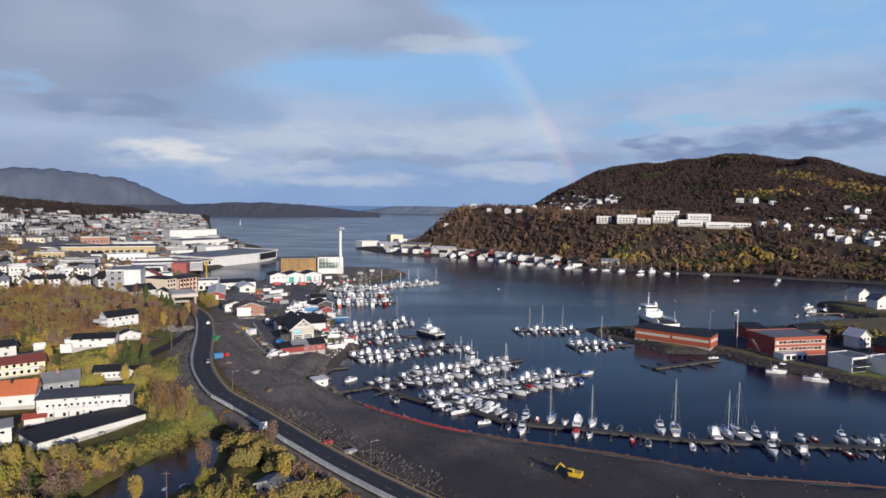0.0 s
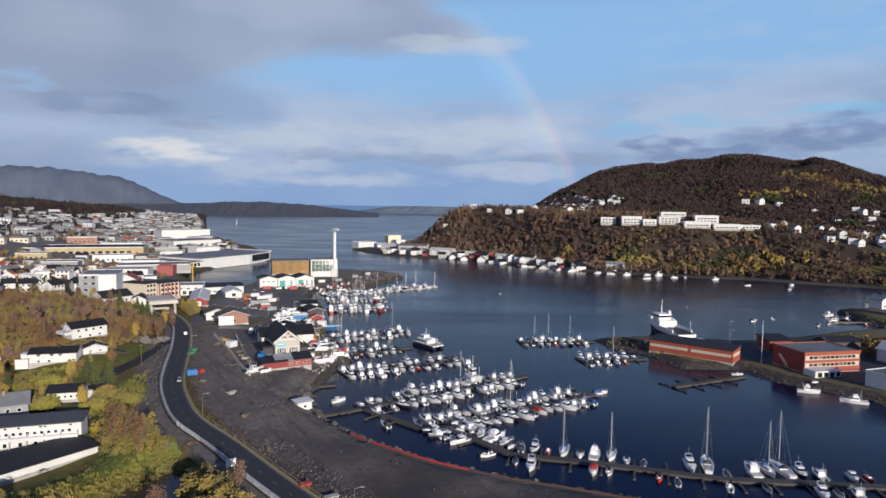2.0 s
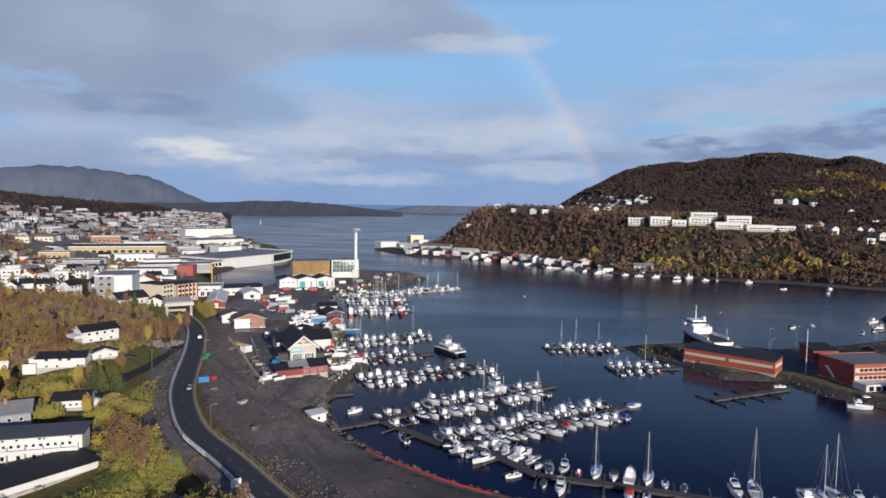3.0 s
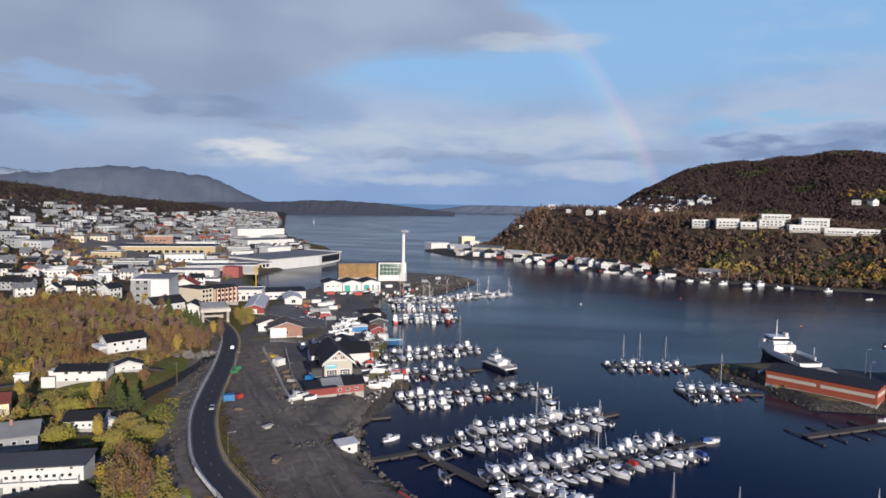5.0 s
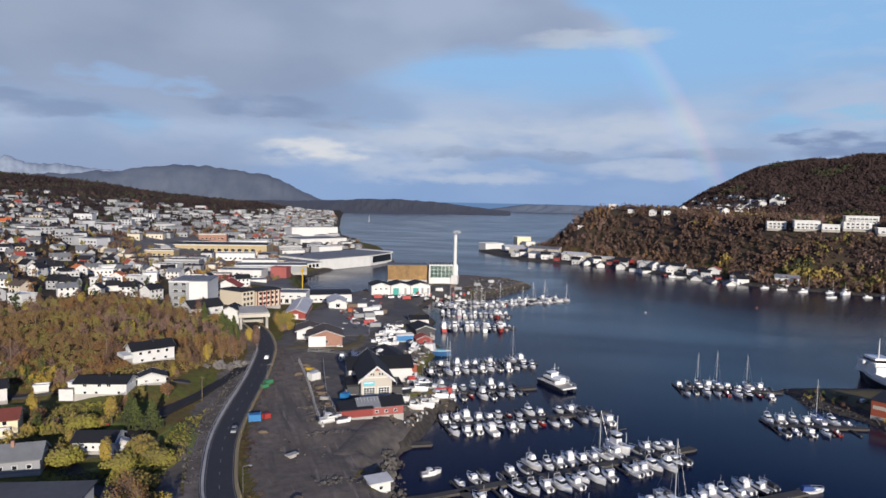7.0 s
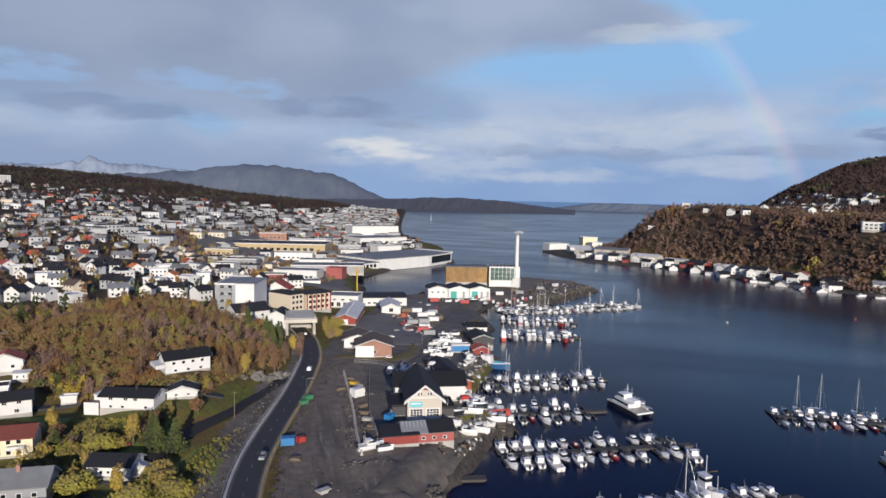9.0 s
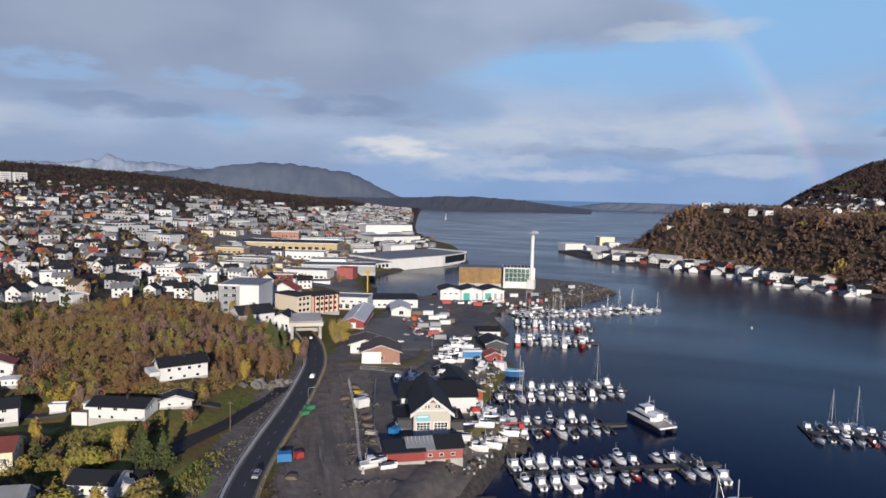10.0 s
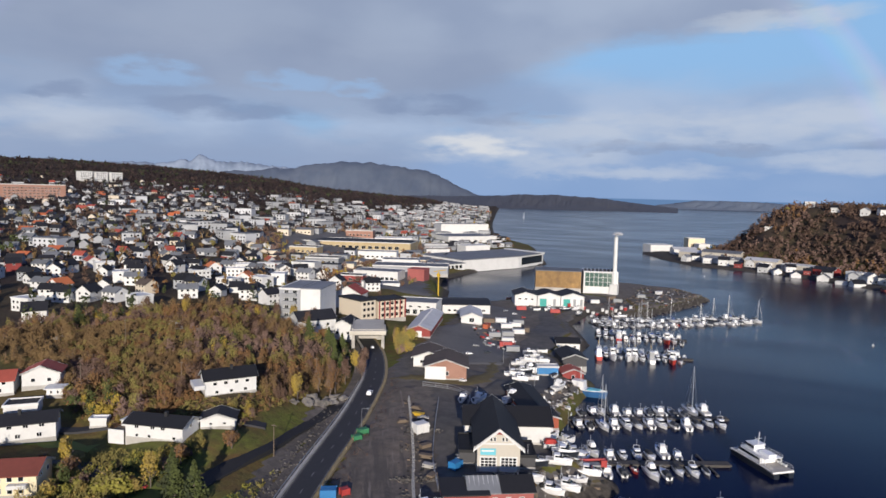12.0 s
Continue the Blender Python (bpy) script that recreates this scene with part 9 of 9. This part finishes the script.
for i in range(30):
    a_, r_ = -6.8 + i * 0.56 + (i % 3) * 0.15, 752 - i * 5.6 + (i % 2) * 18
    x, y = math.sin(radians(a_)) * r_, math.cos(radians(a_)) * r_ - 9
    hill_house((1, 0, 2, 1, 0, 1, 3)[i % 7], pose(x, y, height_at(x, y) + 0.3, 0, 0, (i * 53) % 60 - 30) @ Matrix.Scale(0.8 + 0.05 * (i % 5), 4))
# the shore at the right-hand bay
for i, (x, y, t) in enumerate(((232, 372, 20), (246, 362, -10), (262, 384, 30), (276, 398, 0), (244, 392, 40), (258, 346, 15), (285, 420, -20), (225, 344, 10))):
    hill_house((1, 0, 3, 1)[i % 4], pose(x, y, height_at(x, y) + 0.3, 0, 0, t))
draped("bay_shore", [(213, 376), (208, 350), (219, 329), (150, 304), (160, 290), (240, 300), (330, 330), (330, 415), (272, 404), (233, 379)], 0.1, 3.0, M["heath"], "withered grass and stones round the bay", "grass", thick=0.6)
scatter_rocks("bay_rocks", "stones along the shore of the bay", smooth_line([(271, 404, 0), (231, 379, 0), (212, 377, 0), (207, 350, 0), (217, 328, 0)], 1.5), 2.0, 160, 0.5, 12, M["rubble"])
tagged(box("jetty", 196, 222, 356, 358.5, 0.6, 1.0, M["timber"]), "long weathered timber jetty in the bay", "jetty")
tagged(box("jetty", 190, 216, 343, 345, 0.5, 0.9, M["timber"]), "low floating jetty in the bay", "jetty")
for k, (zone, n) in enumerate((([(150, 252), (168, 246), (180, 262), (168, 285), (150, 280)], 60), ([(160, 222), (190, 205), (200, 230), (175, 240)], 45), ([(240, 360), (300, 330), (330, 420), (280, 425)], 70), ([(60, 283), (62, 277), (74, 264), (78, 256), (84, 268), (70, 285)], 40))):
    woods("shore_bushes", "autumn shrubs and trees along the quay shore", "bushes", scattered(town_rng, zone, n, [q for q in LOTS if q[0] > 100], 1), 2.0 if k < 3 else 0.8, [("leaf_olive", 2), ("leaf_brown", 2), ("leaf_yellow", 1), ("leaf_green", 1)], 61 + k, 90, 0.14)


# ---- vehicles, containers and clutter ----
def car(label, paint, length=4.1, van=False):
    e = thing("van" if van else "car", label, "van" if van else "car", "parked cars")
    w, L = (1.9 if van else 1.7), length
    bm = cabin_mesh(bmesh.new(), -L / 2, L / 2, w / 2, w / 2 * 0.94, 0.28, 0.85, 0.05, 0.1, 0.95)
    part("body", bm, M[paint], e)
    top = 1.95 if van else 1.38
    part("cabin", cabin_mesh(bmesh.new(), -L * (0.48 if van else 0.42), L * (0.34 if van else 0.18), w * 0.46, w * 0.44, 0.84, top, 0.15 if van else 0.5, 0.75, 0.84), M[paint], e)
    part("glazing", cabin_mesh(bmesh.new(), -L * (0.3 if van else 0.36), L * (0.345 if van else 0.2), w * 0.465, w * 0.445, top - 0.5, top - 0.08, 0.3, 0.75, 0.9), M["glass_dark"], e)
    for x in (-L * 0.31, L * 0.31):
        for y in (-w / 2 + 0.08, w / 2 - 0.08):
            part("wheel", tube_into(bmesh.new(), (x, y - 0.1, 0.31), (x, y + 0.1, 0.31), 0.31, sides=12), M["rubber"], e)
    return e


CARS = [car("parked white estate car on the asphalt", "hull_white"), car("dark grey car on the road", "grey_paint"), car("red hatchback parked by a house", "red_paint", 3.7), car("black saloon car on dark asphalt", "hull_dark", 4.3), car("white delivery van in the yard", "hull_white", 5.0, True)]
done_cars = set()


def park(i, x, y, turn, lift=0.2):
    m = pose(x, y, height_at(x, y) + lift, 0, 0, turn) @ Matrix.Scale(0.72, 4)
    if i in done_cars:
        return copy_thing(CARS[i], m)
    done_cars.add(i)
    CARS[i].matrix_basis = m
    return CARS[i]


for i, x, y, t in ((1, -81.5, 192.5, 292), (0, -103.4, 247.5, 112), (0, -126.5, 283.5, 130)):
    park(i, x, y, t, 1.25)
for i, x, y, t in ((0, -88.5, 271.5, 20), (4, -82, 236.5, 60), (3, -66.5, 238, 80), (0, -74, 246, 100), (3, -72, 250, 30), (1, -69, 262, 60), (4, -63.5, 213.5, 40), (2, -127, 175, 40), (3, -118, 172.5, 10), (1, -108.5, 170.5, 30), (2, -111, 186.8, 20), (3, -104.6, 140.0, 60),
                   (1, -85, 137, 60), (0, -147.5, 190.5, 20), (3, -152, 196, 30), (0, -156, 189.5, 45), (4, -59.4, 114.7, 100), (1, -54.5, 113, 40), (0, -45, 106, 60), (3, 122, 250, 30), (1, 128, 251, 100), (0, 115, 222, 10), (1, 147, 222, 30), (0, -100, 300, 30), (3, -96, 306, 40), (1, -103, 312, 20), (0, -106, 330, 70),
                   (0, 86, 281, 20), (3, 80, 279, 40), (4, 76, 276, 30), (0, -118, 388, 30), (1, -124, 392, 40), (2, -112, 384, 10)):
    park(i, x, y, t, 0.28)


def container(label, paint, x, y, turn, length=6.0, width=2.4, high=2.4, lift=0.2):
    e = thing("container", label, "container", m=pose(x, y, height_at(x, y) + lift, 0, 0, turn))
    bm = box_into(bmesh.new(), 0, length, 0, width, 0.1, high)
    for q in ((0, 0), (length, 0), (0, width), (length, width)):
        box_into(bm, q[0] - 0.08, q[0] + 0.08, q[1] - 0.08, q[1] + 0.08, 0, high + 0.04)
    part("body", bm, M[paint], e)
    for k in range(int(length / 0.6) if length < 3.5 and width > 1.7 else 0):
        box("rib", 0.2 + k * 0.6, 0.42 + k * 0.6, -0.04, 0.0, 0.2, high - 0.1, M[paint], e)
    return e


container("bright blue site container on the gravel fill", "blue_paint", -82.6, 200.8, 32, 2.7, 1.9, 1.7)
container("small red tool container beside the blue one", "red_paint", -79.9, 203.6, 60, 1.5, 1.2, 1.2)
container("green site container by the road", "green_paint", -92.6, 227.4, 62, 2.2, 1.3, 1.2)
container("green waste container by the road", "green_paint", -91.9, 224.4, 62, 1.8, 1.2, 1.0)
container("white site cabin with a flat roof", "white", -81.2, 233.0, 62, 3.0, 2.2, 2.2)
for i, (x, y, t, c) in enumerate(((-109, 350, 30, "white"), (-108, 357, 28, "white"), (-99, 324, 25, "red_paint"), (-104, 339, 30, "grey_paint"), (-102, 345, 30, "white"), (-116, 361, 28, "white"), (-112, 343, 100, "orange_paint"), (-107, 333, 30, "grey_paint"), (-118, 353, 32, "timber"), (-110, 366, 30, "grey_paint"),
                                  (-98, 352, 110, "timber"), (-101, 331, 28, "white"), (-94, 318, 28, "grey_paint"), (-122, 402, 30, "red_paint"), (-146, 452, 60, "orange_paint"), (-106, 404, 20, "red_paint"), (-97, 444, 30, "white"), (-88, 456, 10, "grey_paint"), (-92, 463, 50, "timber"), (-80, 480, 30, "grey_paint"), (-72, 500, 70, "white"),
                                  (-64, 236, 100, "grey_paint"), (-66.5, 222, 80, "blue_paint"), (-67.5, 225, 30, "grey_paint"))):
    container({"blue_paint": "blue freight container in the yard", "white": "white freight container in the yard", "red_paint": "red freight container in the yard", "orange_paint": "orange freight container in the yard", "grey_paint": "grey freight container in the yard", "timber": "rusty brown freight container in the yard"}[c], c, x, y, t, 4.4 if i < 21 else 2.4, 1.9 if i < 21 else 1.6, 1.8 if i < 21 else 1.5)


def pole(name, label, x, y, high, lamp=True, mat="steel", base=None, r=0.07):
    z = height_at(x, y) if base is None else base
    e = thing(name, label, "lamp post" if lamp else "pole", m=pose(x, y, z))
    tube("post", (0, 0, -0.3), (0, 0, high), r, M[mat], e, r1=r * 0.6, sides=7)
    if lamp:
        tube("arm", (0, 0, high - 0.05), (1.2, 0.4, high + 0.15), 0.05, M[mat], e, sides=5)
        box("lamp_head", 1.0, 1.6, 0.25, 0.6, high + 0.06, high + 0.2, M["grey_paint"], e)
    else:
        box("crossarm", -0.7, 0.7, -0.06, 0.06, high - 0.5, high - 0.38, M["timber"], e)
    return e


nrm = offsets(road_line)
for i in range(40, len(road_line) - 6, 44):
    pole("street_lamp", "thin grey street lamp beside the road", road_line[i, 0] - nrm[i, 0] * 3.9, road_line[i, 1] - nrm[i, 1] * 3.9, 5.6, r=0.045)
for x, y, h in ((-101.3, 209.8, 7), (-138.1, 218.8, 7), (-99.6, 100.5, 6), (-88, 99, 6), (-76, 98.5, 6), (-54, 104, 6), (-160, 208, 7), (-176, 232, 7.5), (-120, 247, 7)):
    pole("utility_pole", "weathered wooden utility pole", x, y, h, False, "timber", r=0.11)
for x, y, h in ((104, 262, 9), (112, 282, 9), (90, 292, 8.5), (125, 288, 9), (-75, 296, 9), (-72, 284, 10), (-88, 300, 7), (-58, 270, 8)):
    pole("quay_lamp", "tall lamp mast on the quay", x, y, h)

sign = thing("road_sign", "white rectangular road sign seen from behind", "sign", m=pose(-46.3, 136.6, 3.6, 0, 0, 40))
box("board", -1.0, 1.0, -0.05, 0.05, 1.3, 2.9, M["white"], sign, bevel=0.02)
for u in (-0.6, 0.6):
    tube("post", (u, 0.08, -1.5), (u, 0.08, 2.6), 0.06, M["steel"], sign)

digger = thing("excavator", "yellow tracked excavator on the gravel fill", "excavator", m=pose(22.3, 115.8, height_at(22.3, 115.8) + 0.15, 0, 0, 155) @ Matrix.Scale(0.72, 4))
for s in (-1, 1):
    box("track", -2.0, 2.0, s * 1.15 - 0.3, s * 1.15 + 0.3, 0, 0.85, M["rubber"], digger, bevel=0.2)
box("chassis", -1.5, 1.5, -0.8, 0.8, 0.5, 1.0, M["hull_dark"], digger)
box("house", -2.4, 1.2, -1.3, 1.3, 1.0, 2.3, M["yellow_paint"], digger, bevel=0.12)
box("cab", -0.2, 1.4, 0.2, 1.25, 1.6, 3.2, M["yellow_paint"], digger, bevel=0.08)
box("cab_glass", 0.0, 1.46, 0.3, 1.3, 2.2, 3.0, M["glass_dark"], digger)
tube("boom", (1.2, -0.3, 1.8), (4.0, -0.3, 3.6), 0.28, M["yellow_paint"], digger, sides=6)
tube("stick", (4.0, -0.3, 3.6), (5.3, -0.3, 1.6), 0.22, M["yellow_paint"], digger, sides=6)
box("bucket", 4.8, 5.7, -0.8, 0.2, 0.5, 1.5, M["hull_dark"], digger, bevel=0.1)
truck = thing("crane_truck", "red mobile crane truck at the boatyard edge", "truck", m=pose(-45.8, 244.5, height_at(-45.8, 244.5) + 0.3, 0, 0, 25) @ Matrix.Scale(0.7, 4))
box("bed", -4, 3.0, -1.2, 1.2, 0.8, 1.3, M["grey_paint"], truck)
box("cab", 3.0, 4.8, -1.2, 1.2, 0.6, 2.8, M["red_paint"], truck, bevel=0.1)
tube("jib", (-3.6, 0, 2.2), (4.2, 0, 2.8), 0.45, M["red_paint"], truck, r1=0.3, sides=6)
for x in (-3.2, -2.0, 1.6, 3.6):
    for y in (-1.1, 1.1):
        part("wheel", tube_into(bmesh.new(), (x, y - 0.15, 0.5), (x, y + 0.15, 0.5), 0.5, sides=12), M["rubber"], truck)

# piles and stacks on the fill and yard
pile_rng = random.Random(12)
for x, y, name, mat, label in ((-88, 238, "pallet_stack", "timber", "stack of weathered timber on the fill"), (-86.5, 243, "pallet_stack", "yellow_paint", "yellow pallets stacked on the fill"), (-77, 229, "pallet_stack", "timber", "stack of weathered timber on the fill"), (-74.5, 225, "pallet_stack", "timber", "stack of weathered timber on the fill"),
                               (-72, 221.5, "pallet_stack", "concrete", "pale concrete blocks beside the barrier"), (-84.5, 241.5, "pallet_stack", "concrete", "pale concrete blocks beside the barrier"), (-89.5, 247, "pallet_stack", "timber", "stack of weathered timber on the fill"), (-69.5, 218, "pallet_stack", "timber", "stack of weathered timber on the fill"),
                               (-76, 196, "pallet_stack", "timber", "loose planks on the gravel fill"), (-64, 186, "pallet_stack", "concrete", "pale pipes on the gravel fill"), (-30, 131, "pallet_stack", "red_paint", "red plastic barrier heap by the road"), (-24, 126, "pallet_stack", "concrete", "pale rubble bags by the road"),
                               (-54, 168, "pallet_stack", "timber", "loose planks on the gravel fill")):
    e = thing(name, label, "stack", m=on_ground(x, y, pile_rng.uniform(0, 90), 0.15))
    for k in range(3):
        w = pile_rng.uniform(0.7, 1.5)
        box("layer", -w, w, -0.5 - 0.1 * k, 0.5 + 0.05 * k, 0.28 * k, 0.28 * k + 0.22, M[mat], e)

# barrel-like net bins and gear on the hall's forecourt
for i in range(14):
    x, y = -104 + i * 2.1, 428 + i * 1.1 + (i % 2) * 1.6
    e = thing("fish_tub", ("white" if i % 3 else "red") + " plastic tank standing on the quay", "tank", "quay tanks", on_ground(x, y, 0, 0.15))
    part("tub", tube_into(bmesh.new(), (0, 0, 0), (0, 0, 1.6), 0.75, 0.85, 10), M["white"] if i % 3 else M["red_paint"], e)
    part("lid", tube_into(bmesh.new(), (0, 0, 1.6), (0, 0, 1.75), 0.87, 0.8, 10), M["grey_paint"], e)
for x, y, c in ((-20, 470, "white"), (25, 430, "white"), (90, 470, "orange_paint"), (-60, 640, "white"), (130, 385, "orange_paint")):
    e = thing("buoy", "small round mooring buoy on the water", "buoy", m=pose(x, y, 0))
    part("float", tube_into(bmesh.new(), (0, 0, -0.3), (0, 0, 0.7), 0.55, 0.3, 10), M[c], e)
    tube("ring", (0, 0, 0.7), (0, 0, 1.1), 0.08, M["steel"], e)
sail_boat = thing("sailing_vessel", "far white sail on the open sound", "sailing boat", m=pose(-570, 1630, 0, 0, 0, 90) @ Matrix.Scale(0.7, 4))
part("hull", hull_mesh(bmesh.new(), 14, 4, 1.6), M["hull_white"], sail_boat)
link_mesh("sail", [(-5, 0, 3), (3.5, 0.2, 3), (3.3, 0.2, 24), (-5, 0.1, 3), (3.5, 0.35, 3), (3.3, 0.35, 24)], [(0, 1, 2), (3, 5, 4), (0, 3, 4, 1), (1, 4, 5, 2), (2, 5, 3, 0)], M["hull_white"], sail_boat)

# faint wakes left on the calm water
wake_mat = bpy.data.materials.new("wake")
wake_mat.use_nodes = True
wb = wake_mat.node_tree.nodes["Principled BSDF"]
wb.inputs["Base Color"].default_value, wb.inputs["Roughness"].default_value, wb.inputs["Alpha"].default_value = (0.55, 0.62, 0.7, 1), 0.6, 0.09
for pts in ([(-30, 404, 0.03), (-24, 424, 0.03), (-16.6, 442, 0.03), (-3.5, 474, 0.03)], [(-8, 412, 0.03), (2, 424, 0.03), (10, 421, 0.03), (15, 404, 0.03), (14, 392, 0.03)], [(37, 424, 0.03), (42, 420, 0.03), (48, 421, 0.03)]):
    wl = smooth_line(pts, 2.0)
    for k in range(3):
        tagged(strip("wake", wl, -0.5 + 1.5 * k, 0.15 + 1.5 * k, 0.0, 0.01, wake_mat), "faint pale wake curling on dark water", "wake", kind="stuff")

# fences round the yard
for pts, label in (([(-96, 262), (-88, 264), (-82, 262), (-80, 256)], "grey mesh fence at the yard gate"), ([(-66, 214), (-72.5, 224), (-79.5, 238), (-87, 254)], "low wire fence between fill and yard")):
    ln = smooth_line([(x, y, height_at(x, y)) for x, y in pts], 1.6)
    rail("fence", label, ln, 0, 0.15, 1.2, M["steel"], 2, 0.05, (1.0, 0.5, 0.15))

# crates, nets, pallets and gear lying about on the quays and the fill, too many to count
def clutter(zone, count, label, seed, mats, size=0.7):
    rng = np.random.default_rng(seed)
    spots = scattered(rng, zone, count, NEAR_LOTS, -3.0)
    z = lie(spots[:, 0], spots[:, 1])
    for k, mat in enumerate(mats):
        bm_v, bm_f = [], []
        for i in range(k, count, len(mats)):
            w, d, h, a = size * rng.uniform(0.3, 1.6), size * rng.uniform(0.3, 1.0), size * rng.uniform(0.2, 1.0), rng.uniform(0, 3.1)
            c, s_ = math.cos(a), math.sin(a)
            b = len(bm_v)
            for zz, e in ((-0.2, 1.0), (h + 0.15, 0.88)):
                for u, v in ((-w, -d), (w, -d), (w, d), (-w, d)):
                    bm_v.append((spots[i, 0] + (c * u - s_ * v) * e, spots[i, 1] + (s_ * u + c * v) * e, z[i] + zz))
            bm_f += [tuple(b + q for q in f) for f in ((4, 5, 6, 7), (0, 1, 5, 4), (1, 2, 6, 5), (2, 3, 7, 6), (3, 0, 4, 7))]
        tagged(link_mesh("quay_gear", bm_v, bm_f, M[mat]), label, "clutter", kind="stuff")


clutter([(-56, 214), (-47, 214), (-45, 230), (-41, 241), (-53, 254), (-61, 268), (-63, 308), (-68, 308), (-68, 270), (-56, 250), (-52, 232), (-56, 216)], 260, "crates, nets and gear lying along the boatyard quay", 3, ("timber", "grey_paint", "rubber", "deck", "rubble", "timber", "rubber", "white"), 0.5)
clutter([(-92, 250), (-80, 234), (-70, 216), (-65, 207), (-68, 204), (-76, 216), (-86, 234), (-96, 252)], 130, "planks, pallets and debris along the barrier", 4, ("timber", "rubble", "rubber", "rubble"), 0.24)
clutter([(-120, 412), (-100, 440), (-72, 444), (-60, 470), (-50, 512), (-68, 534), (-90, 520), (-84, 474), (-110, 436), (-130, 415)], 260, "tanks, crates and gear on the headland quay", 5, ("timber", "grey_paint", "rubber", "rubble", "timber", "rust_red", "rubble"), 0.6)
clutter([(-118, 352), (-98, 340), (-92, 320), (-100, 316), (-112, 330), (-122, 350)], 110, "pallets and crates between the containers", 6, ("white", "timber", "grey_paint", "rubber", "red_paint"), 0.6)
clutter([(-80, 200), (-60, 178), (-40, 152), (-10, 128), (40, 104), (80, 96), (80, 112), (36, 124), (0, 138), (-36, 168), (-56, 196)], 170, "scattered debris and stones on the bare fill", 7, ("rubble", "rubble", "rubber", "timber"), 0.2)

# steam over the chimney
steam = bpy.data.materials.new("steam")
steam.use_nodes = True
sb = steam.node_tree.nodes["Principled BSDF"]
sb.inputs["Base Color"].default_value, sb.inputs["Roughness"].default_value, sb.inputs["Alpha"].default_value = (0.85, 0.86, 0.88, 1), 1.0, 0.16
rng = np.random.default_rng(2)
q = crown_quads(rng, 160, 0.3)
v = q.reshape(-1, 3) * (3.6, 2.4, 1.5) + (-93.2, 486.5, 37.6)
plume = link_mesh("steam_plume", v, [(4 * i, 4 * i + 1, 4 * i + 2, 4 * i + 3) for i in range(len(q))], steam)
tagged(plume, "thin white steam drifting from the chimney", "steam", kind="stuff")

# to true size, about the origin
for ob in scene.objects:
    if ob.parent is None and ob.type in ("MESH", "EMPTY"):
        ob.matrix_basis = Matrix.Scale(K, 4) @ ob.matrix_basis
